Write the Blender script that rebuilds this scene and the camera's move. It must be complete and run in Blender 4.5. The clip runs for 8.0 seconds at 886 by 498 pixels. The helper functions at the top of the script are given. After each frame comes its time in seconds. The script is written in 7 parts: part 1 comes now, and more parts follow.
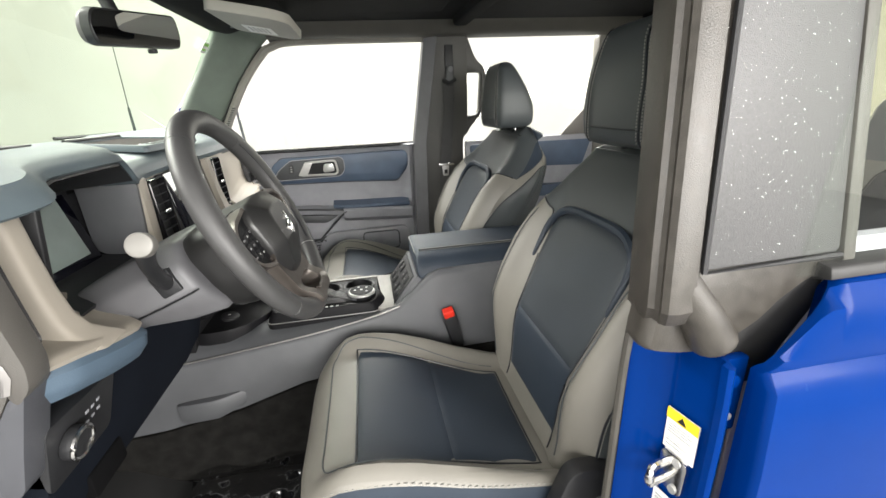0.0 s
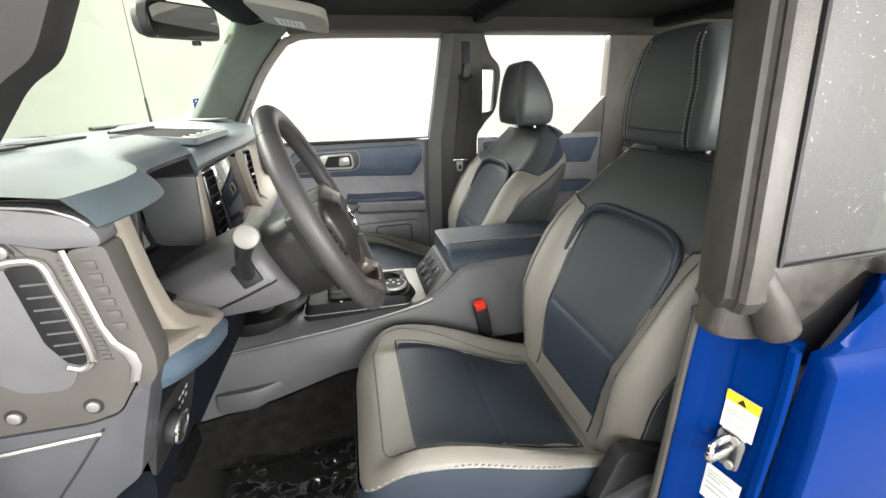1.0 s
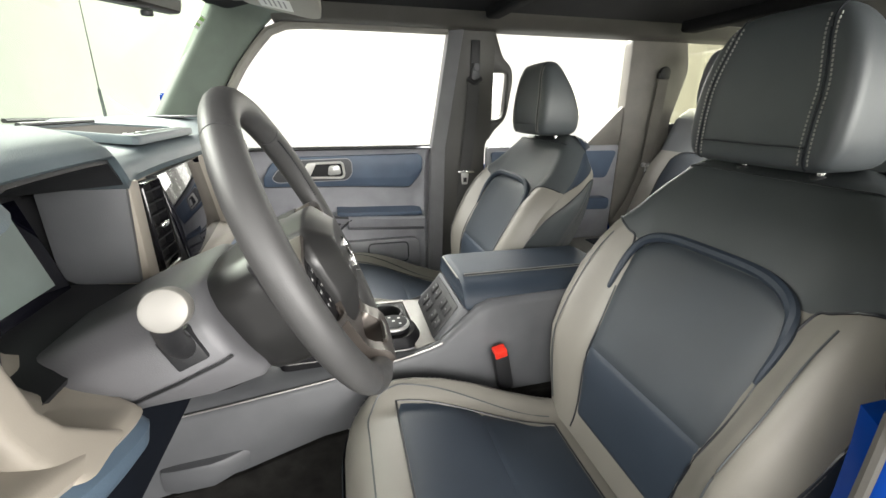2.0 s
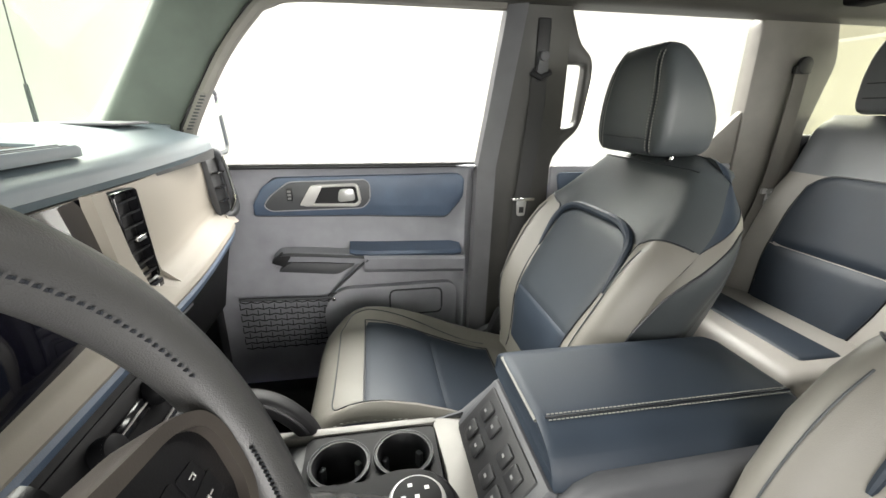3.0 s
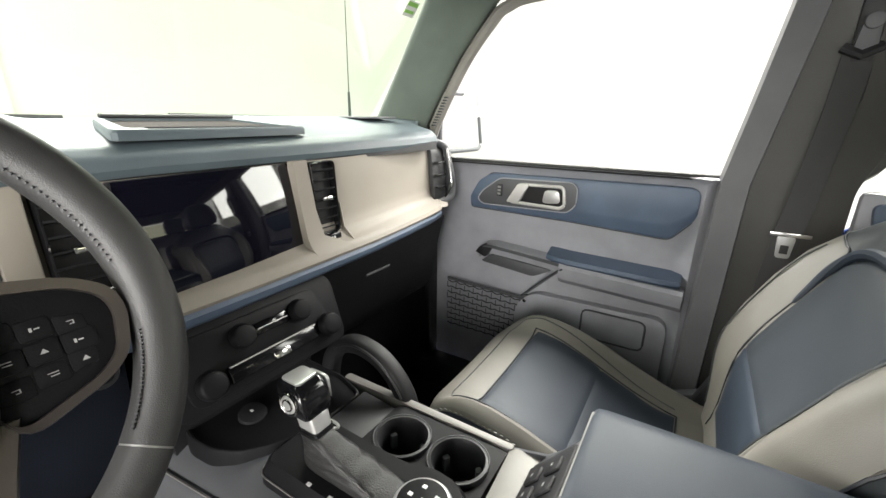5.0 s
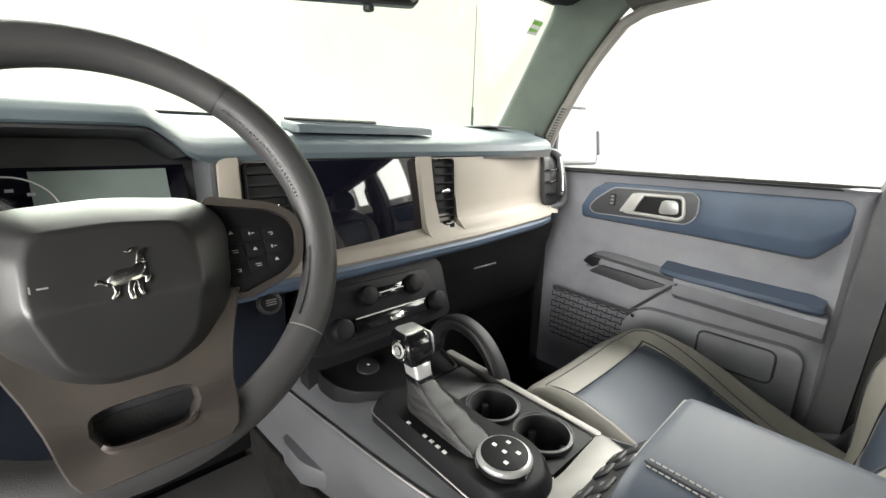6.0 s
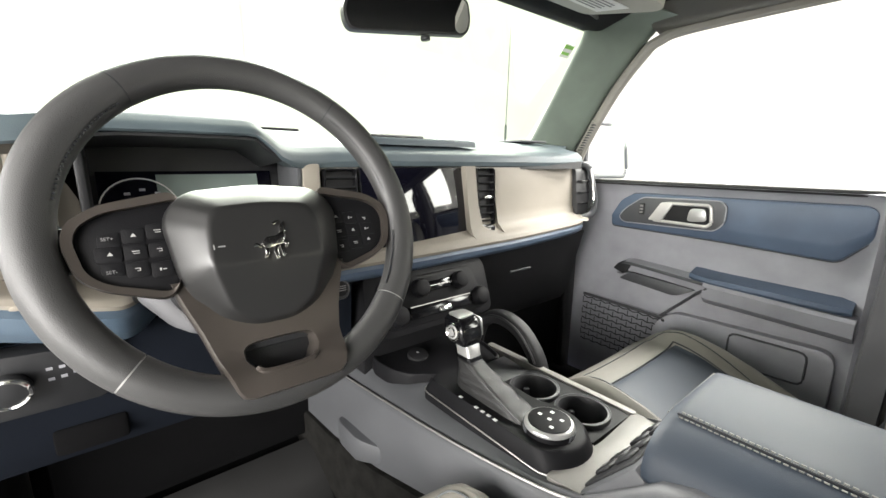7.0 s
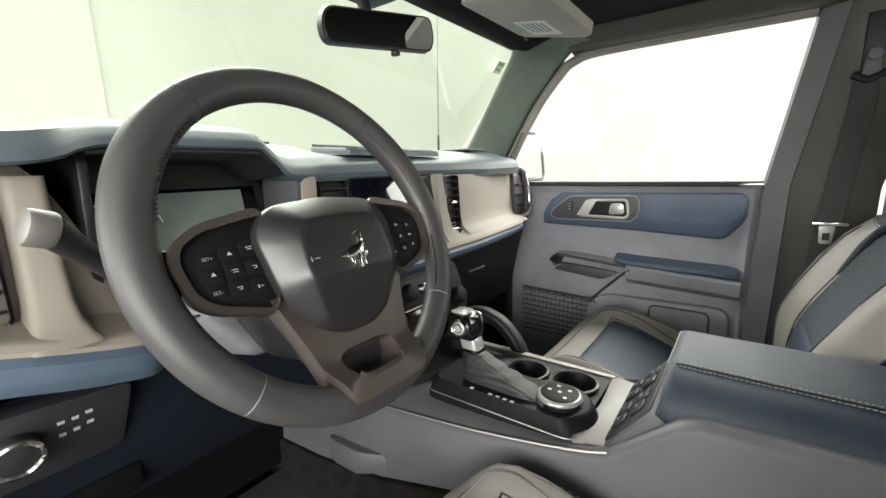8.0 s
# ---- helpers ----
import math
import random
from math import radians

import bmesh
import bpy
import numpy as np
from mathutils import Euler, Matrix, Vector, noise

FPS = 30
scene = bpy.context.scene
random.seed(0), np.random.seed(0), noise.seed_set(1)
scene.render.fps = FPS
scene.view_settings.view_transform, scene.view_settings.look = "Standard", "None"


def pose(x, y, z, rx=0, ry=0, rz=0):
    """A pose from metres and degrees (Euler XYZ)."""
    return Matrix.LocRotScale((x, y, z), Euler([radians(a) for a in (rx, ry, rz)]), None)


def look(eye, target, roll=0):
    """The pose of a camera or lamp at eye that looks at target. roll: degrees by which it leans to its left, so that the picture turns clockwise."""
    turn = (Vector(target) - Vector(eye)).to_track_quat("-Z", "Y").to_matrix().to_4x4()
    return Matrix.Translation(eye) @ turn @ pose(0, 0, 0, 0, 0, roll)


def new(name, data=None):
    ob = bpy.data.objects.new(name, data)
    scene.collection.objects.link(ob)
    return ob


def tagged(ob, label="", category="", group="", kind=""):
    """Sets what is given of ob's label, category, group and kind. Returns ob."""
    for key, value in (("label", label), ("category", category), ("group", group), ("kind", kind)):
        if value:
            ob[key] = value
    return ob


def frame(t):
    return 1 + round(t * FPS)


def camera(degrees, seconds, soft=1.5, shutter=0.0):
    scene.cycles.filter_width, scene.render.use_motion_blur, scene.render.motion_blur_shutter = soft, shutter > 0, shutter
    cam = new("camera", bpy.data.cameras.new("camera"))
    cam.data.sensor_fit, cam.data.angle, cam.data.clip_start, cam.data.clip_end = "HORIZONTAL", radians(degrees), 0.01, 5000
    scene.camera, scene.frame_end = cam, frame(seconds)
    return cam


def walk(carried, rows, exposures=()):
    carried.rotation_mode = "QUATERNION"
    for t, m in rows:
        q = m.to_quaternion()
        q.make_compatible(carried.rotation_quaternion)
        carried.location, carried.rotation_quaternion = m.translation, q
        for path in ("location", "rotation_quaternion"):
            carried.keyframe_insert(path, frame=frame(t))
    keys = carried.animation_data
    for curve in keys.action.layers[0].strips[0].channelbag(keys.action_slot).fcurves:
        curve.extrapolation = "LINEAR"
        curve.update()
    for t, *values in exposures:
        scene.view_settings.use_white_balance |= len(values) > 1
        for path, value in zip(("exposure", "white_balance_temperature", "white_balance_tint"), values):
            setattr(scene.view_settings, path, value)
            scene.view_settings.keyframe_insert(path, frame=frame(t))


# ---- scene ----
cam = camera(94.4, 8.0)
PATH = [
    (0, (0.414, -1.146, 1.451), (0.732, 0.712, 0.782), -2.8),
    (0.5, (0.329, -1.157, 1.459), (0.672, 0.688, 0.769), -2.4),
    (1, (0.278, -1.148, 1.465), (0.668, 0.686, 0.768), -1.6),
    (1.2, (0.261, -1.138, 1.463), (0.667, 0.692, 0.766), -1.3),
    (2.3, (0.269, -0.773, 1.437), (0.734, 1.063, 0.792), 0.6),
    (2.5, (0.28, -0.666, 1.451), (0.717, 1.175, 0.802), 0.6),
    (3, (0.321, -0.464, 1.443), (0.644, 1.402, 0.801), 0.6),
    (3.5, (0.355, -0.377, 1.432), (0.433, 1.52, 0.804), 0.6),
    (4, (0.422, -0.356, 1.424), (0.167, 1.529, 0.805), 0.8),
    (4.5, (0.499, -0.359, 1.413), (-0.127, 1.444, 0.814), 1.2),
    (4.7, (0.538, -0.366, 1.421), (-0.248, 1.368, 0.807), 1.0),
    (5.8, (0.631, -0.426, 1.377), (-0.737, 0.934, 0.848), 0.9),
    (6, (0.646, -0.441, 1.371), (-0.783, 0.861, 0.86), 0.9),
    (6.5, (0.676, -0.489, 1.358), (-0.84, 0.736, 0.908), 0.8),
    (7, (0.689, -0.542, 1.349), (-0.829, 0.691, 0.93), 0.6),
    (7.5, (0.674, -0.597, 1.349), (-0.75, 0.756, 0.976), 0.4),
    (8, (0.589, -0.701, 1.348), (-0.579, 0.877, 0.969), -1.4),
]
walk(cam, [(t, look(eye, target, roll)) for t, eye, target, roll in PATH],
     exposures=[(0, 1.08), (1.2, 1.06), (2.5, 1.38), (4.5, 1.30), (6.5, 1.54), (7.0, 1.57), (7.5, 1.30), (8.0, 0.94)])

# ---- light: a white photo studio, brightened by added lamps out of view ----
world = bpy.data.worlds.new("studio_air")
scene.world = world
world.use_nodes = True
world.node_tree.nodes["Background"].inputs[0].default_value = (1.0, 0.98, 0.95, 1)
world.node_tree.nodes["Background"].inputs[1].default_value = 0.1


def fill_lamp(x, y, z, tx, ty, tz, w, h, watts, colour=(1.0, 0.97, 0.93)):
    d = bpy.data.lights.new("fill_light", "AREA")
    d.shape, d.size, d.size_y, d.energy, d.color = "RECTANGLE", w, h, watts, colour
    ob = new("fill_light", d)
    ob.matrix_world = look((x, y, z), (tx, ty, tz))
    return ob


def fill_wall(x, y, tx, ty, w, h, radiance, colour=(1.0, 0.985, 0.965)):
    """An added, unseen fill lamp before a studio wall: an area lamp as large as the wall."""
    return fill_lamp(x, y, 2.1, tx, ty, 2.1, w, h, radiance * math.pi * w * h, colour)


fill_wall(6.95, 0.0, 0.0, 0.0, 9.0, 4.1, 1.45)
fill_wall(0.0, -5.95, 0.0, 0.0, 13.0, 4.1, 0.90)
# overhead and side fill lamps, added out of view to brighten walls and cabin
fill_lamp(0.0, 0.0, 5.42, 0.0, 0.01, 0.0, 13.0, 11.0, 400, (1.0, 0.98, 0.95))
fill_lamp(0.3, 2.5, 4.08, 0.3, 0.3, 0.85, 4.0, 0.9, 165)
fill_lamp(0.4, 3.6, 3.85, 0.3, -0.2, 0.9, 4.0, 1.0, 210)
fill_lamp(-3.6, 0.6, 4.0, 0.3, 0.0, 1.0, 3.6, 1.4, 235)
fill_lamp(3.9, 4.3, 2.9, 0.1, -0.4, 1.2, 3.0, 2.0, 130)
fill_lamp(2.4, -4.2, 1.9, 0.0, -0.1, 1.15, 3.4, 1.6, 190)
fill_lamp(-1.6, -4.4, 2.1, 1.5, 0.3, 1.1, 2.4, 1.6, 60)

# ---- materials ----
def material(name, colour, rough=0.5, metal=0.0, var=0.12, scale=12.0, grain=400.0, bump=0.15, spec=0.5, coat=0.0, dist=0.001, rvar=0.08):
    """A surface with a slow change of tone, a fine grain and a slight relief, in object space metres."""
    m = bpy.data.materials.new(name)
    m.use_nodes = True
    n, k = m.node_tree.nodes, m.node_tree.links
    b = n["Principled BSDF"]
    co = n.new("ShaderNodeTexCoord")
    big, fine = n.new("ShaderNodeTexNoise"), n.new("ShaderNodeTexNoise")
    big.inputs["Scale"].default_value, big.inputs["Detail"].default_value = scale, 4
    fine.inputs["Scale"].default_value, fine.inputs["Detail"].default_value = grain, 3
    k.new(co.outputs["Object"], big.inputs["Vector"])
    k.new(co.outputs["Object"], fine.inputs["Vector"])
    ramp = n.new("ShaderNodeMapRange")
    ramp.inputs["From Min"].default_value, ramp.inputs["From Max"].default_value = 0.3, 0.7
    ramp.inputs["To Min"].default_value, ramp.inputs["To Max"].default_value = 1 - var, 1 + var
    k.new(big.outputs["Fac"], ramp.inputs["Value"])
    mul = n.new("ShaderNodeMix")
    mul.data_type, mul.blend_type = "RGBA", "MULTIPLY"
    mul.inputs[0].default_value = 1.0
    mul.inputs[6].default_value = (*colour, 1)
    comb = n.new("ShaderNodeCombineColor")
    for i in range(3):
        k.new(ramp.outputs[0], comb.inputs[i])
    k.new(comb.outputs[0], mul.inputs[7])
    k.new(mul.outputs[2], b.inputs["Base Color"])
    rr = n.new("ShaderNodeMapRange")
    rr.inputs["To Min"].default_value, rr.inputs["To Max"].default_value = max(rough - rvar, 0.02), min(rough + rvar, 1)
    k.new(big.outputs["Fac"], rr.inputs["Value"])
    k.new(rr.outputs[0], b.inputs["Roughness"])
    b.inputs["Metallic"].default_value = metal
    b.inputs["Specular IOR Level"].default_value = spec
    b.inputs["Coat Weight"].default_value = coat
    b.inputs["Coat Roughness"].default_value = 0.05
    if bump:
        bp = n.new("ShaderNodeBump")
        bp.inputs["Strength"].default_value, bp.inputs["Distance"].default_value = bump, dist
        k.new(fine.outputs["Fac"], bp.inputs["Height"])
        k.new(bp.outputs[0], b.inputs["Normal"])
    return m


def glass(name, tint, rough=0.0):
    m = bpy.data.materials.new(name)
    m.use_nodes = True
    n, k = m.node_tree.nodes, m.node_tree.links
    n.remove(n["Principled BSDF"])
    tr, gl, mix = n.new("ShaderNodeBsdfTransparent"), n.new("ShaderNodeBsdfGlossy"), n.new("ShaderNodeMixShader")
    tr.inputs[0].default_value = (*tint, 1)
    gl.inputs["Roughness"].default_value = rough
    mix.inputs[0].default_value = 0.06
    k.new(tr.outputs[0], mix.inputs[1])
    k.new(gl.outputs[0], mix.inputs[2])
    k.new(mix.outputs[0], n["Material Output"].inputs[0])
    return m


KHAKI = material("khaki_leather", (0.175, 0.167, 0.146), 0.42, var=0.07, scale=9, grain=900, bump=0.3, spec=0.5)
NAVY = material("navy_leather", (0.022, 0.031, 0.044), 0.52, var=0.10, scale=9, grain=900, bump=0.25, spec=0.4)
SLATE = material("slate_leather", (0.050, 0.057, 0.060), 0.45, var=0.08, scale=9, grain=900, bump=0.25)
INSETHIDE = material("dark_inset_leather", (0.027, 0.034, 0.041), 0.47, var=0.10, scale=9, grain=900, bump=0.25)
STITCH = material("pale_thread", (0.24, 0.24, 0.22), 0.8, bump=0)
PIPING = material("black_piping", (0.012, 0.014, 0.018), 0.4, bump=0)
BLACK = material("black_plastic", (0.013, 0.0135, 0.015), 0.5, grain=700, bump=0.3)
GLOSS = material("gloss_black", (0.006, 0.006, 0.007), 0.12, bump=0, var=0.05, rvar=0.03)
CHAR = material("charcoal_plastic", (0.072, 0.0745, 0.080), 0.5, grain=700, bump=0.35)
GREY = material("grey_door_plastic", (0.32, 0.324, 0.350), 0.42, grain=700, bump=0.3, spec=0.7)
BLUEPAD = material("slate_blue_pad", (0.085, 0.118, 0.175), 0.46, grain=700, bump=0.35)
TEAL = material("dash_top_blue", (0.079, 0.103, 0.116), 0.5, grain=700, bump=0.35)
BEIGE = material("beige_panel", (0.275, 0.250, 0.212), 0.55, grain=900, bump=0.15, var=0.04, spec=0.3)
BRONZE = material("bronze_trim", (0.094, 0.082, 0.073), 0.30, metal=0.6, grain=900, bump=0.1)
PILLAR = material("pillar_plastic", (0.056, 0.053, 0.046), 0.5, grain=700, bump=0.35)
APILLAR = material("green_grey_pillar", (0.105, 0.127, 0.105), 0.6, grain=700, bump=0.35)
ROOF = material("black_headliner", (0.012, 0.012, 0.013), 0.9, grain=900, bump=0.4, spec=0.1)
CARPET = material("black_carpet", (0.006, 0.006, 0.0065), 0.95, grain=1200, bump=1.0, dist=0.003, spec=0.04)
CHROME = material("satin_chrome", (0.72, 0.71, 0.69), 0.18, metal=1.0, bump=0, var=0.03)
SILVER = material("silver_paint", (0.45, 0.45, 0.44), 0.3, metal=0.5, bump=0.05)
BLUE = material("blue_car_paint", (0.0002, 0.021, 0.138), 0.24, coat=0.04, spec=0.05, bump=0.02, var=0.04)
RUBBER = material("black_rubber", (0.015, 0.015, 0.015), 0.6, grain=500, bump=0.2)
GREYWALL = material("grey_studio_paint", (0.20, 0.20, 0.195), 0.8, var=0.04, scale=0.6, grain=60, bump=0.1)
ENDBROWN = material("brown_grey_plastic", (0.070, 0.066, 0.060), 0.5, grain=700, bump=0.35)
DULL = material("dull_bolt_steel", (0.32, 0.31, 0.30), 0.4, metal=0.7, bump=0.05)
WALLP = material("white_studio_paint", (0.53, 0.514, 0.489), 0.8, var=0.02, scale=0.6, grain=60, bump=0.1)
FLOORP = material("pale_studio_floor", (0.18, 0.18, 0.178), 0.5, var=0.06, scale=2, grain=80, bump=0.1)
WHITE = material("white_print", (0.75, 0.75, 0.73), 0.5, bump=0, var=0.02)
RED = material("red_button", (0.65, 0.03, 0.015), 0.35, bump=0)
YELLOW = material("yellow_print", (0.75, 0.55, 0.02), 0.5, bump=0)
SCREEN = material("dark_screen_glass", (0.004, 0.004, 0.008), 0.04, bump=0, var=0.02, rvar=0.02, spec=0.6)
BELTKHAKI = material("khaki_webbing", (0.15, 0.142, 0.125), 0.7, grain=1500, bump=0.6)
WEBBING = material("grey_webbing", (0.045, 0.045, 0.045), 0.75, grain=1500, bump=0.6)
CLEAR = glass("clear_glass", (0.97, 0.99, 0.97))
GREENG = glass("green_screen_glass", (0.895, 0.965, 0.885))
PRIVACY = glass("tinted_glass", (0.80, 0.81, 0.70))
WATER = glass("water", (0.9, 0.92, 0.93), 0.02)
WATER.node_tree.nodes["Mix Shader"].inputs[0].default_value = 0.15
WETPANEL = material("wet_grey_panel", (0.060, 0.060, 0.061), 0.46, var=0.22, scale=300, grain=700, bump=0.5, dist=0.0012, rvar=0.2)
WETTRIM = material("wet_grey_brown_plastic", (0.046, 0.042, 0.036), 0.38, var=0.2, scale=60, grain=700, bump=0.4, rvar=0.15)
TRIMDARK = material("dark_pillar_plastic", (0.046, 0.045, 0.041), 0.5, grain=700, bump=0.35)
KNEE = material("navy_knee_plastic", (0.006, 0.0075, 0.011), 0.8, grain=700, bump=0.3, spec=0.04)
LOWCAP = material("lilac_grey_cap_plastic", (0.050, 0.052, 0.059), 0.5, grain=700, bump=0.3)
SHROUD = material("grey_shroud_plastic", (0.105, 0.105, 0.111), 0.5, grain=700, bump=0.3)
PALE = material("pale_pillar_plastic", (0.165, 0.156, 0.138), 0.5, grain=700, bump=0.3)
# rear seat leathers: window light is put into their paler base colours
LITKHAKI = material("lit_khaki_leather", (0.33, 0.315, 0.285), 0.42, var=0.06, scale=9, grain=900, bump=0.25)
LITSLATE = material("lit_slate_leather", (0.155, 0.164, 0.176), 0.42, var=0.06, scale=9, grain=900, bump=0.25)
MATT = material("matt_black_plastic", (0.009, 0.009, 0.010), 0.55, grain=700, bump=0.3, spec=0.3)
SATIN = material("satin_silver_paint", (0.60, 0.59, 0.57), 0.3, metal=0.3, bump=0)
WHEELHIDE = material("wheel_leather", (0.040, 0.040, 0.040), 0.42, var=0.08, scale=14, grain=1100, bump=0.3)
WHEELPAD = material("wheel_pad_plastic", (0.017, 0.017, 0.017), 0.36, var=0.05, scale=10, grain=900, bump=0.08)
BOOT = material("boot_leather", (0.022, 0.022, 0.022), 0.35, var=0.2, scale=40, grain=600, bump=0.6, dist=0.002)
DECK = material("silver_deck", (0.17, 0.165, 0.152), 0.5, metal=0.3, bump=0.05)
GREYPRINT = material("grey_print", (0.22, 0.22, 0.22), 0.5, bump=0)
PRINTGREY = material("pale_grey_print", (0.42, 0.42, 0.41), 0.5, bump=0)
TRAYMAT = material("brown_rubber_mat", (0.034, 0.030, 0.027), 0.9, grain=500, bump=0.4, spec=0.08)
GREENP = material("green_print", (0.25, 0.55, 0.10), 0.5, bump=0)
VISOR = material("visor_cloth", (0.38, 0.37, 0.33), 0.85, grain=900, bump=0.3, var=0.04)
MIRROR = material("mirror_silver", (0.86, 0.87, 0.87), 0.02, metal=1.0, bump=0, var=0.01, rvar=0.01)
CLUSTER = material("display_cover", (0.21, 0.255, 0.238), 0.12, bump=0, var=0.15, scale=8, coat=1.0)
BUTTONBLK = material("button_black_plastic", (0.008, 0.008, 0.009), 0.5, grain=700, bump=0.2, spec=0.12)
# slate-blue pad again, darkened for the shade under the driver's ledge
STRIPSHADE = material("shaded_blue_strip_plastic", (0.060, 0.090, 0.124), 0.5, grain=700, bump=0.35)
# black carpet again, made paler for the light on the tunnel side
LITCARPET = material("lit_black_carpet", (0.017, 0.0165, 0.0155), 0.95, var=0.3, scale=30, grain=1200, bump=1.0, dist=0.003, spec=0.05)
FOIL = glass("clear_foil", (0.85, 0.86, 0.88), 0.12)
FOIL.node_tree.nodes["Mix Shader"].inputs[0].default_value = 0.42

# ---- mesh helpers ----
def part(name, bm, mat, parent=None, label="", smooth=True, angle=40):
    me = bpy.data.meshes.new(name)
    bmesh.ops.recalc_face_normals(bm, faces=bm.faces)
    if smooth:
        for f in bm.faces:
            f.smooth = True
        for e in bm.edges:
            if len(e.link_faces) == 2 and e.calc_face_angle(0) > radians(angle):
                e.smooth = False
    bm.to_mesh(me)
    bm.free()
    me.materials.append(mat)
    ob = new(name, me)
    ob.parent = parent
    if label:
        ob["label"] = label
    return ob


def thing(name, label, category, group="", kind=""):
    return tagged(new(name), label, category, group, kind)


def merge(*bms):
    out = bmesh.new()
    for b in bms:
        me = bpy.data.meshes.new("tmp")
        b.to_mesh(me)
        b.free()
        out.from_mesh(me)
        bpy.data.meshes.remove(me)
    return out


def moved(bm, m):
    bm.transform(m)
    return bm


def rbox(x0, x1, y0, y1, z0, z1, r=0.005, seg=2):
    bm = bmesh.new()
    bmesh.ops.create_cube(bm, size=1)
    bm.transform(Matrix.Translation(((x0 + x1) / 2, (y0 + y1) / 2, (z0 + z1) / 2)) @ Matrix.Diagonal((x1 - x0, y1 - y0, z1 - z0, 1)))
    if r:
        bmesh.ops.bevel(bm, geom=list(bm.edges), offset=r, segments=seg, profile=0.5, affect="EDGES")
    return bm


AX = {"x": lambda a, b, c: (c, a, b), "y": lambda a, b, c: (a, c, b), "z": lambda a, b, c: (a, b, c)}


def prism(poly, axis, c0, c1, r=0.0, seg=2):
    """A polygon in the two axes other than axis (in alphabetical order), drawn out from c0 to c1, edges rounded by r."""
    bm = bmesh.new()
    lo = [bm.verts.new(AX[axis](a, b, c0)) for a, b in poly]
    hi = [bm.verts.new(AX[axis](a, b, c1)) for a, b in poly]
    n = len(poly)
    bm.faces.new(lo[::-1])
    bm.faces.new(hi)
    for i in range(n):
        bm.faces.new((lo[i], lo[(i + 1) % n], hi[(i + 1) % n], hi[i]))
    bmesh.ops.recalc_face_normals(bm, faces=bm.faces)
    if r:
        bmesh.ops.bevel(bm, geom=list(bm.edges), offset=r, segments=seg, profile=0.5, affect="EDGES", clamp_overlap=True)
    return bm


def loft(rings, closed=True, caps=True):
    bm = bmesh.new()
    vs = [[bm.verts.new(p) for p in ring] for ring in rings]
    n = len(rings[0])
    for a, b in zip(vs, vs[1:]):
        for i in range(n if closed else n - 1):
            j = (i + 1) % n
            bm.faces.new((a[i], a[j], b[j], b[i]))
    if caps and closed:
        bm.faces.new(vs[0][::-1])
        bm.faces.new(vs[-1])
    return bm


def spline(pts, n=8, closed=False):
    """A smooth line (Catmull-Rom) through the points."""
    P = [Vector(p) for p in pts]
    out, m = [], len(P)
    for i in range(m if closed else m - 1):
        g = lambda k: P[k % m] if closed else P[min(max(k, 0), m - 1)]
        a, b, c, d = g(i - 1), g(i), g(i + 1), g(i + 2)
        for s in range(n):
            t = s / n
            out.append(0.5 * (2 * b + (c - a) * t + (2 * a - 5 * b + 4 * c - d) * t * t + (3 * b - a - 3 * c + d) * t**3))
    if not closed:
        out.append(P[-1])
    return out


def tube(pts, r, seg=8, closed=False, flat=1.0, up=(0, 0, 1)):
    """A round bar along the points; r may be a list. flat squeezes it along up."""
    P = [Vector(p) for p in pts]
    m, rings = len(P), []
    for i, p in enumerate(P):
        a = P[(i - 1) % m] if closed or i else P[0]
        b = P[(i + 1) % m] if closed or i < m - 1 else P[-1]
        d = (b - a).normalized()
        u = Vector(up)
        if abs(d.dot(u)) > 0.95:
            u = Vector((1, 0, 0))
        s = d.cross(u).normalized()
        v = s.cross(d)
        rr = r[i] if isinstance(r, (list, tuple)) else r
        rings.append([p + rr * (math.cos(2 * math.pi * k / seg) * s + flat * math.sin(2 * math.pi * k / seg) * v) for k in range(seg)])
    if closed:
        rings.append(rings[0])
        bm = loft(rings, True, False)
        bmesh.ops.remove_doubles(bm, verts=bm.verts, dist=1e-6)
        return bm
    return loft(rings)


def disc(c, axis, r, h, seg=32, bevel=0.0, r2=None):
    """A round slab: centre of its base, the way it points, radius, height."""
    bm = bmesh.new()
    bmesh.ops.create_cone(bm, cap_ends=True, segments=seg, radius1=r, radius2=r if r2 is None else r2, depth=h)
    if bevel:
        es = [e for e in bm.edges if abs(e.verts[0].co.z - e.verts[1].co.z) < 1e-6]
        bmesh.ops.bevel(bm, geom=es, offset=bevel, segments=2, profile=0.5, affect="EDGES")
    q = Vector((0, 0, 1)).rotation_difference(Vector(axis)).to_matrix().to_4x4()
    bm.transform(Matrix.Translation(Vector(c) + Vector(axis).normalized() * h / 2) @ q)
    return bm


def patch(f, nu, nv, thick=0.0):
    """A sheet of points f(u, v), u and v from 0 to 1; with a thickness it is closed to a slab along its normals."""
    bm = bmesh.new()
    g = [[bm.verts.new(f(i / nu, j / nv)) for j in range(nv + 1)] for i in range(nu + 1)]
    for i in range(nu):
        for j in range(nv):
            bm.faces.new((g[i][j], g[i + 1][j], g[i + 1][j + 1], g[i][j + 1]))
    if thick:
        bmesh.ops.recalc_face_normals(bm, faces=bm.faces)
        bmesh.ops.solidify(bm, geom=list(bm.faces), thickness=thick)
    return bm


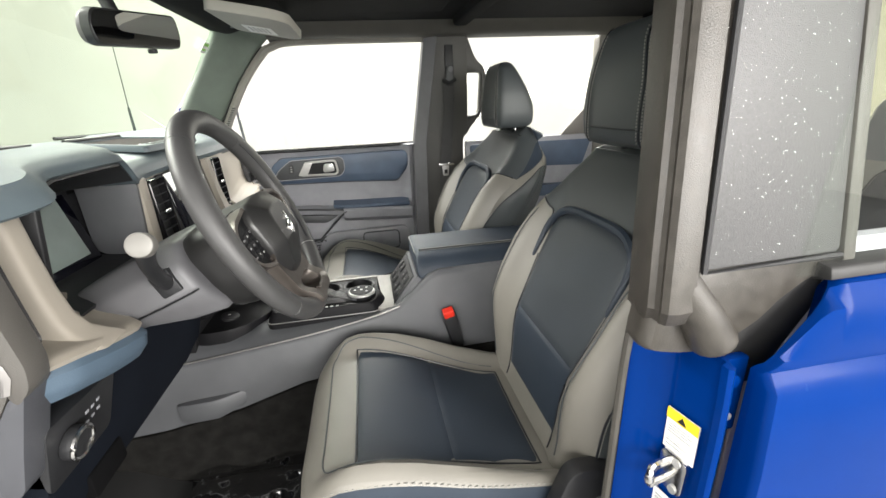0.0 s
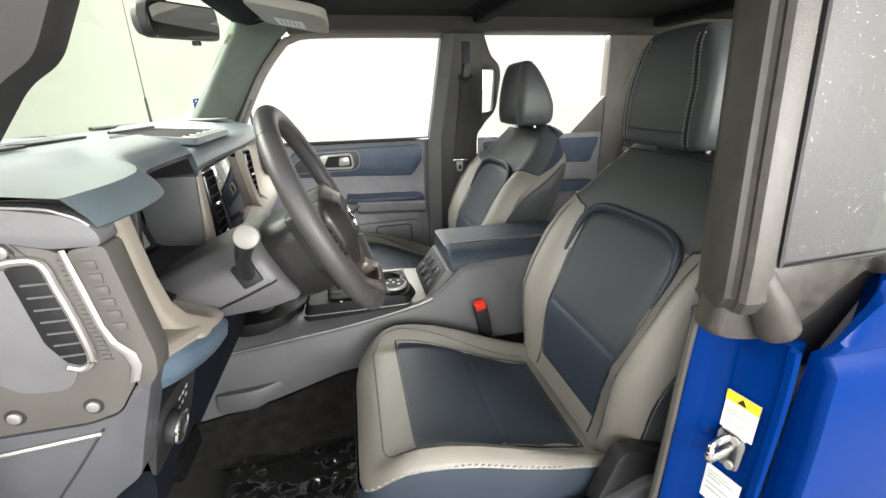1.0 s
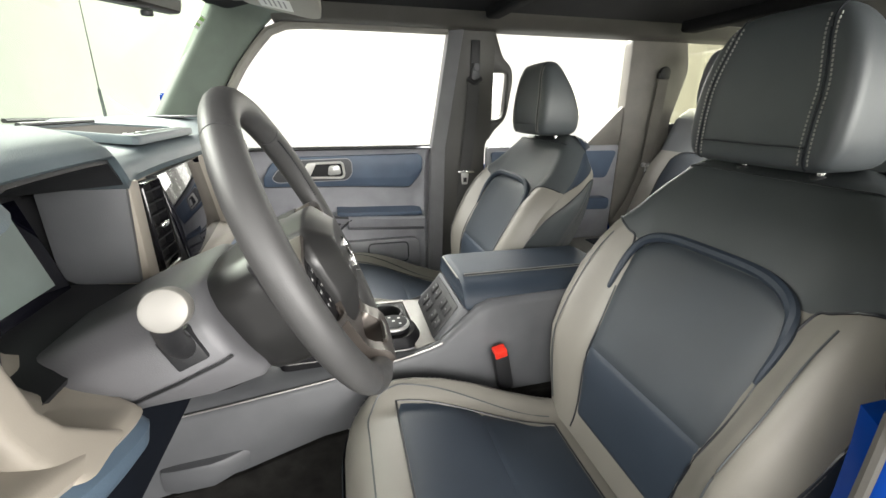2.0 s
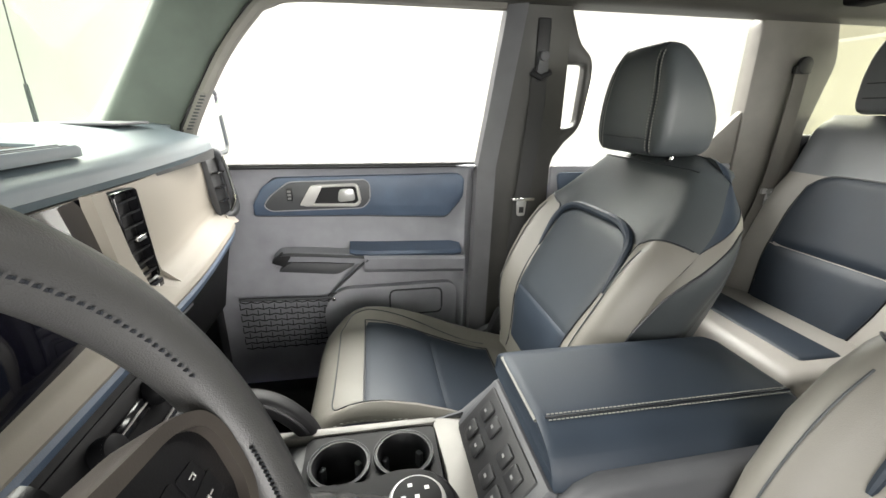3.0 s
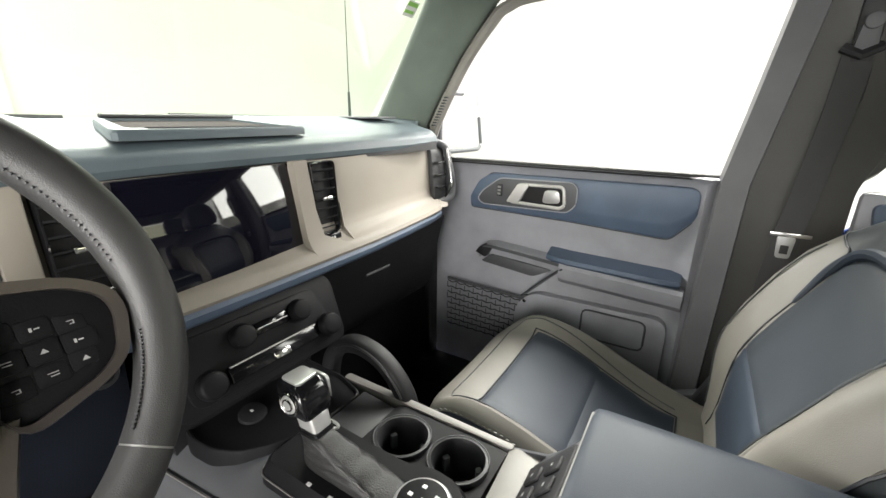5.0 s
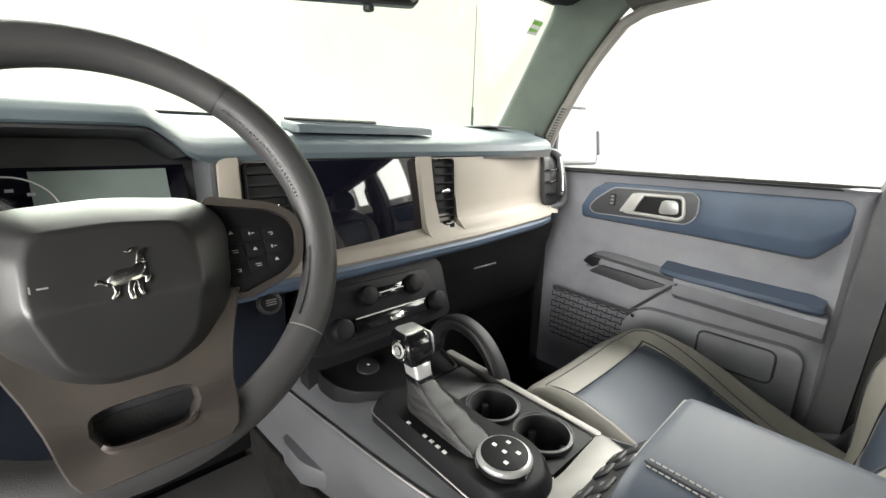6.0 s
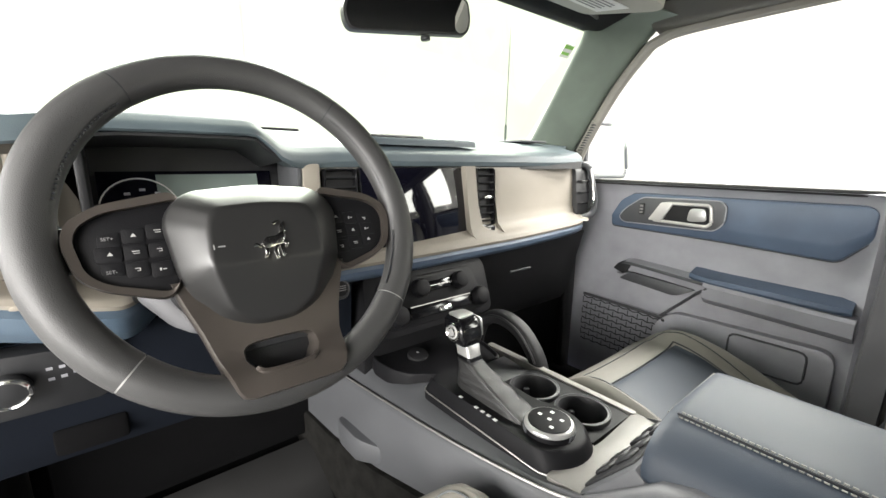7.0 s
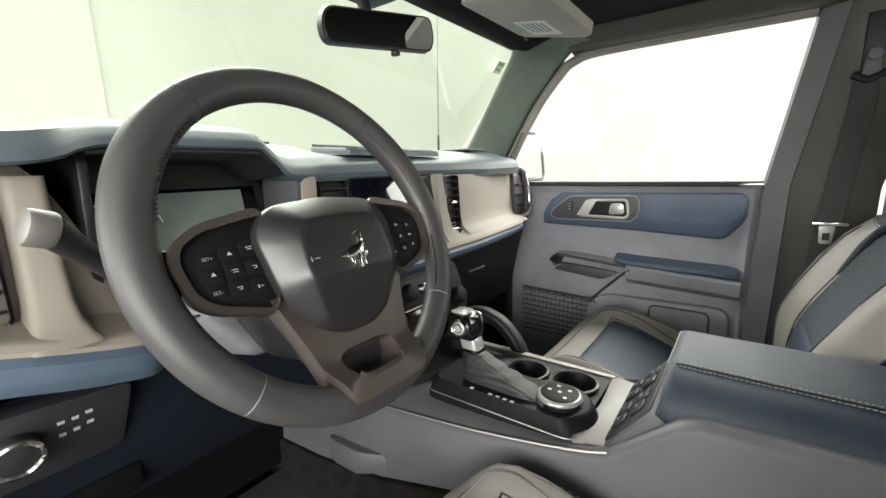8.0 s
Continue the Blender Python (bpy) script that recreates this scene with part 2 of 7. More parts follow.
def rounded(pts, r=0.02, n=5):
    """A polygon with its corners rounded; r may be a list."""
    out, m = [], len(pts)
    for i in range(m):
        p, a, b = Vector(pts[i]), Vector(pts[i - 1]), Vector(pts[(i + 1) % m])
        rr = r[i] if isinstance(r, (list, tuple)) else r
        da, db = (a - p), (b - p)
        ra = min(rr, da.length * 0.48, db.length * 0.48)
        p0, p1 = p + da.normalized() * ra, p + db.normalized() * ra
        for k in range(n + 1):
            t = k / n
            out.append(tuple((1 - t) ** 2 * p0 + 2 * t * (1 - t) * p + t * t * p1))
    return out


def around(poly, n=40, c=(0.0, -0.1385)):
    """The polygon's points met by n rays from c."""
    out = []
    for i in range(n):
        a = 2 * math.pi * i / n
        d = Vector((math.cos(a), math.sin(a)))
        best = 0.0
        for p, q in zip(poly, poly[1:] + poly[:1]):
            p, q = Vector(p) - Vector(c), Vector(q) - Vector(c)
            e = q - p
            den = d.x * e.y - d.y * e.x
            if abs(den) > 1e-9:
                t = (p.x * e.y - p.y * e.x) / den
                u = (p.x * d.y - p.y * d.x) / den
                if t > 0 and -1e-6 <= u <= 1 + 1e-6:
                    best = max(best, t)
        out.append((c[0] + best * d.x, c[1] + best * d.y))
    return out


def smoothstep(a, b, x):
    t = min(max((x - a) / (b - a), 0.0), 1.0)
    return t * t * (3 - 2 * t)


# ---- studio ----
def wall(name, x0, x1, y0, y1, z0, z1, mat, label, category="wall"):
    return tagged(part(name, rbox(x0, x1, y0, y1, z0, z1, 0), mat, None, smooth=False), label, category, kind="structure")


wall("floor", -7, 7, -6, 6, -0.1, 0.0, FLOORP, "pale grey studio floor under the vehicle", "floor")
wall("wall_north", -7.2, -7, -6, 6, 0, 5.5, WALLP, "plain white studio wall ahead of the vehicle")
wall("wall_panel", -7.0, -6.9, -6, 1.42, 0, 5.5, WALLP, "plain white projecting wall panel ahead of the vehicle")
wall("wall_south", 7, 7.2, -6, 6, 0, 5.5, WALLP, "plain white studio wall behind the vehicle")
wall("wall_east", -7.2, 7.2, 6, 6.2, 0, 5.5, WALLP, "plain white studio wall beside the passenger doors")
wall("wall_west", -7.2, 7.2, -6.2, -6, 0, 5.5, GREYWALL, "plain grey studio wall beside the open driver door")
wall("ceiling", -7.2, 7.2, -6.2, 6.2, 5.5, 5.6, WALLP, "plain white studio ceiling", "ceiling")
COVE = [(-4.0 - 2.998 * math.cos(a), 3.0 + 2.998 * math.sin(a)) for a in [math.pi / 2 * i / 24 for i in range(25)]]
tagged(part("wall_cove", loft([[(x, y, z) for x, y in COVE + [(-4.0, 6.1), (-7.1, 6.1), (-7.1, 3.0)]] for z in (0.0, 5.5)]), WALLP, None), "white coved studio corner without an edge", "wall", kind="structure")

# ---- the vehicle's shell: x runs rearward, y towards the passenger, z up ----
FLIP = Matrix.Translation((0, -0.03, 0)) @ Matrix.Diagonal((1, -1, 1, 1))


def side(bm, s):
    """s = 1: passenger side as drawn; s = -1: mirrored to the driver side."""
    return bm if s > 0 else moved(bm, FLIP)


def sheet(poly, axis, c, t, r=0.004):
    return prism(poly, axis, c, c + t, r)


shell = thing("car_body", "blue off-road vehicle cabin shell with grey pillars and black roof", "car")

# floor, tunnel and bulkhead
part("floor_pan", loft([[(x, -0.74, 0.47), (x, -0.74, z), (x, -0.70, z - 0.02), (x, -0.2, z - 0.02), (x, -0.15, z + 0.05), (x, 0.12, z + 0.05), (x, 0.17, z - 0.02), (x, 0.67, z - 0.02), (x, 0.71, z), (x, 0.71, 0.47)]
                        for x, z in ((-0.52, 0.80), (-0.38, 0.62), (-0.25, 0.535), (0.2, 0.53), (0.9, 0.53), (1.0, 0.60), (1.75, 0.60), (1.95, 0.78), (2.45, 0.80))]), CARPET, shell, "black carpeted floor")
part("bulkhead", rbox(-0.56, -0.50, -0.76, 0.73, 0.5, 1.33, 0.01), CARPET, shell)
for s in (1, -1):
    part("sill", side(prism([(0.71, 0.42), (0.78, 0.40), (0.80, 0.48), (0.78, 0.545), (0.70, 0.555)], "x", -0.45, 2.2, 0.008), s), BLUE, shell, "blue painted sill")
    part("sill_cover", side(prism([(0.66, 0.50), (0.785, 0.50), (0.785, 0.572), (0.70, 0.580), (0.66, 0.55)], "x", -0.45, 2.2, 0.008), s), BLACK, shell, "black plastic sill cover")

# windscreen pillars, roof rails, roof
APIL = [((-0.40, 0.60, 1.20), (-0.20, 0.72, 1.20), (-0.24, 0.80, 1.20), (-0.43, 0.72, 1.20)),
        ((-0.285, 0.622, 1.40), (-0.155, 0.735, 1.40), (-0.20, 0.79, 1.40), (-0.33, 0.70, 1.40)),
        ((-0.18, 0.615, 1.56), (-0.055, 0.728, 1.56), (-0.09, 0.785, 1.56), (-0.225, 0.69, 1.56)),
        ((-0.09, 0.605, 1.70), (0.042, 0.722, 1.675), (0.0, 0.775, 1.68), (-0.13, 0.68, 1.71)),
        ((-0.055, 0.59, 1.755), (0.09, 0.715, 1.715), (0.07, 0.765, 1.735), (-0.08, 0.66, 1.78)),
        ((0.02, 0.56, 1.79), (0.17, 0.69, 1.725), (0.16, 0.755, 1.75), (0.0, 0.62, 1.83))]
for s in (1, -1):
    rings = []
    for q in APIL:
        rings.append([Vector((p[0], p[1], q[0][2] * 0 + p[2])) for p in rounded(q, 0.022, 4)])
    part("windscreen_pillar", side(loft(rings), s), APILLAR, shell, "green-grey trimmed windscreen pillar")
    seal = spline([(-0.17, 0.747, 1.30), (-0.135, 0.745, 1.40), (-0.04, 0.74, 1.56), (0.045, 0.735, 1.66), (0.09, 0.73, 1.69), (0.2, 0.73, 1.708), (0.69, 0.73, 1.71)], 6)
    part("door_seal", side(tube(seal, 0.016, 8), s), PALE, shell, "pale rubber door seal")
    # added dark tube that closes the bright sliver between pillar and seal
    part("pillar_gap_filler", side(tube([p + Vector((-0.022, 0.016, 0.004)) for p in seal[:24]], 0.017, 8), s), RUBBER, shell, "dark filler strip added behind the door seal")
    part("roof_rail", side(prism([(0.69, 1.715), (0.745, 1.705), (0.775, 1.725), (0.77, 1.80), (0.66, 1.82), (0.655, 1.765)], "x", 0.08, 2.4, 0.012), s), PILLAR if s > 0 else ROOF, shell, "roof rail trim")
    strip = thing("pillar_grip_strip", "small slotted grille strip beside the windscreen pillar", "grille")
    a, b = Vector((-0.146, 0.736, 1.385)), Vector((-0.092, 0.733, 1.480))
    part("backing", side(tube([a, b], 0.012, 8), s), PALE, strip)
    for i in range(11):
        p = a.lerp(b, (i + 0.7) / 12)
        part("slot", side(rbox(p.x + 0.001, p.x + 0.0115, p.y - 0.0135, p.y - 0.002, p.z - 0.0022, p.z + 0.0022, 0), s), BLACK, strip, smooth=False)
part("windscreen_header", prism([(-0.10, 1.735), (-0.03, 1.72), (0.06, 1.745), (0.06, 1.81), (-0.06, 1.82)], "y", -0.66, 0.63, 0.012), ROOF, shell, "black windscreen header")
part("roof_lining", rbox(-0.02, 2.45, -0.74, 0.71, 1.765, 1.80, 0.01), ROOF, shell, "black roof lining")
for x0, x1, z0 in ((0.80, 0.86, 1.735), (1.62, 1.70, 1.725)):
    part("roof_rib", rbox(x0, x1, -0.66, 0.63, z0, 1.77, 0.012), ROOF, shell)
part("roof_hatch", rbox(0.20, 0.72, -0.45, 0.42, 1.745, 1.77, 0.012), ROOF, shell)
part("roof_skin", rbox(-0.08, 2.46, -0.76, 0.73, 1.82, 1.86, 0.015), BLACK, shell, "black hard roof")

# pillars between the doors
BP = [(0.640, 0.80), (0.642, 1.10), (0.648, 1.288), (0.722, 1.715), (0.70, 1.75), (0.88, 1.75), (0.876, 1.68), (0.872, 1.36), (0.848, 1.288), (0.85, 0.55), (0.70, 0.55)]
for s in (1,):
    BPT = [(0.660, 0.80), (0.664, 1.10), (0.668, 1.288), (0.738, 1.715)] + BP[4:]
    part("centre_pillar_trim", side(prism(rounded(BPT, 0.02, 3), "y", 0.715, 0.765, 0.008), s), TRIMDARK, shell, "dark charcoal plastic centre pillar trim")
    part("pillar_flange", side(loft([[(x - 0.040, 0.748, z), (x - 0.034, 0.724, z), (x - 0.006, 0.712, z), (x + 0.016, 0.706, z), (x + 0.028, 0.745, z)] for x, z in ((0.648, 0.62), (0.656, 1.0), (0.662, 1.285), (0.686, 1.43), (0.732, 1.72))]), s), SHROUD, shell, "grey pillar flange")
    GO = around(rounded([(0.845, 1.715), (0.904, 1.715), (0.909, 1.640), (0.962, 1.590), (0.968, 1.545), (0.949, 1.415), (0.935, 1.385), (0.886, 1.338), (0.864, 1.292), (0.842, 1.292)], [0.004, 0.01, 0.03, 0.03, 0.03, 0.02, 0.02, 0.02, 0.004, 0.004], 4), 64, (0.910, 1.490))
    GI = around(rounded([(0.880, 1.572), (0.944, 1.572), (0.932, 1.412), (0.922, 1.400), (0.874, 1.392)], [0.008, 0.012, 0.02, 0.01, 0.008], 4), 64, (0.910, 1.490))
    gmix = lambda k: [((1 - k) * a[0] + k * b[0], (1 - k) * a[1] + k * b[1]) for a, b in zip(GO, GI)]
    part("pillar_grab_handle", side(loft([[(x, y, z) for x, z in gmix(k)] for y, k in ((0.775, 0.0), (0.748, 0.0), (0.740, 0.10), (0.738, 0.35), (0.738, 0.70), (0.742, 0.92), (0.750, 1.0), (0.775, 1.0), (0.775, 0.0))], True, False), s), TRIMDARK, shell, "dark grab handle bracket with a long opening")
for s in (1, -1):
    CP = [(1.50, 1.288), (1.495, 1.72), (1.76, 1.75), (1.80, 1.60), (1.745, 1.38), (1.80, 1.0), (1.78, 0.6), (1.62, 0.6), (1.50, 0.95)]
    part("rear_pillar_trim", side(prism(rounded(CP, 0.03, 3), "y", 0.735, 0.79, 0.01), s), PALE, shell, "pale grey rear pillar trim")
    part("rear_side_wall", side(rbox(1.74, 2.44, 0.735, 0.79, 0.55, 1.375, 0.01), s), CHAR, shell)
    part("rear_pillar_end", side(rbox(2.36, 2.46, 0.70, 0.78, 1.37, 1.76, 0.01), s), PALE, shell)
for s in (1, -1):
    part("kick_panel", side(rbox(-0.55, -0.155, 0.735, 0.79, 0.5, 1.30, 0.01), s), BLACK, shell)
part("tailgate_wall", rbox(2.42, 2.48, -0.76, 0.73, 0.55, 1.32, 0.012), CHAR, shell)

# glass
def pane(name, bm, mat, label):
    ob = tagged(part(name, bm, mat, None, smooth=False), label, "window", kind="structure")
    ob.visible_shadow = False
    return ob


pane("window_1", patch(lambda u, v: (-0.335 + 0.275 * v - 0.03 * (1 - (2 * u - 1) ** 2), -0.66 + 1.30 * u, 1.395 + 0.345 * v), 14, 3, 0.005), GREENG, "clear green-tinted windscreen above the dashboard")
for n, s in ((2, 1),):
    pane("window_%d" % n, prism([(-0.16, 1.284), (0.64, 1.284), (0.71, 1.72), (0.10, 1.72), (0.03, 1.67)], "y", 0.766, 0.770), CLEAR, "clear side window of the closed passenger door")
for n, s in ((3, 1), (4, -1)):
    pane("window_%d" % n, side(prism([(0.87, 1.25), (1.53, 1.25), (1.52, 1.72), (0.90, 1.72)], "y", 0.772, 0.776), s), CLEAR, "clear side window of the rear door")
for n, s in ((5, 1), (6, -1)):
    pane("window_%d" % n, side(prism([(1.74, 1.36), (2.40, 1.36), (2.40, 1.73), (1.77, 1.73)], "y", 0.762, 0.766), s), PRIVACY, "olive-tinted quarter window behind the rear seat")
pane("window_7", rbox(2.44, 2.445, -0.70, 0.67, 1.32, 1.75, 0), PRIVACY, "olive-tinted rear window above the tailgate")

# bonnet and right wing ahead of the windscreen
part("bonnet", patch(lambda u, v: (-1.75 + 1.33 * v, -0.80 + 1.57 * u, 1.20 + 0.06 * v - 0.05 * (2 * u - 1) ** 4), 16, 8, 0.02), BLUE, shell, "blue painted bonnet")
part("cowl", rbox(-0.52, -0.30, -0.74, 0.71, 1.27, 1.365, 0.015), BLACK, shell)
for s in (1, -1):
    part("wing", side(prism([(0.70, 0.75), (0.78, 1.19), (0.86, 1.17), (0.93, 1.10), (0.93, 0.75)], "x", -1.75, -0.40, 0.015), s), BLUE, shell, "blue painted wing")
for wx in (-1.0, 1.95):
    for s in (1, -1):
        whl = part("wheel", side(disc((wx, 0.60, 0.40), (0, 1, 0), 0.23, 0.20, 36, 0.01), s), DULL, shell, "grey alloy wheel")
        prof = [(0.225, 0.585), (0.30, 0.565), (0.385, 0.575), (0.40, 0.60), (0.40, 0.78), (0.385, 0.805), (0.30, 0.815), (0.225, 0.795)]
        tyre = loft([[(wx + r * math.cos(a), y, 0.40 + r * math.sin(a)) for r, y in prof] for a in [2 * math.pi * i / 40 for i in range(41)]], True, False)
        bmesh.ops.remove_doubles(tyre, verts=tyre.verts, dist=1e-5)
        part("tyre", side(tyre, s), RUBBER, whl, "black rubber tyre")
ant = thing("radio_antenna", "thin black radio antenna mast on the wing", "antenna")
part("foot", tube([(-0.458, 0.70, 1.20), (-0.458, 0.70, 1.49)], [0.007, 0.0045], 8), BLACK, ant)
part("mast", tube([(-0.458, 0.70, 1.48), (-0.44, 0.69, 2.0)], [0.0018, 0.0009], 6), BLACK, ant)
for y0 in (-0.62, 0.02):
    w = thing("wiper", "black windscreen wiper lying on the cowl", "wiper", "wipers")
    part("arm", tube([(-0.40, y0, 1.385), (-0.36, y0 + 0.25, 1.407), (-0.35, y0 + 0.5, 1.403)], 0.006, 6), BLACK, w)
    part("blade", tube([(-0.345, y0 + 0.05, 1.412), (-0.345, y0 + 0.52, 1.406)], 0.005, 6), RUBBER, w)

# driver side: painted jamb, seals, pillar panel, rear door
OUT = Matrix.Translation((0.0, -0.020, 0.028))
shear = Matrix(((1, 0, 0, 0), (0, 1, 0.165, -0.165 * 1.24), (0, 0, 1, 0), (0, 0, 0, 1)))
DBP = [(0.742, 1.175), (0.742, 1.22), (0.766, 1.50), (0.785, 1.75), (0.90, 1.75), (0.89, 1.175)]
part("centre_pillar_trim", moved(prism(rounded(DBP, 0.02, 3), "y", -0.752, -0.700, 0.010), shear), PILLAR, shell, "khaki-grey plastic centre pillar trim")
jamb = [(0.750, -0.700), (0.727, -0.732), (0.724, -0.738), (0.728, -0.744), (0.742, -0.751), (0.748, -0.753), (0.753, -0.759), (0.760, -0.761), (0.767, -0.766), (0.7735, -0.7665), (0.7755, -0.770), (0.7855, -0.820), (0.7835, -0.8235), (0.776, -0.826), (0.7765, -0.835), (0.781, -0.838), (0.786, -0.835), (0.789, -0.822), (0.800, -0.800), (0.86, -0.775), (0.86, -0.70)]
part("door_jamb", loft([[(x + dx, y + dy, z) for x, y in jamb] for z, dx, dy in ((0.50, 0.02, 0.01), (0.62, -0.004, 0.0), (0.9, -0.002, 0.0), (1.06, 0.0, 0.0), (1.12, 0.002, 0.003), (1.160, 0.005, 0.008))]), BLUE, shell, "blue painted door jamb with a sunk middle")
part("opening_seal", tube(spline([(0.62, -0.72, 0.56), (0.690, -0.727, 0.66), (0.714, -0.730, 0.80), (0.720, -0.731, 0.95), (0.724, -0.730, 1.10), (0.732, -0.726, 1.18)], 6), 0.0065, 8), PILLAR, shell, "grey rubber door opening seal")
part("hinge", merge(rbox(0.798, 0.840, -0.800, -0.785, 1.04, 1.15, 0.004), disc((0.812, -0.803, 1.125), (0, -1, 0), 0.009, 0.008, 16, 0.002)), BLUE, shell, "blue painted door hinge")
part("hinge_bolt", disc((0.812, -0.806, 1.075), (0, -1, 0), 0.006, 0.006, 12, 0.001), DULL, shell)
# black prism put in for the dark of the open door gap
part("gap_shade", prism([(0.788, 1.20), (0.80, 1.10), (0.87, 1.10), (0.93, 1.20), (0.935, 1.262), (0.86, 1.24)], "y", -0.788, -0.760, 0.004), RUBBER, shell, "black filler for the shade in the door gap")
POST = ((0.712, -0.735), (0.7005, -0.776), (0.7015, -0.785), (0.7070, -0.789), (0.7095, -0.794), (0.7080, -0.799), (0.7120, -0.8055), (0.722, -0.8085), (0.742, -0.8065), (0.746, -0.800), (0.757, -0.797), (0.764, -0.74))
outer = loft([[(x + dx, y - dy, z) for x, y in POST] for z, dx, dy in ((1.205, 0.010, -0.012), (1.225, 0.003, -0.002), (1.28, 0.002, -0.004), (1.48, 0.020, -0.036), (1.79, 0.046, -0.085))])
part("pillar_outer_moulding", outer, WETTRIM, shell, "khaki-grey grooved pillar moulding", angle=24)
# rubber boot under the moulding: a bulb that bends rearward and a thin flap towards the cabin
bulb = spline([(0.730, -0.776, 1.300), (0.738, -0.782, 1.262), (0.754, -0.786, 1.232), (0.772, -0.788, 1.206), (0.786, -0.788, 1.184), (0.794, -0.788, 1.172), (0.798, -0.788, 1.165)], 5)
bulb_r = [float(q) for q in np.interp(np.linspace(0, 1, len(bulb)), [0, 0.2, 0.45, 0.65, 0.82, 0.93, 1.0], [0.014, 0.020, 0.024, 0.026, 0.0265, 0.021, 0.006])]
part("pillar_boot", tube(bulb, bulb_r, 20, up=(0, 1, 0)), WETTRIM, shell, "moulded khaki-grey rubber pillar boot")
part("boot_flap", loft([[(x + dx, y, z) for x, z in rounded([(0.716, 1.264), (0.706, 1.166), (0.748, 1.156), (0.786, 1.153), (0.792, 1.186), (0.752, 1.246)], [0.006, 0.012, 0.02, 0.012, 0.02, 0.02], 4)] for y, dx in ((-0.742, 0.004), (-0.766, 0.0), (-0.776, 0.003), (-0.781, 0.010))]), WETTRIM, shell, "thin khaki-grey rubber flap")
panel = prism(rounded([(0.752, 1.243), (0.925, 1.246), (0.930, 1.72), (0.802, 1.72)], 0.006, 2), "y", -0.782, -0.770, 0.003)
part("pillar_panel", moved(panel, OUT @ shear), WETPANEL, shell, "grey pillar panel wet with water drops")
part("panel_edging", moved(tube([(0.802, -0.783, 1.72), (0.751, -0.783, 1.241), (0.925, -0.783, 1.243)], 0.0035, 6), OUT @ shear), BLACK, shell)
part("panel_end", moved(rbox(0.927, 0.945, -0.785, -0.755, 1.235, 1.72, 0.004), OUT @ shear), PILLAR, shell)
base_poly = [(0.752, 1.275), (0.750, 1.215), (0.775, 1.186), (0.800, 1.176), (0.815, 1.180), (0.843, 1.197), (0.864, 1.219), (0.893, 1.240), (0.925, 1.252), (0.932, 1.276)]
part("panel_base", prism(rounded(base_poly, 0.008, 3), "y", -0.796, -0.735, 0.005), WETTRIM, shell, "khaki-grey moulding below the wet panel")
part("pillar_cover", prism(rounded([(-0.17, 1.38), (0.0, 1.425), (0.045, 1.48), (0.072, 1.497), (0.13, 1.60), (0.20, 1.73), (0.03, 1.74), (-0.10, 1.56)], 0.012), "y", -0.785, -0.752, 0.006), RUBBER, shell, "dark windscreen pillar weather cover")
part("pillar_core", prism(rounded(BP, 0.02, 3), "y", 0.766, 0.83, 0.004), PILLAR, shell, "khaki-grey pillar core")

rng = random.Random(4)
drops = bmesh.new()
for i in range(1100):
    z = 1.25 + 0.46 * rng.random()
    x = 0.762 + 0.16 * rng.random()
    r = 0.0003 + 0.0006 * rng.random() ** 4
    m = OUT @ shear @ Matrix.Translation((x, -0.7823, z)) @ Matrix.Diagonal((r, r * 0.6, r * (1 + 0.7 * rng.random()), 1))
    bmesh.ops.create_icosphere(drops, subdivisions=1, radius=1, matrix=m)
tagged(part("water_drops", drops, WATER, None), "small water drops beaded on the pillar panel", "water drops", kind="stuff")

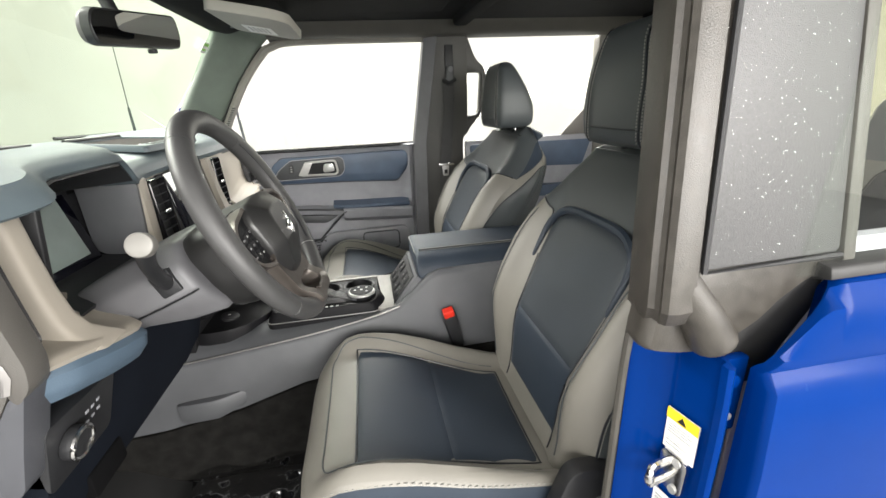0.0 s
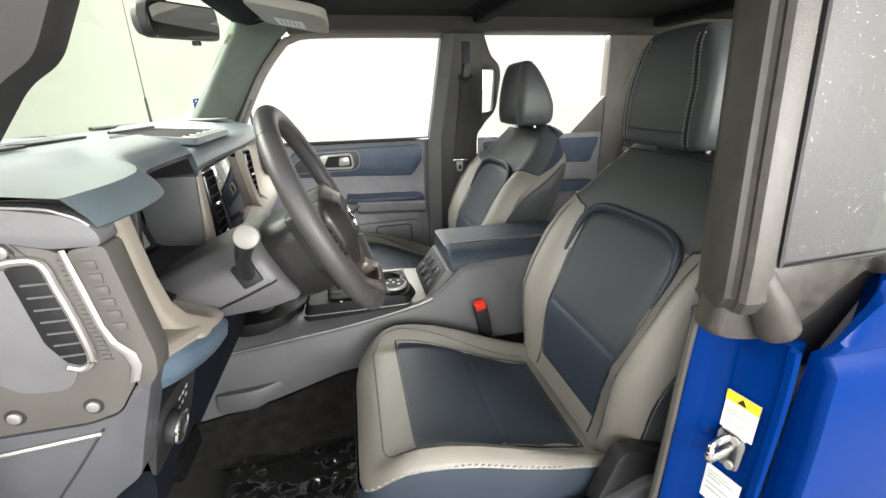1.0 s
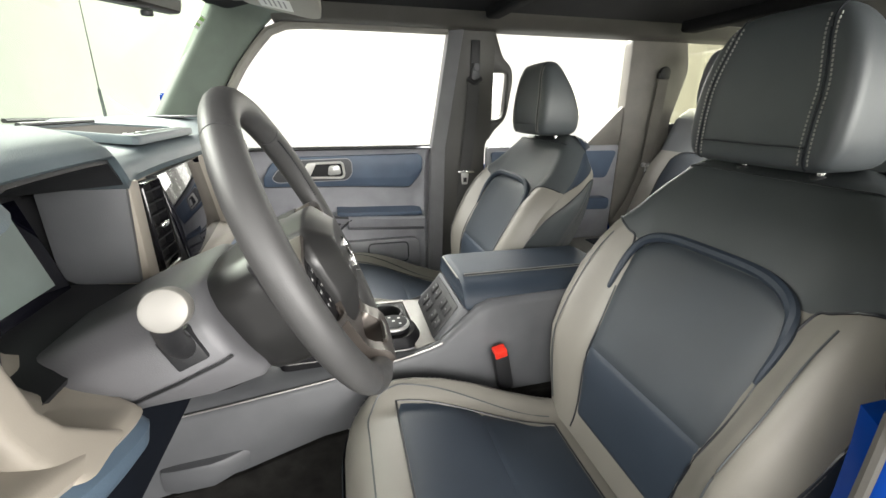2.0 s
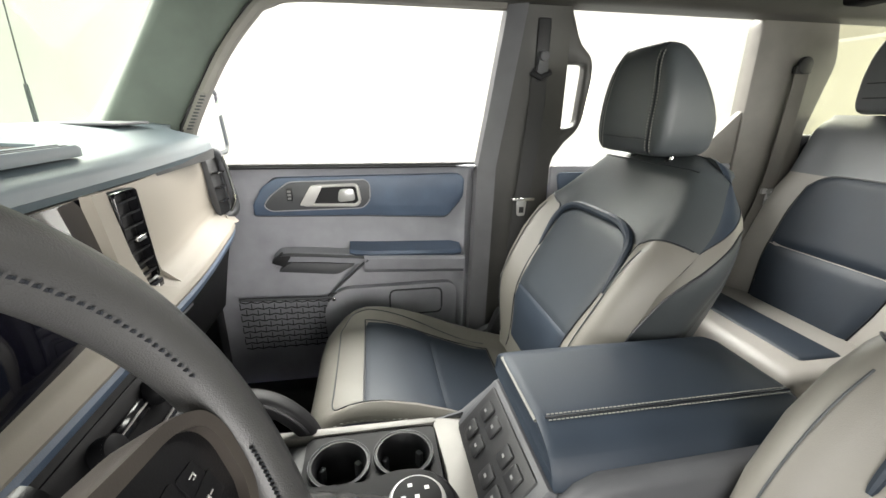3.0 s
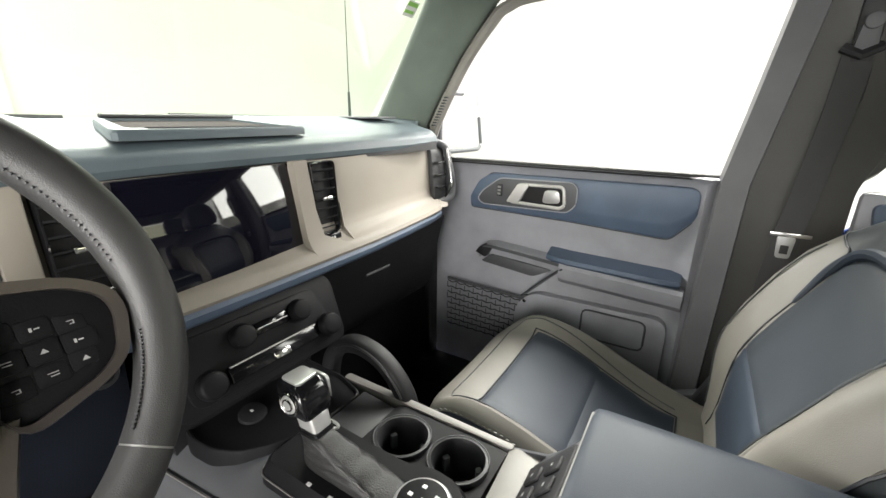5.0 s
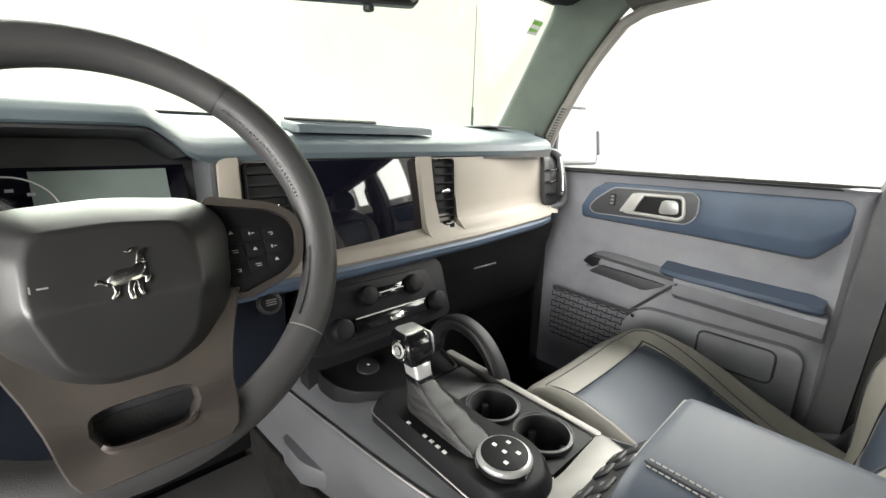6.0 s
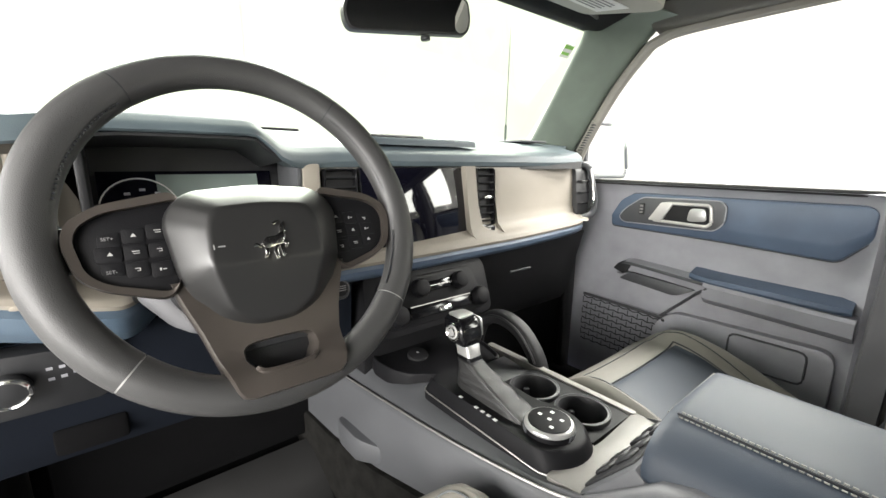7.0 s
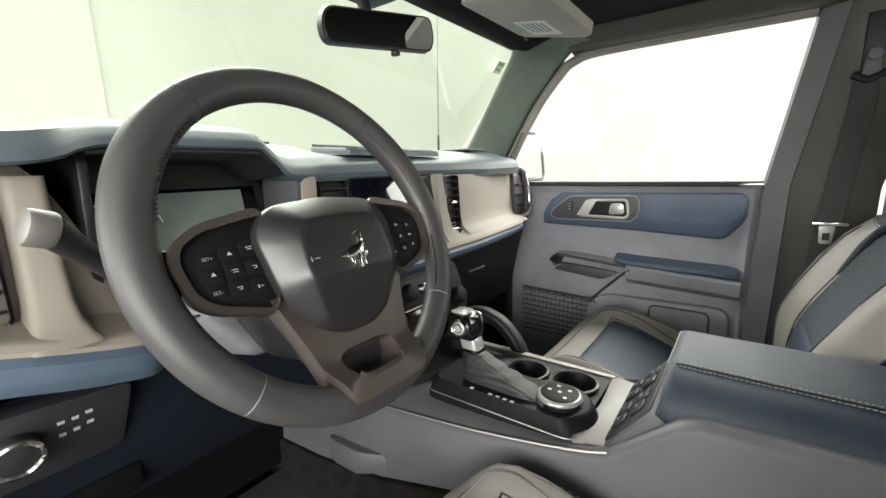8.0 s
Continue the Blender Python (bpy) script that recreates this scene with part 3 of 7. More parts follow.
# rear door on the driver side, seen from outside and inside
def rear_door(s, label):
    d = thing("rear_door", label, "car door", "rear doors")
    prof = [(0.770, 1.250), (0.788, 1.242), (0.800, 1.218), (0.806, 1.165), (0.803, 1.150), (0.816, 1.128), (0.822, 1.02), (0.826, 0.85), (0.815, 0.60), (0.79, 0.53), (0.75, 0.53), (0.755, 1.22)]
    rings = []
    for x, dy, top in ((0.826, -0.010, 1.146), (0.828, -0.004, 1.152), (0.832, 0, 1.158), (0.842, 0, 1.168), (0.856, 0, 1.182), (0.870, 0, 1.196), (0.884, 0, 1.210), (0.898, 0, 1.224), (0.910, 0, 1.236), (0.918, 0, 1.244), (0.926, 0, 1.26), (1.2, 0.004, 1.26), (1.53, 0.002, 1.26)):
        edge = float(np.interp(top, [1.128, 1.150, 1.165, 1.218, 1.242, 1.250], [0.816, 0.803, 0.806, 0.800, 0.788, 0.770]))
        inner = edge - 0.012 if x < 0.92 else 0.0
        rings.append([(x, max(min(y, edge - (0.800 - y) * 0.8) if z > top else y, inner) + dy, top - 0.04 * max(0.80 - y, 0) if z > top else z) for y, z in prof])
    part("outer_panel", side(loft(rings), s), BLUE, d, "glossy blue painted door skin", angle=38)
    part("belt_strip", side(prism([(0.752, 1.236), (0.785, 1.246), (0.782, 1.260), (0.755, 1.264)], "x", 0.905, 1.53, 0.003), s), RUBBER, d, "black weather strip")
    part("inner_panel", side(rbox(0.862, 1.50, 0.735, 0.757, 0.56, 1.285, 0.012), s), GREY, d)
    part("upper_pad", side(prism(rounded([(0.90, 1.16), (1.44, 1.14), (1.48, 1.26), (0.88, 1.265)], 0.02), "y", 0.722, 0.738, 0.006), s), BLUEPAD, d, "slate-blue padded panel")
    part("armrest", side(prism(rounded([(0.90, 1.02), (1.45, 1.0), (1.45, 1.055), (0.90, 1.07)], 0.02), "y", 0.69, 0.738, 0.01), s), BLUEPAD, d)
    part("corner_panel", side(prism([(1.33, 1.283), (1.50, 1.283), (1.50, 1.45), (1.478, 1.43)], "y", 0.742, 0.765, 0.004), s), PALE, d)
    return d


rear_door(-1, "closed blue rear door with a wet window beside the pillar")
rear_door(1, "closed rear door with a grey and slate-blue trim panel")
lab = thing("safety_sticker", "white sticker with a yellow warning band on the jamb", "sticker")
LM = Matrix.Translation((0.7732, -0.790, 0.021)) @ Matrix.Rotation(radians(-78.7), 4, "Z")
part("sheet", moved(rbox(-0.022, 0.022, -0.0015, 0.0, 0.982, 1.045, 0), LM), WHITE, lab, smooth=False)
part("band", moved(rbox(-0.022, 0.022, -0.003, -0.0016, 1.030, 1.045, 0), LM), YELLOW, lab, "yellow band", smooth=False)
bars = merge(*[rbox(-0.018, -0.018 + w, -0.003, -0.0016, z, z + 0.0011, 0) for z, w in ((1.022, 0.03), (1.018, 0.034), (1.014, 0.028), (1.010, 0.033), (1.0, 0.02), (0.996, 0.03), (0.990, 0.025))])
part("print", moved(bars, LM), PRINTGREY, lab, smooth=False)
part("symbol", moved(prism([(-0.006, 1.033), (0.006, 1.033), (0.0, 1.042)], "y", -0.0042, -0.0031), LM), BLACK, lab, smooth=False)
lab2 = thing("data_sticker", "plain white data sticker under the door striker", "sticker")
part("sheet", moved(rbox(-0.026, 0.026, -0.0015, 0.0, 0.84, 0.905, 0), LM), WHITE, lab2, smooth=False)
part("print", moved(merge(*[rbox(-0.02, -0.02 + w, -0.003, -0.0016, z, z + 0.002, 0) for z, w in ((0.895, 0.03), (0.889, 0.036), (0.883, 0.02), (0.872, 0.033), (0.862, 0.03))]), LM), PRINTGREY, lab2, smooth=False)
st = thing("door_striker", "chrome door striker loop on the blue jamb", "striker")
part("plate", moved(prism(rounded([(-0.018, 0.925), (0.018, 0.925), (0.02, 0.985), (-0.02, 0.985)], 0.012), "y", -0.008, 0.0, 0.002), LM), CHROME, st)
part("loop", moved(tube(spline([(-0.008, 0.0, 0.968), (-0.008, -0.030, 0.968), (-0.006, -0.038, 0.958), (-0.006, -0.038, 0.948), (-0.008, -0.030, 0.940), (-0.008, 0.0, 0.940)], 4), 0.0055, 8), LM), CHROME, st)
for z in (0.932, 0.977):
    part("screw", moved(disc((0.006, -0.007, z), (0, -1, 0), 0.006, 0.003, 12), LM), SILVER, st)

# ---- seats ----
LEAN_BACK = radians(27)
SD, SN = Vector((math.sin(LEAN_BACK), 0, math.cos(LEAN_BACK))), Vector((-math.cos(LEAN_BACK), 0, math.sin(LEAN_BACK)))


def lerp_table(tab, x):
    """A smooth line without overshoot through the table's points."""
    if x <= tab[0][0]:
        return tab[0][1]
    if x >= tab[-1][0]:
        return tab[-1][1]
    i = 0
    while x > tab[i + 1][0]:
        i += 1
    slope = lambda j: (tab[j + 1][1] - tab[j][1]) / (tab[j + 1][0] - tab[j][0])
    def tangent(j):
        if j == 0:
            return slope(0)
        if j == len(tab) - 1:
            return slope(j - 1)
        p, q = slope(j - 1), slope(j)
        return 0.0 if p * q <= 0 else 2 * p * q / (p + q)
    h = tab[i + 1][0] - tab[i][0]
    t = (x - tab[i][0]) / h
    return (2 * t**3 - 3 * t * t + 1) * tab[i][1] + (t**3 - 2 * t * t + t) * h * tangent(i) + (3 * t * t - 2 * t**3) * tab[i + 1][1] + (t**3 - t * t) * h * tangent(i + 1)


C_TOP = ((-0.112, 0.812), (-0.100, 0.838), (-0.075, 0.857), (-0.04, 0.866), (0.0, 0.868), (0.33, 0.772), (0.46, 0.750))
C_WID = ((-0.112, 0.14), (-0.105, 0.175), (-0.09, 0.198), (-0.06, 0.216), (0.0, 0.228), (0.12, 0.232), (0.20, 0.229), (0.30, 0.216), (0.46, 0.208))


C_SEAM = ((-0.112, 0.800), (-0.10, 0.824), (-0.075, 0.852), (-0.05, 0.866), (0.0, 0.876), (0.12, 0.868), (0.20, 0.862), (0.31, 0.812), (0.46, 0.775))


def cush(u, w):
    """Height of the cushion's top at u behind the front of its inset, w from its middle."""
    W = lerp_table(C_WID, u)
    z = lerp_table(C_TOP, u)
    a = abs(w)
    z += 0.042 * smoothstep(0.160, 0.210, a) * smoothstep(-0.11, -0.01, u) * (1 - 0.25 * smoothstep(0.3, 0.46, u))
    edge = max(0.0, (a - (W - 0.04)) / 0.04)
    z -= 0.018 * min(edge, 1) ** 2.2
    return z - 0.004 * math.cos(min(a / 0.15, 1) * math.pi / 2)


def seam_z(u):
    """Height of the stitched seam between the cushion's cover and its valance."""
    return min(lerp_table(C_SEAM, u), cush(u, lerp_table(C_WID, u)) - 0.01)


B_WID = ((0.0, 0.215), (0.06, 0.240), (0.18, 0.262), (0.33, 0.275), (0.43, 0.274), (0.50, 0.256), (0.55, 0.234), (0.59, 0.208), (0.62, 0.190), (0.645, 0.165), (0.654, 0.14))
B_BOL = ((0.0, 0.012), (0.10, 0.030), (0.25, 0.046), (0.36, 0.045), (0.44, 0.026), (0.52, 0.006), (0.654, 0.0))


def rise(s, w):
    """The seam between bolster and yoke climbs towards the seat's sides."""
    r = 0.036 * smoothstep(0.155, 0.262, abs(w))
    return s + r * (smoothstep(0.2, 0.435, s) if s <= 0.435 else 1 - smoothstep(0.435, 0.62, s))


def back_h(s, w):
    a, W = abs(w), lerp_table(B_WID, s)
    inner = 0.125 + 0.030 * smoothstep(0.0, 0.36, s)
    h = lerp_table(B_BOL, s) * smoothstep(inner, inner + 0.075, a)
    h -= 0.050 * (1 - smoothstep(0.0, 0.20, s))
    edge = max(0.0, (a - (W - 0.05)) / 0.05)
    h -= 0.055 * min(edge, 1) ** 2.2
    h -= 0.026 * smoothstep(0.61, 0.654, s)
    return h + 0.006 * math.sin(min(max(s, 0), 0.64) / 0.64 * math.pi)


def seat(y0, yb, x0, xb, bow, nose_k, label, s_out):
    """A front seat: y0 and yb the middles of cushion and backrest, x0 the front of the cushion's inset, xb the foot of the backrest, bow how far its lower half stands forward, nose_k the length of the cushion's nose."""
    st = thing("front_seat", label, "car seat", "front seats")
    ux = lambda u: x0 + u * (nose_k if u < 0 else 1)
    P = lambda u, w, d=0.0: Vector((ux(u), y0 + w, cush(u, w) + d))
    fwd = lambda s: bow * (1 - smoothstep(0.40, 0.65, s))
    B = lambda s, w, d=0.0: Vector((xb, yb + w, 0.79)) + SD * s + SN * (back_h(s, w) + fwd(s) + d)

    # cushion: leather top and a navy valance below the seam
    us = [-0.112, -0.108, -0.10, -0.09, -0.075, -0.055, -0.03, 0.0, 0.04, 0.1, 0.17, 0.25, 0.33, 0.40, 0.46]
    nw = 28
    tops, lows = [], []
    for u in us:
        W = lerp_table(C_WID, u)
        top = [P(u, W * math.sin(math.pi / 2 * (2 * i / nw - 1))) for i in range(nw + 1)]
        a, b = top[0], top[-1]
        skirt = seam_z(u)
        tops.append([Vector((a.x, a.y + 0.002, min(skirt, a.z - 0.01))), Vector((a.x, a.y - 0.004, (a.z + skirt) / 2))] + top + [Vector((b.x, b.y + 0.004, (b.z + skirt) / 2)), Vector((b.x, b.y - 0.002, min(skirt, b.z - 0.01)))])
    nose = tops[0]
    cover = loft(tops, closed=False, caps=False)
    fv = [cover.verts.new((p.x - 0.001, p.y, 0.788)) for p in nose[1:-1]]
    cover.verts.ensure_lookup_table()
    for i in range(len(fv) - 1):
        cover.faces.new((cover.verts[i + 1], cover.verts[i + 2], fv[i + 1], fv[i]))
    part("cushion", cover, KHAKI, st, "khaki-grey leather cushion")
    val = []
    for k, drop, low_z in ((1.004, -0.005, None), (1.014, 0.012, None), (1.012, 0.030, None), (1.0, 0, 0.72), (0.95, 0, 0.66)):
        ring = []
        for sg, row in ((-1, us), (1, us[::-1])):
            for u in row:
                z = seam_z(u) - drop if low_z is None else low_z - 0.03 * smoothstep(0.1, 0.45, u)
                ring.append((ux(u) - 0.004 * (u < -0.1) + (1 - k) * 0.3, y0 + sg * lerp_table(C_WID, u) * k, z))
        val.append(ring)
    part("valance", loft(val, True, False), NAVY, st, "navy leather valance")
    for sgn in (1, -1):
        dash = bmesh.new()
        n = 46
        for i in range(n):
            u = -0.10 + 0.54 * i / n
            w = sgn * (lerp_table(C_WID, u) + 0.0028)
            z = seam_z(u) + 0.009
            bmesh.ops.create_cube(dash, size=1, matrix=Matrix.Translation((ux(u), y0 + w, z)) @ Matrix.Diagonal((0.0055, 0.002, 0.0012, 1)))
        tagged(part("stitching", dash, STITCH, st, "pale stitching", smooth=False), kind="stuff")

    # inset: two navy panels sunk between the bolsters
    wi = lambda u: 0.178 - 0.028 * smoothstep(-0.05, 0.36, u)
    def inset(u0, u1, slant, d=0.004):
        def f(a, b):
            w0 = 2 * b - 1
            u = u0 + (u1 - u0) * a
            w = w0 * wi(u)
            u += slant * w0 * a if slant else 0
            ea = a if u0 < 0.1 else 1 - a
            e = min(1, 12 * min(ea, b, 1 - b))
            g = min(1, 30 * min(a, 1 - a))
            return P(u, w, d * (2 * e - e * e) * (0.5 + 0.5 * g) - 0.001)
        return patch(f, 22, 22)
    part("cushion_inset", inset(-0.005, 0.170, 0.0), NAVY, st, "perforated navy front inset")
    part("cushion_inset", inset(0.170, 0.345, 0.0), NAVY, st, "navy rear inset")
    loop = [(u, -wi(u)) for u in np.linspace(-0.005, 0.345, 16)] + [(0.345, w) for w in np.linspace(-wi(0.345), wi(0.345), 8)[1:-1]] + [(u, wi(u)) for u in np.linspace(0.345, -0.005, 16)] + [(-0.005, w) for w in np.linspace(wi(0), -wi(0), 12)[1:-1]]
    part("inset_piping", tube([P(u, w, 0.0005) for u, w in loop], 0.0022, 6, True), PIPING, st)
    wo = lambda u: wi(u) + 0.020
    seam = [(u, -wo(u)) for u in np.linspace(0.34, 0.0, 12)] + [(-0.035, -0.192), (-0.055, -0.172)] + [(-0.064, w) for w in np.linspace(-0.15, 0.15, 9)] + [(-0.055, 0.172), (-0.035, 0.192)] + [(u, wo(u)) for u in np.linspace(0.0, 0.34, 12)]
    part("cushion_seam", tube(spline([P(u, w, 0.0002) for u, w in seam], 3), 0.0016, 5), SLATE, st)

    # backrest
    ss = [0.0, 0.03, 0.07, 0.12, 0.18, 0.25, 0.32, 0.38, 0.42, 0.435]
    su = [0.435, 0.46, 0.49, 0.52, 0.55, 0.58, 0.60, 0.615, 0.628, 0.648, 0.654]
    nb = 32
    def front(s):
        W = lerp_table(B_WID, s)
        for _ in range(4):
            W = lerp_table(B_WID, rise(s, W))
        ws = [W * math.sin(math.pi / 2 * (2 * i / nb - 1)) for i in range(nb + 1)]
        return [B(rise(s, w), w) for w in ws]
    thick = lambda s: 0.135 - 0.085 * smoothstep(0.56, 0.654, s) - 0.015 * smoothstep(0.3, 0.6, s)
    def flank(sg, s, t):
        """A point on the seat's side: t runs from the front edge to the back."""
        W, T = lerp_table(B_WID, s), thick(s)
        top = back_h(s, W)
        flare = 0.015 + 0.05 * smoothstep(0.3, 0.5, s) * (1 - smoothstep(0.50, 0.62, s))
        w = W * (1 + flare * smoothstep(0, 0.5, t) - 0.05 * smoothstep(0.72, 1.0, t))
        return Vector((xb, yb + sg * w, 0.79)) + SD * s + SN * (fwd(s) + top - t * (top + T * 0.9))
    low = lambda t: 0.29 + 0.26 * (1 - (1 - t) ** 2.6)
    high = lambda t: 0.471 + 0.125 * (1 - (1 - t) ** 1.5)
    def rear(s):
        W, T = lerp_table(B_WID, s), thick(s)
        mid = [Vector((xb, yb + w, 0.79)) + SD * s + SN * h for w, h in ((W * 0.90, -T), (W * 0.4, -T - 0.012), (-W * 0.4, -T - 0.012), (-W * 0.90, -T))]
        return [flank(1, s, 1.0)] + mid + [flank(-1, s, 1.0)]
    part("backrest", loft([front(s) for s in ss], False, False), KHAKI, st, "khaki-grey leather bolsters")
    part("yoke", loft([front(s) for s in su], False, False), SLATE, st, "dark slate leather shoulder yoke")
    for sg in (1, -1):
        part("side_cover", patch(lambda a, b: flank(sg, low(b) * a, b), 20, 14), SLATE, st, "dark slate side cover")
        part("bolster_side", patch(lambda a, b: flank(sg, low(b) + (high(b) - low(b)) * a, b), 12, 20), KHAKI, st, "khaki-grey bolster side")
        part("shoulder_side", patch(lambda a, b: flank(sg, high(b) + (0.654 - high(b)) * a, b), 12, 14), NAVY, st, "navy leather shoulder side")
        part("side_seam", tube([flank(sg, q, 0.015) for q in np.linspace(0.05, 0.28, 16)] + [flank(sg, low(t), t) for t in np.linspace(0.015, 1, 24)], 0.0024, 6), PIPING, st)
        dash = bmesh.new()
        for k in range(34):
            q = 0.06 + 0.215 * k / 34
            bmesh.ops.create_cube(dash, size=1, matrix=Matrix.Translation(flank(sg, q, 0.05) + Vector((0, sg * 0.0006, 0))) @ Matrix.Rotation(LEAN_BACK, 4, "Y") @ Matrix.Diagonal((0.0014, 0.0018, 0.0045, 1)))
        tagged(part("stitching", dash, STITCH, st, smooth=False), kind="stuff")
        part("shoulder_seam", tube([flank(sg, high(t), t) for t in np.linspace(0, 1, 20)], 0.0011, 5), PIPING, st)
    part("back_cover", loft([rear(s) for s in ss + su[1:]], False, False), SLATE, st, "dark slate back cover")
    edge = bmesh.new()
    vs = [edge.verts.new(p) for p in front(0.654) + rear(0.654)]
    edge.faces.new(vs)
    part("back_top", edge, SLATE, st)

    wb = lambda s: 0.126 + 0.036 * smoothstep(0.0, 0.36, s)
    wc = lambda s: s_out * 0.014 * (1 - smoothstep(0.22, 0.42, s))
    def binset(s0, s1, arch, slant=0.0):
        def f(a, b):
            w0 = 2 * b - 1
            s = s0 + (s1 - s0) * a
            s -= arch * abs(w0) ** 5 * a
            w = w0 * wb(s) + wc(s)
            ea = a if s0 < 0.1 else 1 - a
            e = min(1, 12 * min(ea, b, 1 - b))
            g = min(1, 30 * min(a, 1 - a))
            return B(s, w, 0.006 * (2 * e - e * e) * (0.5 + 0.5 * g) - 0.001)
        return patch(f, 24, 24)
    part("back_inset", binset(0.045, 0.195, 0.0), NAVY, st, "navy lower back inset")
    part("back_inset", binset(0.195, 0.456, 0.042), INSETHIDE, st, "navy upper back inset")
    arch_h = ((0.318, 0.0, 0.002), (0.362, 0.0, 0.003), (0.398, -0.003, 0.006), (0.428, -0.014, 0.008), (0.450, -0.040, 0.009), (0.462, -0.085, 0.009))
    arch = [B(q, -(wb(q) + 0.006 + dw), h) for q, dw, h in arch_h] + [B(0.464, 0, 0.009)] + [B(q, wb(q) + 0.006 + dw, h) for q, dw, h in arch_h[::-1]]
    ar = spline(arch, 5)
    part("arch_roll", tube(ar, [0.003 + 0.007 * math.sin(math.pi * i / (len(ar) - 1)) ** 0.5 for i in range(len(ar))], 8), NAVY, st, "padded navy arch above the inset")
    for sgn in (1, -1):
        part("inset_piping", tube([B(s, sgn * (wb(s) + 0.001) + wc(s), 0.0005) for s in np.linspace(0.01, 0.33, 18)], 0.0022, 6), PIPING, st)
        part("yoke_seam", tube(spline([B(0.405, sgn * (wb(0.40) + 0.006), 0.0008)] + [B(rise(0.435, w), sgn * w, 0.001) for w in (0.178, 0.195, 0.215, 0.235, 0.252, 0.262)], 5), 0.0022, 6), PIPING, st)
        part("bolster_seam", tube(spline([B(s, sgn * (0.75 * lerp_table(B_WID, s) + 0.012), 0.0004) for s in np.linspace(0.03, 0.43, 12)], 3), 0.0015, 5), SLATE, st)
    part("top_seam", tube([B(0.612, w, 0.001) for w in np.linspace(-0.165, 0.165, 20)], 0.0018, 5), PIPING, st)

    # headrest on two posts
    hx, hz = xb + 0.222, 1.356
    H_W = ((0.0, 0.096), (0.006, 0.110), (0.02, 0.119), (0.05, 0.125), (0.10, 0.124), (0.15, 0.115), (0.185, 0.101), (0.205, 0.086), (0.217, 0.066), (0.222, 0.044))
    H_F = ((0.0, 0.006), (0.006, -0.006), (0.02, -0.012), (0.06, -0.014), (0.12, -0.010), (0.18, -0.001), (0.205, 0.008), (0.217, 0.020), (0.222, 0.034))
    H_B = ((0.0, 0.108), (0.006, 0.118), (0.02, 0.126), (0.06, 0.127), (0.10, 0.116), (0.15, 0.094), (0.19, 0.074), (0.21, 0.064), (0.222, 0.052))

    def head_ring(z):
        """A rounded oblong across the headrest at the height z, its front bowed."""
        w, f, b = lerp_table(H_W, z), lerp_table(H_F, z), lerp_table(H_B, z)
        r = min(0.022, (b - f) * 0.4)
        ring_h = rounded([(f, -w), (f, w), (b, w * 0.97), (b, -w * 0.97)], [r, r, r * 1.3, r * 1.3], 6)
        return [(hx + x + 0.010 * (y / 0.125) ** 2 * (x < (f + b) / 2), yb + y, hz + z) for x, y in ring_h]

    def head_front(z, w, d=0.0):
        return (hx + lerp_table(H_F, z) + 0.010 * (w / 0.125) ** 2 - d, yb + w, hz + z)

    zs = [0.0, 0.003, 0.006, 0.012, 0.02, 0.035, 0.05, 0.075, 0.10, 0.125, 0.15, 0.17, 0.185, 0.196, 0.205, 0.212, 0.217, 0.220, 0.222]
    head = part("headrest", loft([head_ring(z) for z in zs]), SLATE, st, "dark slate leather headrest")
    for sgn in (1, -1):
        w = sgn * 0.094
        wz = lambda z: sgn * (0.088 - 0.020 * smoothstep(0.10, 0.21, z))
        part("seam", tube([head_front(z, wz(z), 0.0004) for z in zs[1:17]], 0.0016, 5), PIPING, head)
        dash = bmesh.new()
        for dw in (0.006, -0.006):
            for k in range(34):
                z = 0.012 + 0.195 * k / 34
                bmesh.ops.create_cube(dash, size=1, matrix=Matrix.Translation(head_front(z, wz(z) + sgn * dw, 0.0006)) @ Matrix.Diagonal((0.002, 0.0012, 0.0036, 1)))
        tagged(part("stitching", dash, STITCH, head, smooth=False), kind="stuff")
        part("post", tube([(hx + 0.078, yb + sgn * 0.062, hz + 0.02), (hx + 0.072, yb + sgn * 0.062, hz - 0.07)], 0.006, 10), CHROME, st, "chrome headrest post")
        part("post_collar", disc((hx + 0.074, yb + sgn * 0.062, hz - 0.020), (0.1, 0, 1), 0.013, 0.010, 16, 0.003), BLACK, st)
    part("front_seam", tube([head_front(0.034, w, 0.0004) for w in np.linspace(-0.086, 0.086, 14)], 0.0016, 5), PIPING, head)

    # plastic seat base, rails and side shield
    part("side_shield", prism(rounded([(x0 + 0.04, 0.60), (x0 + 0.42, 0.60), (x0 + 0.50, 0.74), (x0 + 0.42, 0.80), (x0 + 0.30, 0.745), (x0 + 0.06, 0.72)], 0.03), "y", y0 + s_out * 0.250, y0 + s_out * 0.278, 0.008), CHAR, st, "charcoal plastic side shield")
    part("frame", rbox(x0 - 0.04, x0 + 0.42, y0 - 0.21, y0 + 0.21, 0.57, 0.68, 0.02), BLACK, st)
    for sgn in (1, -1):
        part("rail", rbox(x0 - 0.08, x0 + 0.45, y0 + sgn * 0.18 - 0.02, y0 + sgn * 0.18 + 0.02, 0.50, 0.575, 0.006), BLACK, st)
    part("hinge_cover", prism(rounded([(xb - 0.02, 0.72), (xb + 0.10, 0.72), (xb + 0.14, 0.84), (xb + 0.03, 0.86)], 0.03), "y", y0 + s_out * 0.225, y0 + s_out * 0.258, 0.008), BLACK, st)
    return st


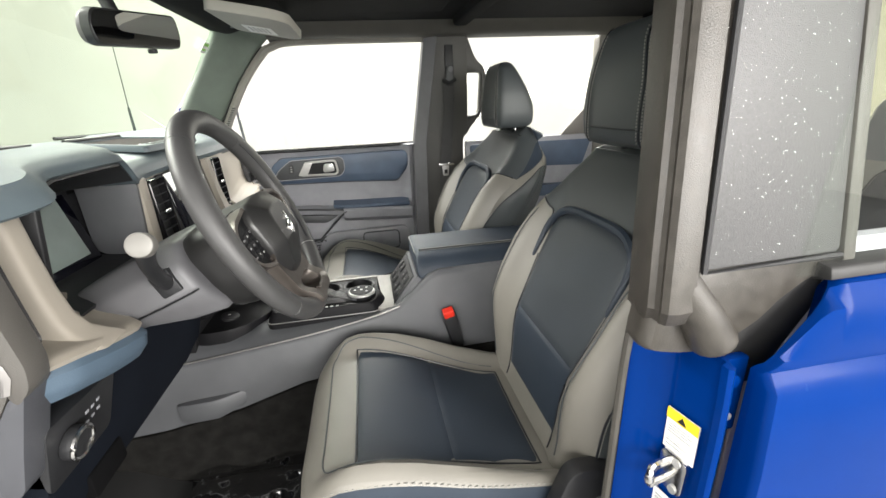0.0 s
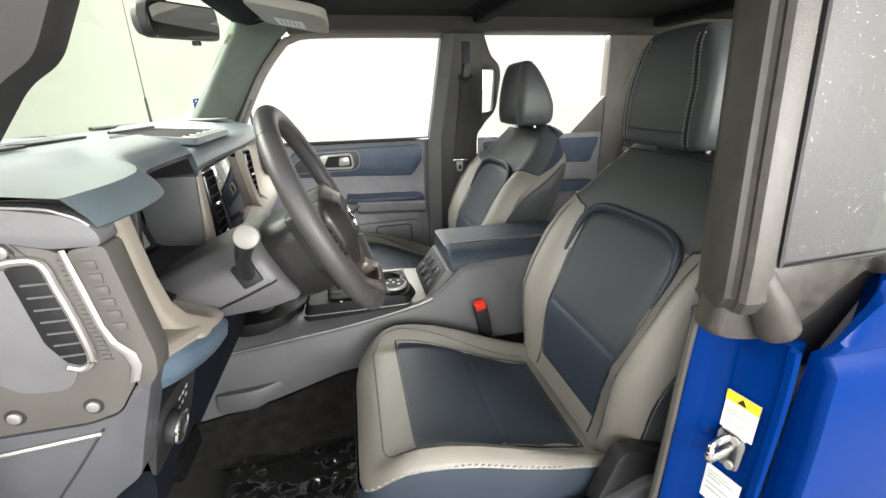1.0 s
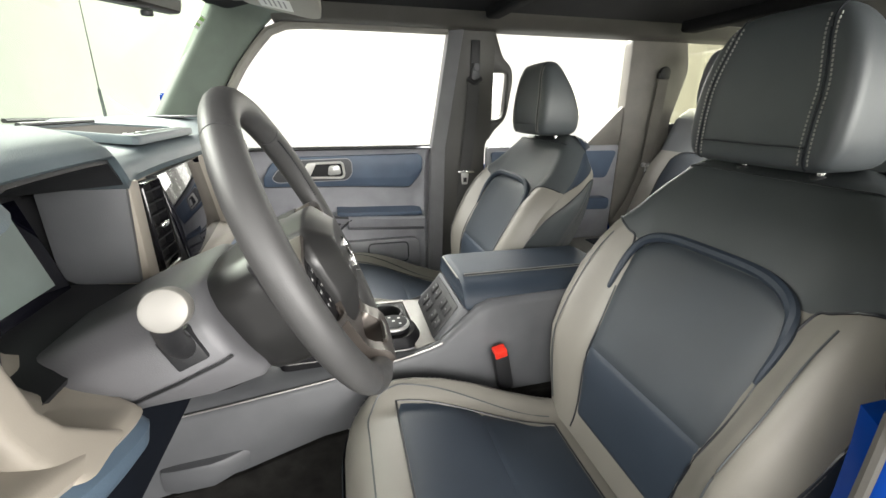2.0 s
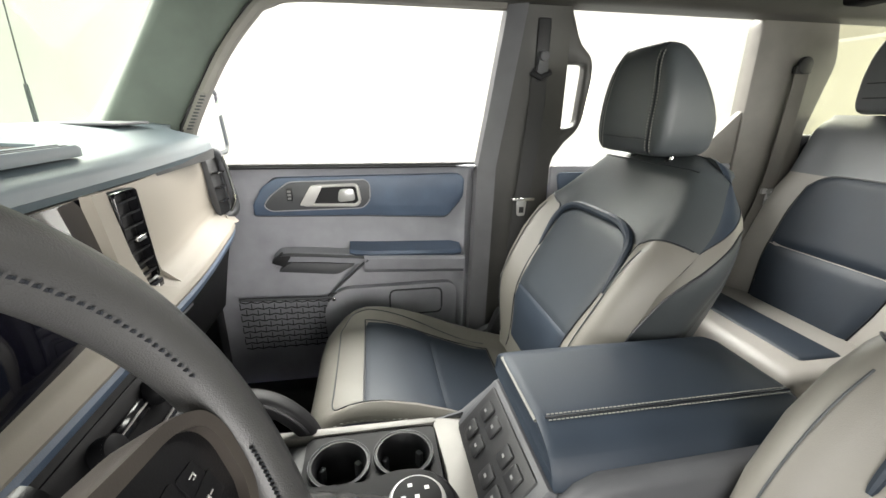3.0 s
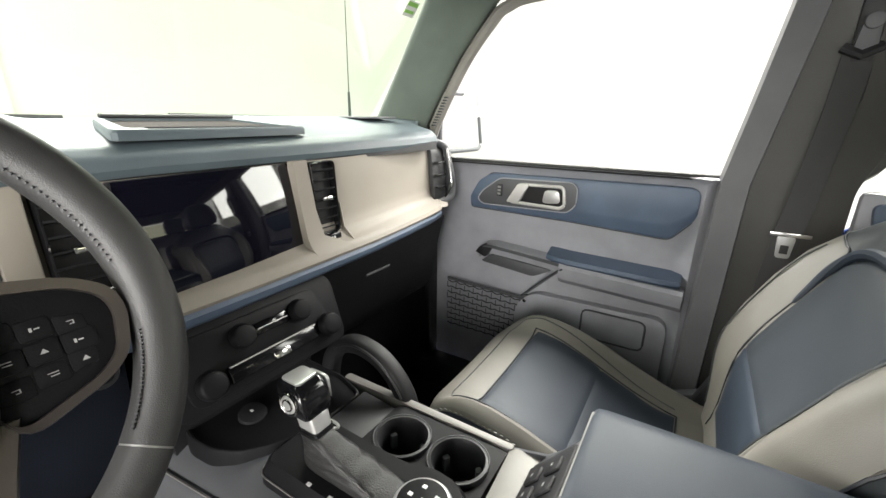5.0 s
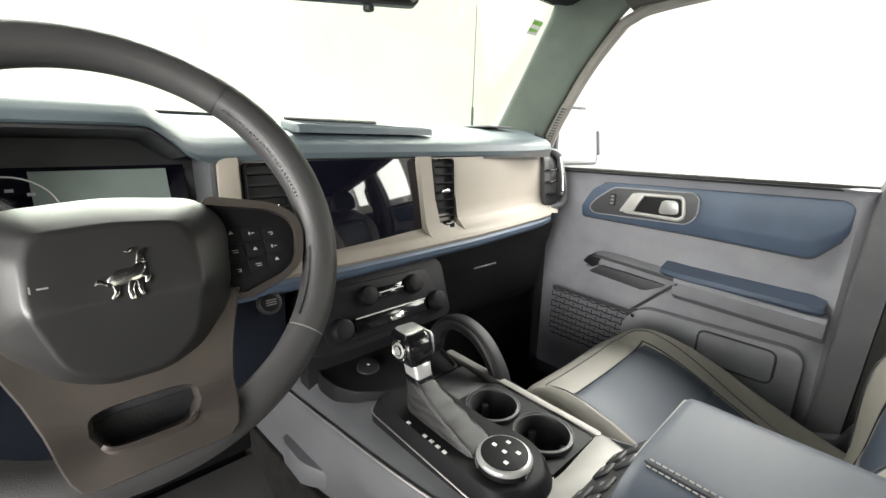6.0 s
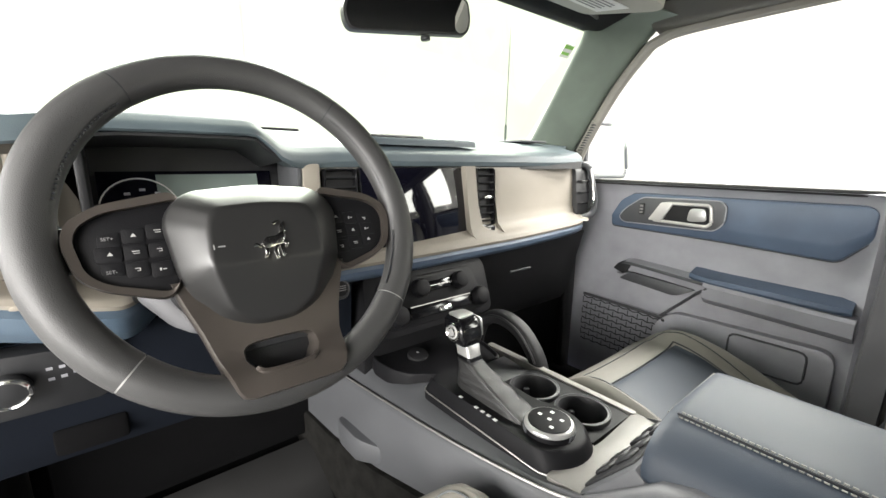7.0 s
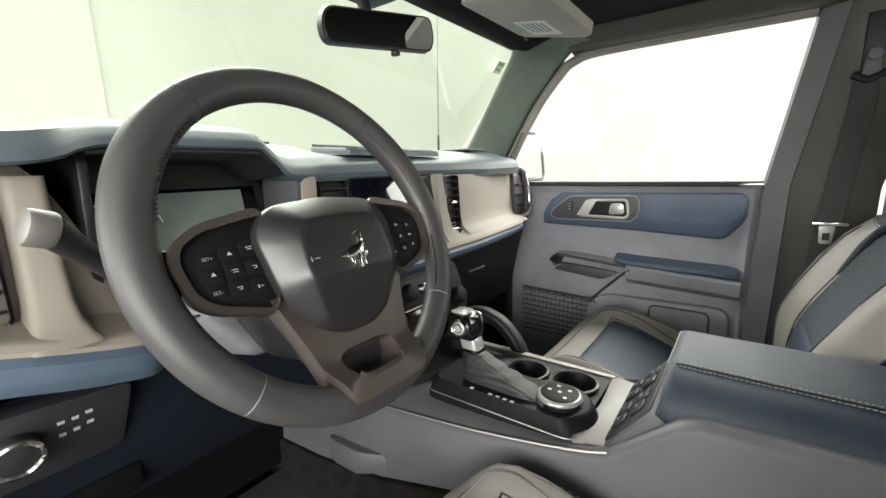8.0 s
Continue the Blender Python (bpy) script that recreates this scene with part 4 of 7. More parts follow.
seat(-0.411, -0.394, 0.345, 0.668, 0.0, 1.0, "khaki-grey and navy leather front seat behind the steering wheel", -1)
seat(0.412, 0.404, 0.288, 0.662, 0.024, 1.10, "khaki-grey and navy leather front seat beside the console", 1)


def rear_seat(y0, half, label):
    r = thing("back_seat", label, "car seat", "rear seats")
    lean = radians(20)
    d, n = Vector((math.sin(lean), 0, math.cos(lean))), Vector((-math.cos(lean), 0, math.sin(lean)))
    base = Vector((1.56, y0, 0.885))
    def B(s, w, o=0.0):
        a = abs(w)
        h = 0.03 * smoothstep(half * 0.55, half * 0.85, a) * (1 - smoothstep(0.3, 0.42, s)) - 0.05 * smoothstep(half - 0.05, half, a) ** 2 - 0.04 * smoothstep(0.545, 0.605, s)
        return base + Vector((0, w, 0)) + d * s + n * (h + o)
    part("backrest", loft([[B(s, half * math.sin(math.pi / 2 * (2 * i / 24 - 1))) for i in range(25)] for s in (-0.13, -0.06, 0, 0.08, 0.16, 0.25, 0.33, 0.40)], False, False), LITKHAKI, r, "khaki leather bolsters, coloured paler as if lit")
    part("yoke", loft([[B(s, half * math.sin(math.pi / 2 * (2 * i / 24 - 1))) for i in range(25)] for s in (0.40, 0.45, 0.50, 0.54, 0.57, 0.59, 0.605)], False, False), LITSLATE, r, "slate leather shoulder panel, coloured paler as if lit")
    part("back_shell", moved(rbox(0.03, 0.13, -half + 0.005, half - 0.005, -0.12, 0.585, 0.03), Matrix.Translation(base) @ Matrix.Rotation(lean, 4, "Y")), SLATE, r)
    wi = lambda s: half * (0.50 + 0.13 * smoothstep(-0.1, 0.15, s) - 0.05 * smoothstep(0.25, 0.4, s))
    def spot(s0, s1, low, high, a, b, o=0.0):
        """A point of an inset whose outer corners are rounded."""
        w0 = 2 * b - 1
        q = s0 + (s1 - s0) * a
        q += abs(w0) ** 6 * (low * (1 - a) - high * a)
        return B(q, w0 * wi(q), o)
    def f0(s0, s1, low, high):
        def f(a, b):
            e = min(1, 10 * min(a, 1 - a, b, 1 - b))
            return spot(s0, s1, low, high, a, b, 0.008 * (2 * e - e * e))
        return patch(f, 18, 18)
    part("back_inset", f0(-0.105, 0.160, 0.035, 0.0), NAVY, r, "navy lower inset")
    part("back_inset", f0(0.163, 0.405, 0.0, 0.045), NAVY, r, "navy upper inset")
    ts = np.linspace(0, 1, 20)
    lower = [spot(-0.105, 0.160, 0.035, 0.0, 0, b, 0.001) for b in ts]
    upper = [spot(0.163, 0.405, 0.0, 0.045, 1, b, 0.001) for b in ts]
    flank_r = [spot(-0.105, 0.160, 0.035, 0.0, a, 1, 0.001) for a in ts[1:]] + [spot(0.163, 0.405, 0.0, 0.045, a, 1, 0.001) for a in ts[:-1]]
    flank_l = [spot(0.163, 0.405, 0.0, 0.045, a, 0, 0.001) for a in ts[-2::-1]] + [spot(-0.105, 0.160, 0.035, 0.0, a, 0, 0.001) for a in ts[-1:0:-1]]
    part("inset_piping", tube(lower + flank_r + upper[::-1] + flank_l, 0.0032, 6, True), PIPING, r)
    part("cushion", rbox(1.24, 1.60, y0 - half, y0 + half, 0.70, 0.868, 0.045, 4), LITKHAKI, r, "khaki leather cushion, coloured paler as if lit")
    part("cushion_inset", rbox(1.325, 1.47, y0 - half * 0.78, y0 + half * 0.78, 0.82, 0.873, 0.02, 3), NAVY, r, "navy cushion inset")
    part("base", rbox(1.26, 1.66, y0 - half, y0 + half, 0.58, 0.71, 0.02), BLACK, r)
    hx = 1.748
    RW = ((0.0, 0.105), (0.008, 0.118), (0.03, 0.126), (0.10, 0.127), (0.17, 0.120), (0.20, 0.110), (0.215, 0.096), (0.224, 0.070))
    RF = ((0.0, 0.004), (0.01, -0.008), (0.06, -0.012), (0.14, -0.006), (0.20, 0.004), (0.215, 0.014), (0.224, 0.030))
    RB = ((0.0, 0.085), (0.02, 0.098), (0.06, 0.100), (0.14, 0.082), (0.20, 0.062), (0.224, 0.050))
    rings = []
    for z in (0.0, 0.004, 0.008, 0.018, 0.03, 0.06, 0.10, 0.14, 0.17, 0.19, 0.205, 0.215, 0.221, 0.224):
        w, f, b = lerp_table(RW, z), lerp_table(RF, z), lerp_table(RB, z)
        rr = min(0.022, (b - f) * 0.4)
        rings.append([(hx + x, y0 + 0.03 + y, 1.442 + z) for x, y in rounded([(f, -w), (f, w), (b, w * 0.96), (b, -w * 0.96)], rr, 5)])
    part("headrest", loft(rings), LITSLATE, r, "slate leather headrest, coloured paler as if lit")
    for q in (0.045, 0.085):
        part("headrest_seam", tube([(hx + lerp_table(RF, q) - 0.0006, y0 + 0.03 + w, 1.442 + q) for w in (-0.10, 0, 0.10)], 0.0018, 5), PIPING, r)
    for sg in (1, -1):
        part("post", tube([(hx + 0.04, y0 + sg * 0.06, 1.45), (hx + 0.035, y0 + sg * 0.06, 1.36)], 0.008, 8), BLACK, r)


rear_seat(0.455, 0.285, "khaki and navy leather rear seat with a slate headrest")
rear_seat(-0.485, 0.285, "khaki and navy leather rear seat behind the driver")
mid = thing("rear_middle_seat", "narrow navy middle rear seat section between the outer seats", "car seat")
part("backrest", moved(rbox(0.0, 0.12, -0.18, 0.18, -0.08, 0.54, 0.03, 3), Matrix.Translation((1.565, -0.015, 0.86)) @ Matrix.Rotation(radians(20), 4, "Y")), SLATE, mid)
part("cushion", rbox(1.26, 1.60, -0.195, 0.165, 0.58, 0.86, 0.04, 3), LITKHAKI, mid)
part("side_bolster", tube([(1.568, 0.16, 0.86), (1.72, 0.165, 1.34)], 0.02, 10), LITKHAKI, mid)

# ---- dashboard ----
dash = thing("dashboard", "slate-blue dashboard with beige panels, screens and round vents", "dashboard")
LIP = ((-0.728, (0.044, 1.361)), (-0.70, (0.052, 1.362)), (-0.66, (0.058, 1.363)), (-0.62, (0.059, 1.365)), (-0.595, (0.052, 1.369)), (-0.565, (0.026, 1.381)), (-0.54, (0.016, 1.385)), (-0.45, (0.013, 1.386)), (-0.362, (0.012, 1.386)),
       (-0.338, (0.008, 1.372)), (-0.312, (0.003, 1.352)), (-0.28, (-0.010, 1.350)), (-0.22, (-0.024, 1.352)), (-0.10, (-0.028, 1.354)), (0.20, (-0.030, 1.354)), (0.45, (-0.042, 1.354)), (0.60, (-0.046, 1.357)), (0.635, (-0.065, 1.357)), (0.68, (-0.095, 1.345)))


def table2(tab, y):
    return lerp_table([(a, v[0]) for a, v in tab], y), lerp_table([(a, v[1]) for a, v in tab], y)


def dash_top(u, v):
    y = -0.728 + 1.408 * u
    xe, ze = table2(LIP, y)
    far = -0.345 + 0.02 * (2 * u - 1) ** 2
    mid = smoothstep(-0.34, -0.28, y)
    up1 = 0.022 + 0.006 * (1 - smoothstep(-0.60, -0.56, y))
    bed = smoothstep(-0.20, -0.14, y) * (1 - smoothstep(0.15, 0.21, y))
    pts = [(xe - 0.07, ze + 0.002 - 0.018 * mid), (xe - 0.004, ze - 0.003 - 0.013 * mid), (xe, ze - 0.006 * mid), (xe - 0.005, ze + 0.009), (xe - 0.022, ze + up1), (xe - 0.07, max(ze + 0.034, 1.390 - 0.012 * mid) - 0.006 * bed), (-0.16 if xe < 0.03 else -0.12, 1.402 - 0.015 * bed), (-0.25, 1.412 - 0.020 * bed), (far, 1.412 - 0.006 * bed), (far - 0.02, 1.33)]
    k = v * (len(pts) - 1)
    i = min(int(k), len(pts) - 2)
    t = k - i
    (x0, z0), (x1, z1) = pts[i], pts[i + 1]
    return (x0 + (x1 - x0) * t, y, z0 + (z1 - z0) * t)


part("top_pad", patch(dash_top, 110, 27), TEAL, dash, "slate-blue moulded dash top pad")
part("dash_core", rbox(-0.46, -0.13, -0.70, 0.68, 0.95, 1.33, 0.02), BLACK, dash)
part("shadow_gap", prism([(-0.12, 1.330), (-0.045, 1.330), (-0.045, 1.352), (-0.12, 1.352)], "y", -0.28, 0.60, 0), BLACK, dash)
for y0g, y1g, xg in ((-0.60, -0.40, -0.245), (-0.39, -0.21, -0.262)):
    for q in range(5):
        part("defrost_slot", rbox(xg + 0.011 * q, xg + 0.0065 + 0.011 * q, y0g + 0.004 * q, y1g, 1.4085, 1.4135, 0.001), BLACK, dash)
part("top_speaker_grille", moved(rbox(-0.05, 0.05, -0.06, 0.06, 0, 0.006, 0.003), Matrix.Translation((-0.20, 0.50, 1.408))), CHAR, dash)
part("top_speaker_grille", moved(rbox(-0.03, 0.03, -0.09, 0.09, 0, 0.006, 0.003), Matrix.Translation((-0.24, -0.50, 1.410))), CHAR, dash)

# tray in the middle of the dash top
tr = thing("dash_tray", "black rubber-lined tray on top of the dashboard", "tray")
TRAY = rounded([(-0.235, -0.10), (-0.235, 0.14), (-0.052, 0.168), (-0.044, -0.150)], 0.02, 3)
TRAY_IN = rounded([(-0.225, -0.088), (-0.225, 0.126), (-0.086, 0.142), (-0.078, -0.118)], 0.015, 3)
TM = Matrix.Translation((0, 0, 1.3875)) @ Matrix(((1, 0, 0, 0), (0, 1, 0, 0), (-0.07, 0, 1, -0.010), (0, 0, 0, 1)))
rim = loft([[(x, y, 0.0) for x, y in TRAY], [(x, y, 0.010) for x, y in TRAY], [(x * 0.97 + -0.15 * 0.03, y * 0.98, 0.014) for x, y in TRAY], [(x, y, 0.013) for x, y in TRAY_IN], [(x, y, 0.004) for x, y in TRAY_IN]], True, False)
part("rim", moved(rim, TM), TEAL, tr, "slate-blue sloped apron")
part("mat", moved(sheet(TRAY_IN, "z", 0.004, 0.005, 0), TM), TRAYMAT, tr, "dark brown rubber mat")
for q in range(2):
    part("groove", moved(tube([(-0.066 + 0.010 * q, -0.10, 0.0138), (-0.068 + 0.010 * q, 0.140, 0.0138)], 0.0012, 5), TM), PIPING, tr)
part("rail", moved(tube([(-0.230, -0.09, 0.016), (-0.230, 0.13, 0.016)], 0.0045, 8), TM), BLACK, tr)
for i in range(4):
    part("marking", moved(rbox(-0.100, -0.092, -0.060 + 0.050 * i, -0.051 + 0.050 * i, 0.0092, 0.0099, 0), TM), WHITE, tr, smooth=False)

# beige panel right of the wheel with its ledge
def face_x(y):
    return -0.034 - 0.046 * smoothstep(0.2, 0.60, y)


LEDGE = ((-0.30, (0.022, 1.160)), (-0.1, (0.024, 1.160)), (0.2, (0.022, 1.163)), (0.45, (0.002, 1.166)), (0.60, (-0.022, 1.168)), (0.625, (-0.055, 1.172)))
def beige(u, v):
    y = -0.275 + 0.90 * u
    x0 = face_x(y)
    xl, zl = table2(LEDGE, y)
    pts = [(x0 - 0.002, 1.335), (x0 + 0.003, 1.300), (x0 + 0.006, 1.250), (x0 + 0.009, 1.215), (x0 + 0.016, 1.195), (x0 + 0.030, 1.184), ((x0 + xl) / 2 + 0.018, 1.177), (xl - 0.004, zl + 0.008), (xl, zl), (xl - 0.003, zl - 0.006), (xl - 0.03, zl - 0.010)]
    k = v * (len(pts) - 1)
    i = min(int(k), len(pts) - 2)
    t = k - i
    return (pts[i][0] + (pts[i + 1][0] - pts[i][0]) * t, y, pts[i][1] + (pts[i + 1][1] - pts[i][1]) * t)


part("beige_panel", patch(beige, 50, 30, 0.006), BEIGE, dash, "satin beige dash panel with a ledge")
part("panel_end", prism([(-0.250, 1.185), (-0.250, 1.342), (-0.281, 1.342), (-0.281, 1.185)], "x", -0.07, -0.0135, 0.003), BEIGE, dash)
def strip(u, v):
    y = -0.33 + 0.955 * u
    xl, zl = table2(LEDGE, y)
    pts = [(xl - 0.006, zl - 0.007), (xl - 0.002, zl - 0.014), (xl - 0.006, zl - 0.026), (xl - 0.02, zl - 0.036), (xl - 0.06, zl - 0.040)]
    k = v * 4
    i = min(int(k), 3)
    t = k - i
    return (pts[i][0] + (pts[i + 1][0] - pts[i][0]) * t, y, pts[i][1] + (pts[i + 1][1] - pts[i][1]) * t)


part("lower_strip", patch(strip, 40, 12, 0.004), BLUEPAD, dash, "slate-blue strip under the ledge")
# raised beige column and foot beside the right vent
part("vent_column", loft([[(face_x(0.13) + a, y0, z), (face_x(0.13) + b, y0 + 0.003, z), (face_x(0.13) + b, y1 - 0.003, z), (face_x(0.13) + a, y1, z)] for z, a, b, y0, y1 in ((1.338, 0.0, 0.012, 0.097, 0.133), (1.25, 0.0, 0.024, 0.097, 0.135), (1.20, 0.004, 0.034, 0.097, 0.142), (1.183, 0.01, 0.042, 0.098, 0.178), (1.172, 0.02, 0.052, 0.100, 0.195))]), BEIGE, dash)
part("vent_foot", loft([[(face_x(0.2) + a, y0, z), (face_x(0.2) + b, y0, z), (face_x(0.2) + a, y1, z)] for z, a, b, y0, y1 in ((1.25, 0.004, 0.010, 0.205, 0.212), (1.20, 0.006, 0.020, 0.205, 0.222), (1.178, 0.02, 0.045, 0.205, 0.235))]), BEIGE, dash)

# touch screen
scr = thing("touch_screen", "large black glossy touch screen in the dashboard", "screen")
SM = Matrix.Translation((-0.0290, 0, 1.250)) @ Matrix.Rotation(radians(3.4), 4, "Z") @ Matrix.Rotation(radians(-9.1), 4, "Y")
part("housing", moved(rbox(-0.03, 0.010, -0.172, 0.106, -0.085, 0.0855, 0.004), SM), BLACK, scr)
part("glass", moved(rbox(0.0102, 0.0125, -0.170, 0.104, -0.0835, 0.0840, 0.001), SM), SCREEN, scr, "black glass")


def spline2(pts, n=5):
    return [(p.x, p.y) for p in spline([(a, b, 0) for a, b in pts], n)]


def vent(y0, y1, z0, z1, x, tilt=-3, parent_name="air_vent", label="black slatted air vent with a silver tab", knob=True, n=7, M=None):
    v = thing(parent_name, label, "air vent", "air vents")
    VM = M or (Matrix.Translation((x, 0, (z0 + z1) / 2)) @ Matrix.Rotation(radians(tilt), 4, "Y"))
    h = (z1 - z0) / 2
    outline = rounded([(y0, -h), (y1, -h), (y1, h), (y0, h)], 0.008, 3)
    inner = [((a - (y0 + y1) / 2) * 0.88 + (y0 + y1) / 2, b * 0.95) for a, b in outline]
    part("frame", moved(loft([[(-0.01, a, b) for a, b in outline], [(0.004, a, b) for a, b in outline], [(0.006, a * 0.97 + (y0 + y1) / 2 * 0.03, b * 0.985) for a, b in outline], [(0.004, a, b) for a, b in inner], [(-0.02, a, b) for a, b in inner]], True, False), VM), GLOSS, v, "gloss black frame")
    part("duct", moved(rbox(-0.03, -0.0085, y0 + 0.004, y1 - 0.004, -h + 0.004, h - 0.004, 0), VM), MATT, v, smooth=False)
    for i in range(n):
        z = -h + 2 * h * (i + 0.8) / (n + 0.6)
        part("slat", moved(loft([[(-0.010, yy, z - 0.006), (0.004, yy, z - 0.002), (0.005, yy, z + 0.001), (-0.010, yy, z - 0.003)] for yy in (y0 + 0.004, y1 - 0.004)]), VM), BLACK, v, smooth=False)
    if knob:
        part("tab", moved(rbox(0.002, 0.011, (y0 + y1) / 2 - 0.012, (y0 + y1) / 2 + 0.012, -0.004, 0.004, 0.002), VM), CHROME, v, "silver tab")
    return v


vent(0.133, 0.191, 1.196, 1.334, -0.0185)
vent(-0.244, -0.178, 1.196, 1.334, -0.0160)
lk = thing("hazard_button", "small black button with white marks under the vent", "button")
part("cap", rbox(-0.030, -0.004, 0.137, 0.187, 1.178, 1.196, 0.003), GLOSS, lk)
part("marking", merge(*[rbox(-0.0038, -0.003, 0.154 + 0.006 * i, 0.157 + 0.006 * i, 1.183, 1.191, 0) for i in range(3)]), WHITE, lk, smooth=False)

# end vent and grab loop at the passenger end
ev = thing("end_vent", "black vent pod with a curved grab loop at the dash end", "air vent")
part("pod", prism(rounded([(-0.14, 1.165), (-0.05, 1.180), (-0.068, 1.335), (-0.14, 1.345)], 0.02), "y", 0.605, 0.672, 0.006), BLACK, ev)
part("loop", tube(spline([(-0.085, 0.645, 1.345), (-0.062, 0.668, 1.335), (-0.055, 0.682, 1.29), (-0.045, 0.688, 1.225), (-0.040, 0.676, 1.19), (-0.050, 0.650, 1.178), (-0.055, 0.628, 1.176)], 5), 0.0105, 10), CHAR, ev, "dark grey grab loop")
part("trim_ring", tube(spline([(-0.046, 0.655, 1.33), (-0.038, 0.665, 1.27), (-0.034, 0.664, 1.22), (-0.040, 0.640, 1.192)], 4), 0.004, 6), CHROME, ev)
for i in range(3):
    part("slat", rbox(-0.062, -0.045, 0.612, 0.655, 1.22 + 0.035 * i, 1.224 + 0.035 * i, 0.001), GLOSS, ev)

# instrument cluster in its deep hood
cl = thing("instrument_cluster", "black instrument cluster with a pale display under the hood", "instrument cluster")
part("under_cover", rbox(-0.10, -0.055, -0.555, -0.20, 1.02, 1.194, 0.006), BUTTONBLK, cl, "black cover under the cluster")
part("hood_floor", patch(lambda u, v: (0.0 - 0.13 * v, -0.56 + 0.27 * u, 1.196 + 0.012 * v), 6, 4, 0.004), BLACK, cl)
part("hood_ceiling", patch(lambda u, v: (table2(LIP, -0.565 + 0.25 * u)[0] - 0.008 - 0.14 * v, -0.565 + 0.25 * u, table2(LIP, -0.565 + 0.25 * u)[1] - 0.004 - 0.012 * v), 6, 4, 0.004), BLACK, cl)
part("hood_wall", prism(rounded([(-0.118, 1.205), (-0.024, 1.200), (-0.014, 1.343), (-0.02, 1.352), (-0.118, 1.362)], [0.03, 0.004, 0.004, 0.004, 0.03], 4), "y", -0.290, -0.282, 0.002), CHAR, cl, "smooth grey hood side wall")
part("hood_wall", prism([(-0.14, 1.17), (-0.02, 1.17), (0.010, 1.365), (0.0, 1.378), (-0.14, 1.375)], "y", -0.572, -0.562, 0.002), BLACK, cl)
part("back_plate", rbox(-0.145, -0.135, -0.565, -0.285, 1.18, 1.38, 0), BLACK, cl, smooth=False)
CM = Matrix.Translation((-0.118, 0, 1.268)) @ Matrix.Rotation(radians(-14), 4, "Y")
part("display_glass", moved(rbox(-0.004, 0.0, -0.555, -0.30, -0.066, 0.062, 0.001), CM), SCREEN, cl, "black display glass")
part("speed_display", moved(rbox(0.0005, 0.0015, -0.480, -0.325, -0.05, 0.056, 0), CM), CLUSTER, cl, "pale grey-green lit display", smooth=False)
arc = [(0.003, -0.505 + 0.052 * math.cos(a), 0.0 + 0.05 * math.sin(a)) for a in [math.pi * (0.08 + 0.84 * i / 14) for i in range(15)]]
part("dial_arc", moved(tube(arc, 0.0012, 5), CM), WHITE, cl)
part("dial_marks", moved(merge(*[rbox(0.001, 0.002, -0.505 + dy - 0.004, -0.505 + dy + 0.004, dz - 0.002, dz + 0.002, 0) for dy, dz in ((-0.03, 0.008), (-0.015, 0.026), (0.005, 0.032), (0.025, 0.026), (-0.005, 0.012))]), CM), GREY, cl, smooth=False)

# driver end of the dash: beige rib, ledge, lettered strip, outboard vent
def ledge2(u, v):
    y = -0.722 + 0.252 * u
    xl, zl = table2(((-0.725, (0.050, 1.208)), (-0.67, (0.062, 1.197)), (-0.61, (0.071, 1.183)), (-0.568, (0.072, 1.174)), (-0.545, (0.068, 1.170)), (-0.528, (0.048, 1.171)), (-0.510, (0.012, 1.176)), (-0.47, (-0.02, 1.180))), y)
    dep = 0.055 - 0.03 * smoothstep(-0.55, -0.49, y)
    lift = 0.01 + 0.16 * (1 - smoothstep(-0.62, -0.52, y))
    pts = [(xl - dep - 0.045, zl + 0.03 + lift * 0.9), (xl - dep - 0.03, zl + 0.02 + lift * 0.5), (xl - dep - 0.012, zl + 0.020), (xl - dep + 0.015, zl + 0.013), (xl - 0.008, zl + 0.007), (xl, zl), (xl - 0.004, zl - 0.006), (xl - 0.04, zl - 0.008)]
    k = v * 7
    i = min(int(k), 6)
    t = k - i
    return (pts[i][0] + (pts[i + 1][0] - pts[i][0]) * t, y, pts[i][1] + (pts[i + 1][1] - pts[i][1]) * t)


part("beige_ledge", patch(ledge2, 36, 21, 0.004), BEIGE, dash, "satin beige ledge beside the wheel")
def strip2(u, v):
    y = -0.714 + 0.210 * u
    xl, zl = table2(((-0.732, (0.048, 1.206)), (-0.67, (0.062, 1.197)), (-0.61, (0.071, 1.183)), (-0.568, (0.072, 1.174)), (-0.545, (0.068, 1.170)), (-0.528, (0.048, 1.171)), (-0.510, (0.012, 1.176)), (-0.47, (-0.02, 1.180))), y)
    xl -= 0.018 * (1 - smoothstep(-0.715, -0.665, y))
    pts = [(xl - 0.004, zl - 0.006), (xl + 0.003, zl - 0.014), (xl - 0.001, zl - 0.032), (xl - 0.014, zl - 0.048), (xl - 0.07, zl - 0.058)]
    k = v * 4
    i = min(int(k), 3)
    t = k - i
    return (pts[i][0] + (pts[i + 1][0] - pts[i][0]) * t, y, pts[i][1] + (pts[i + 1][1] - pts[i][1]) * t)


# underside shade is put into this strip's darker base colour
part("lower_strip", patch(strip2, 28, 12, 0.004), STRIPSHADE, dash, "slate-blue strip under the ledge")
part("beige_rib", loft([[(px, -0.615 + py, z) for px, py in rounded([(x - 0.022, -w / 2), (x + d, -w * 0.40), (x + d, w * 0.40), (x - 0.022, w / 2)], 0.009, 4)] for x, z, w, d in ((0.000, 1.352, 0.040, 0.012), (0.003, 1.31, 0.040, 0.013), (0.008, 1.26, 0.042, 0.014), (0.013, 1.222, 0.045, 0.017), (0.020, 1.203, 0.050, 0.022), (0.032, 1.193, 0.058, 0.028), (0.044, 1.186, 0.066, 0.032))]), BEIGE, dash, "raised beige rib")
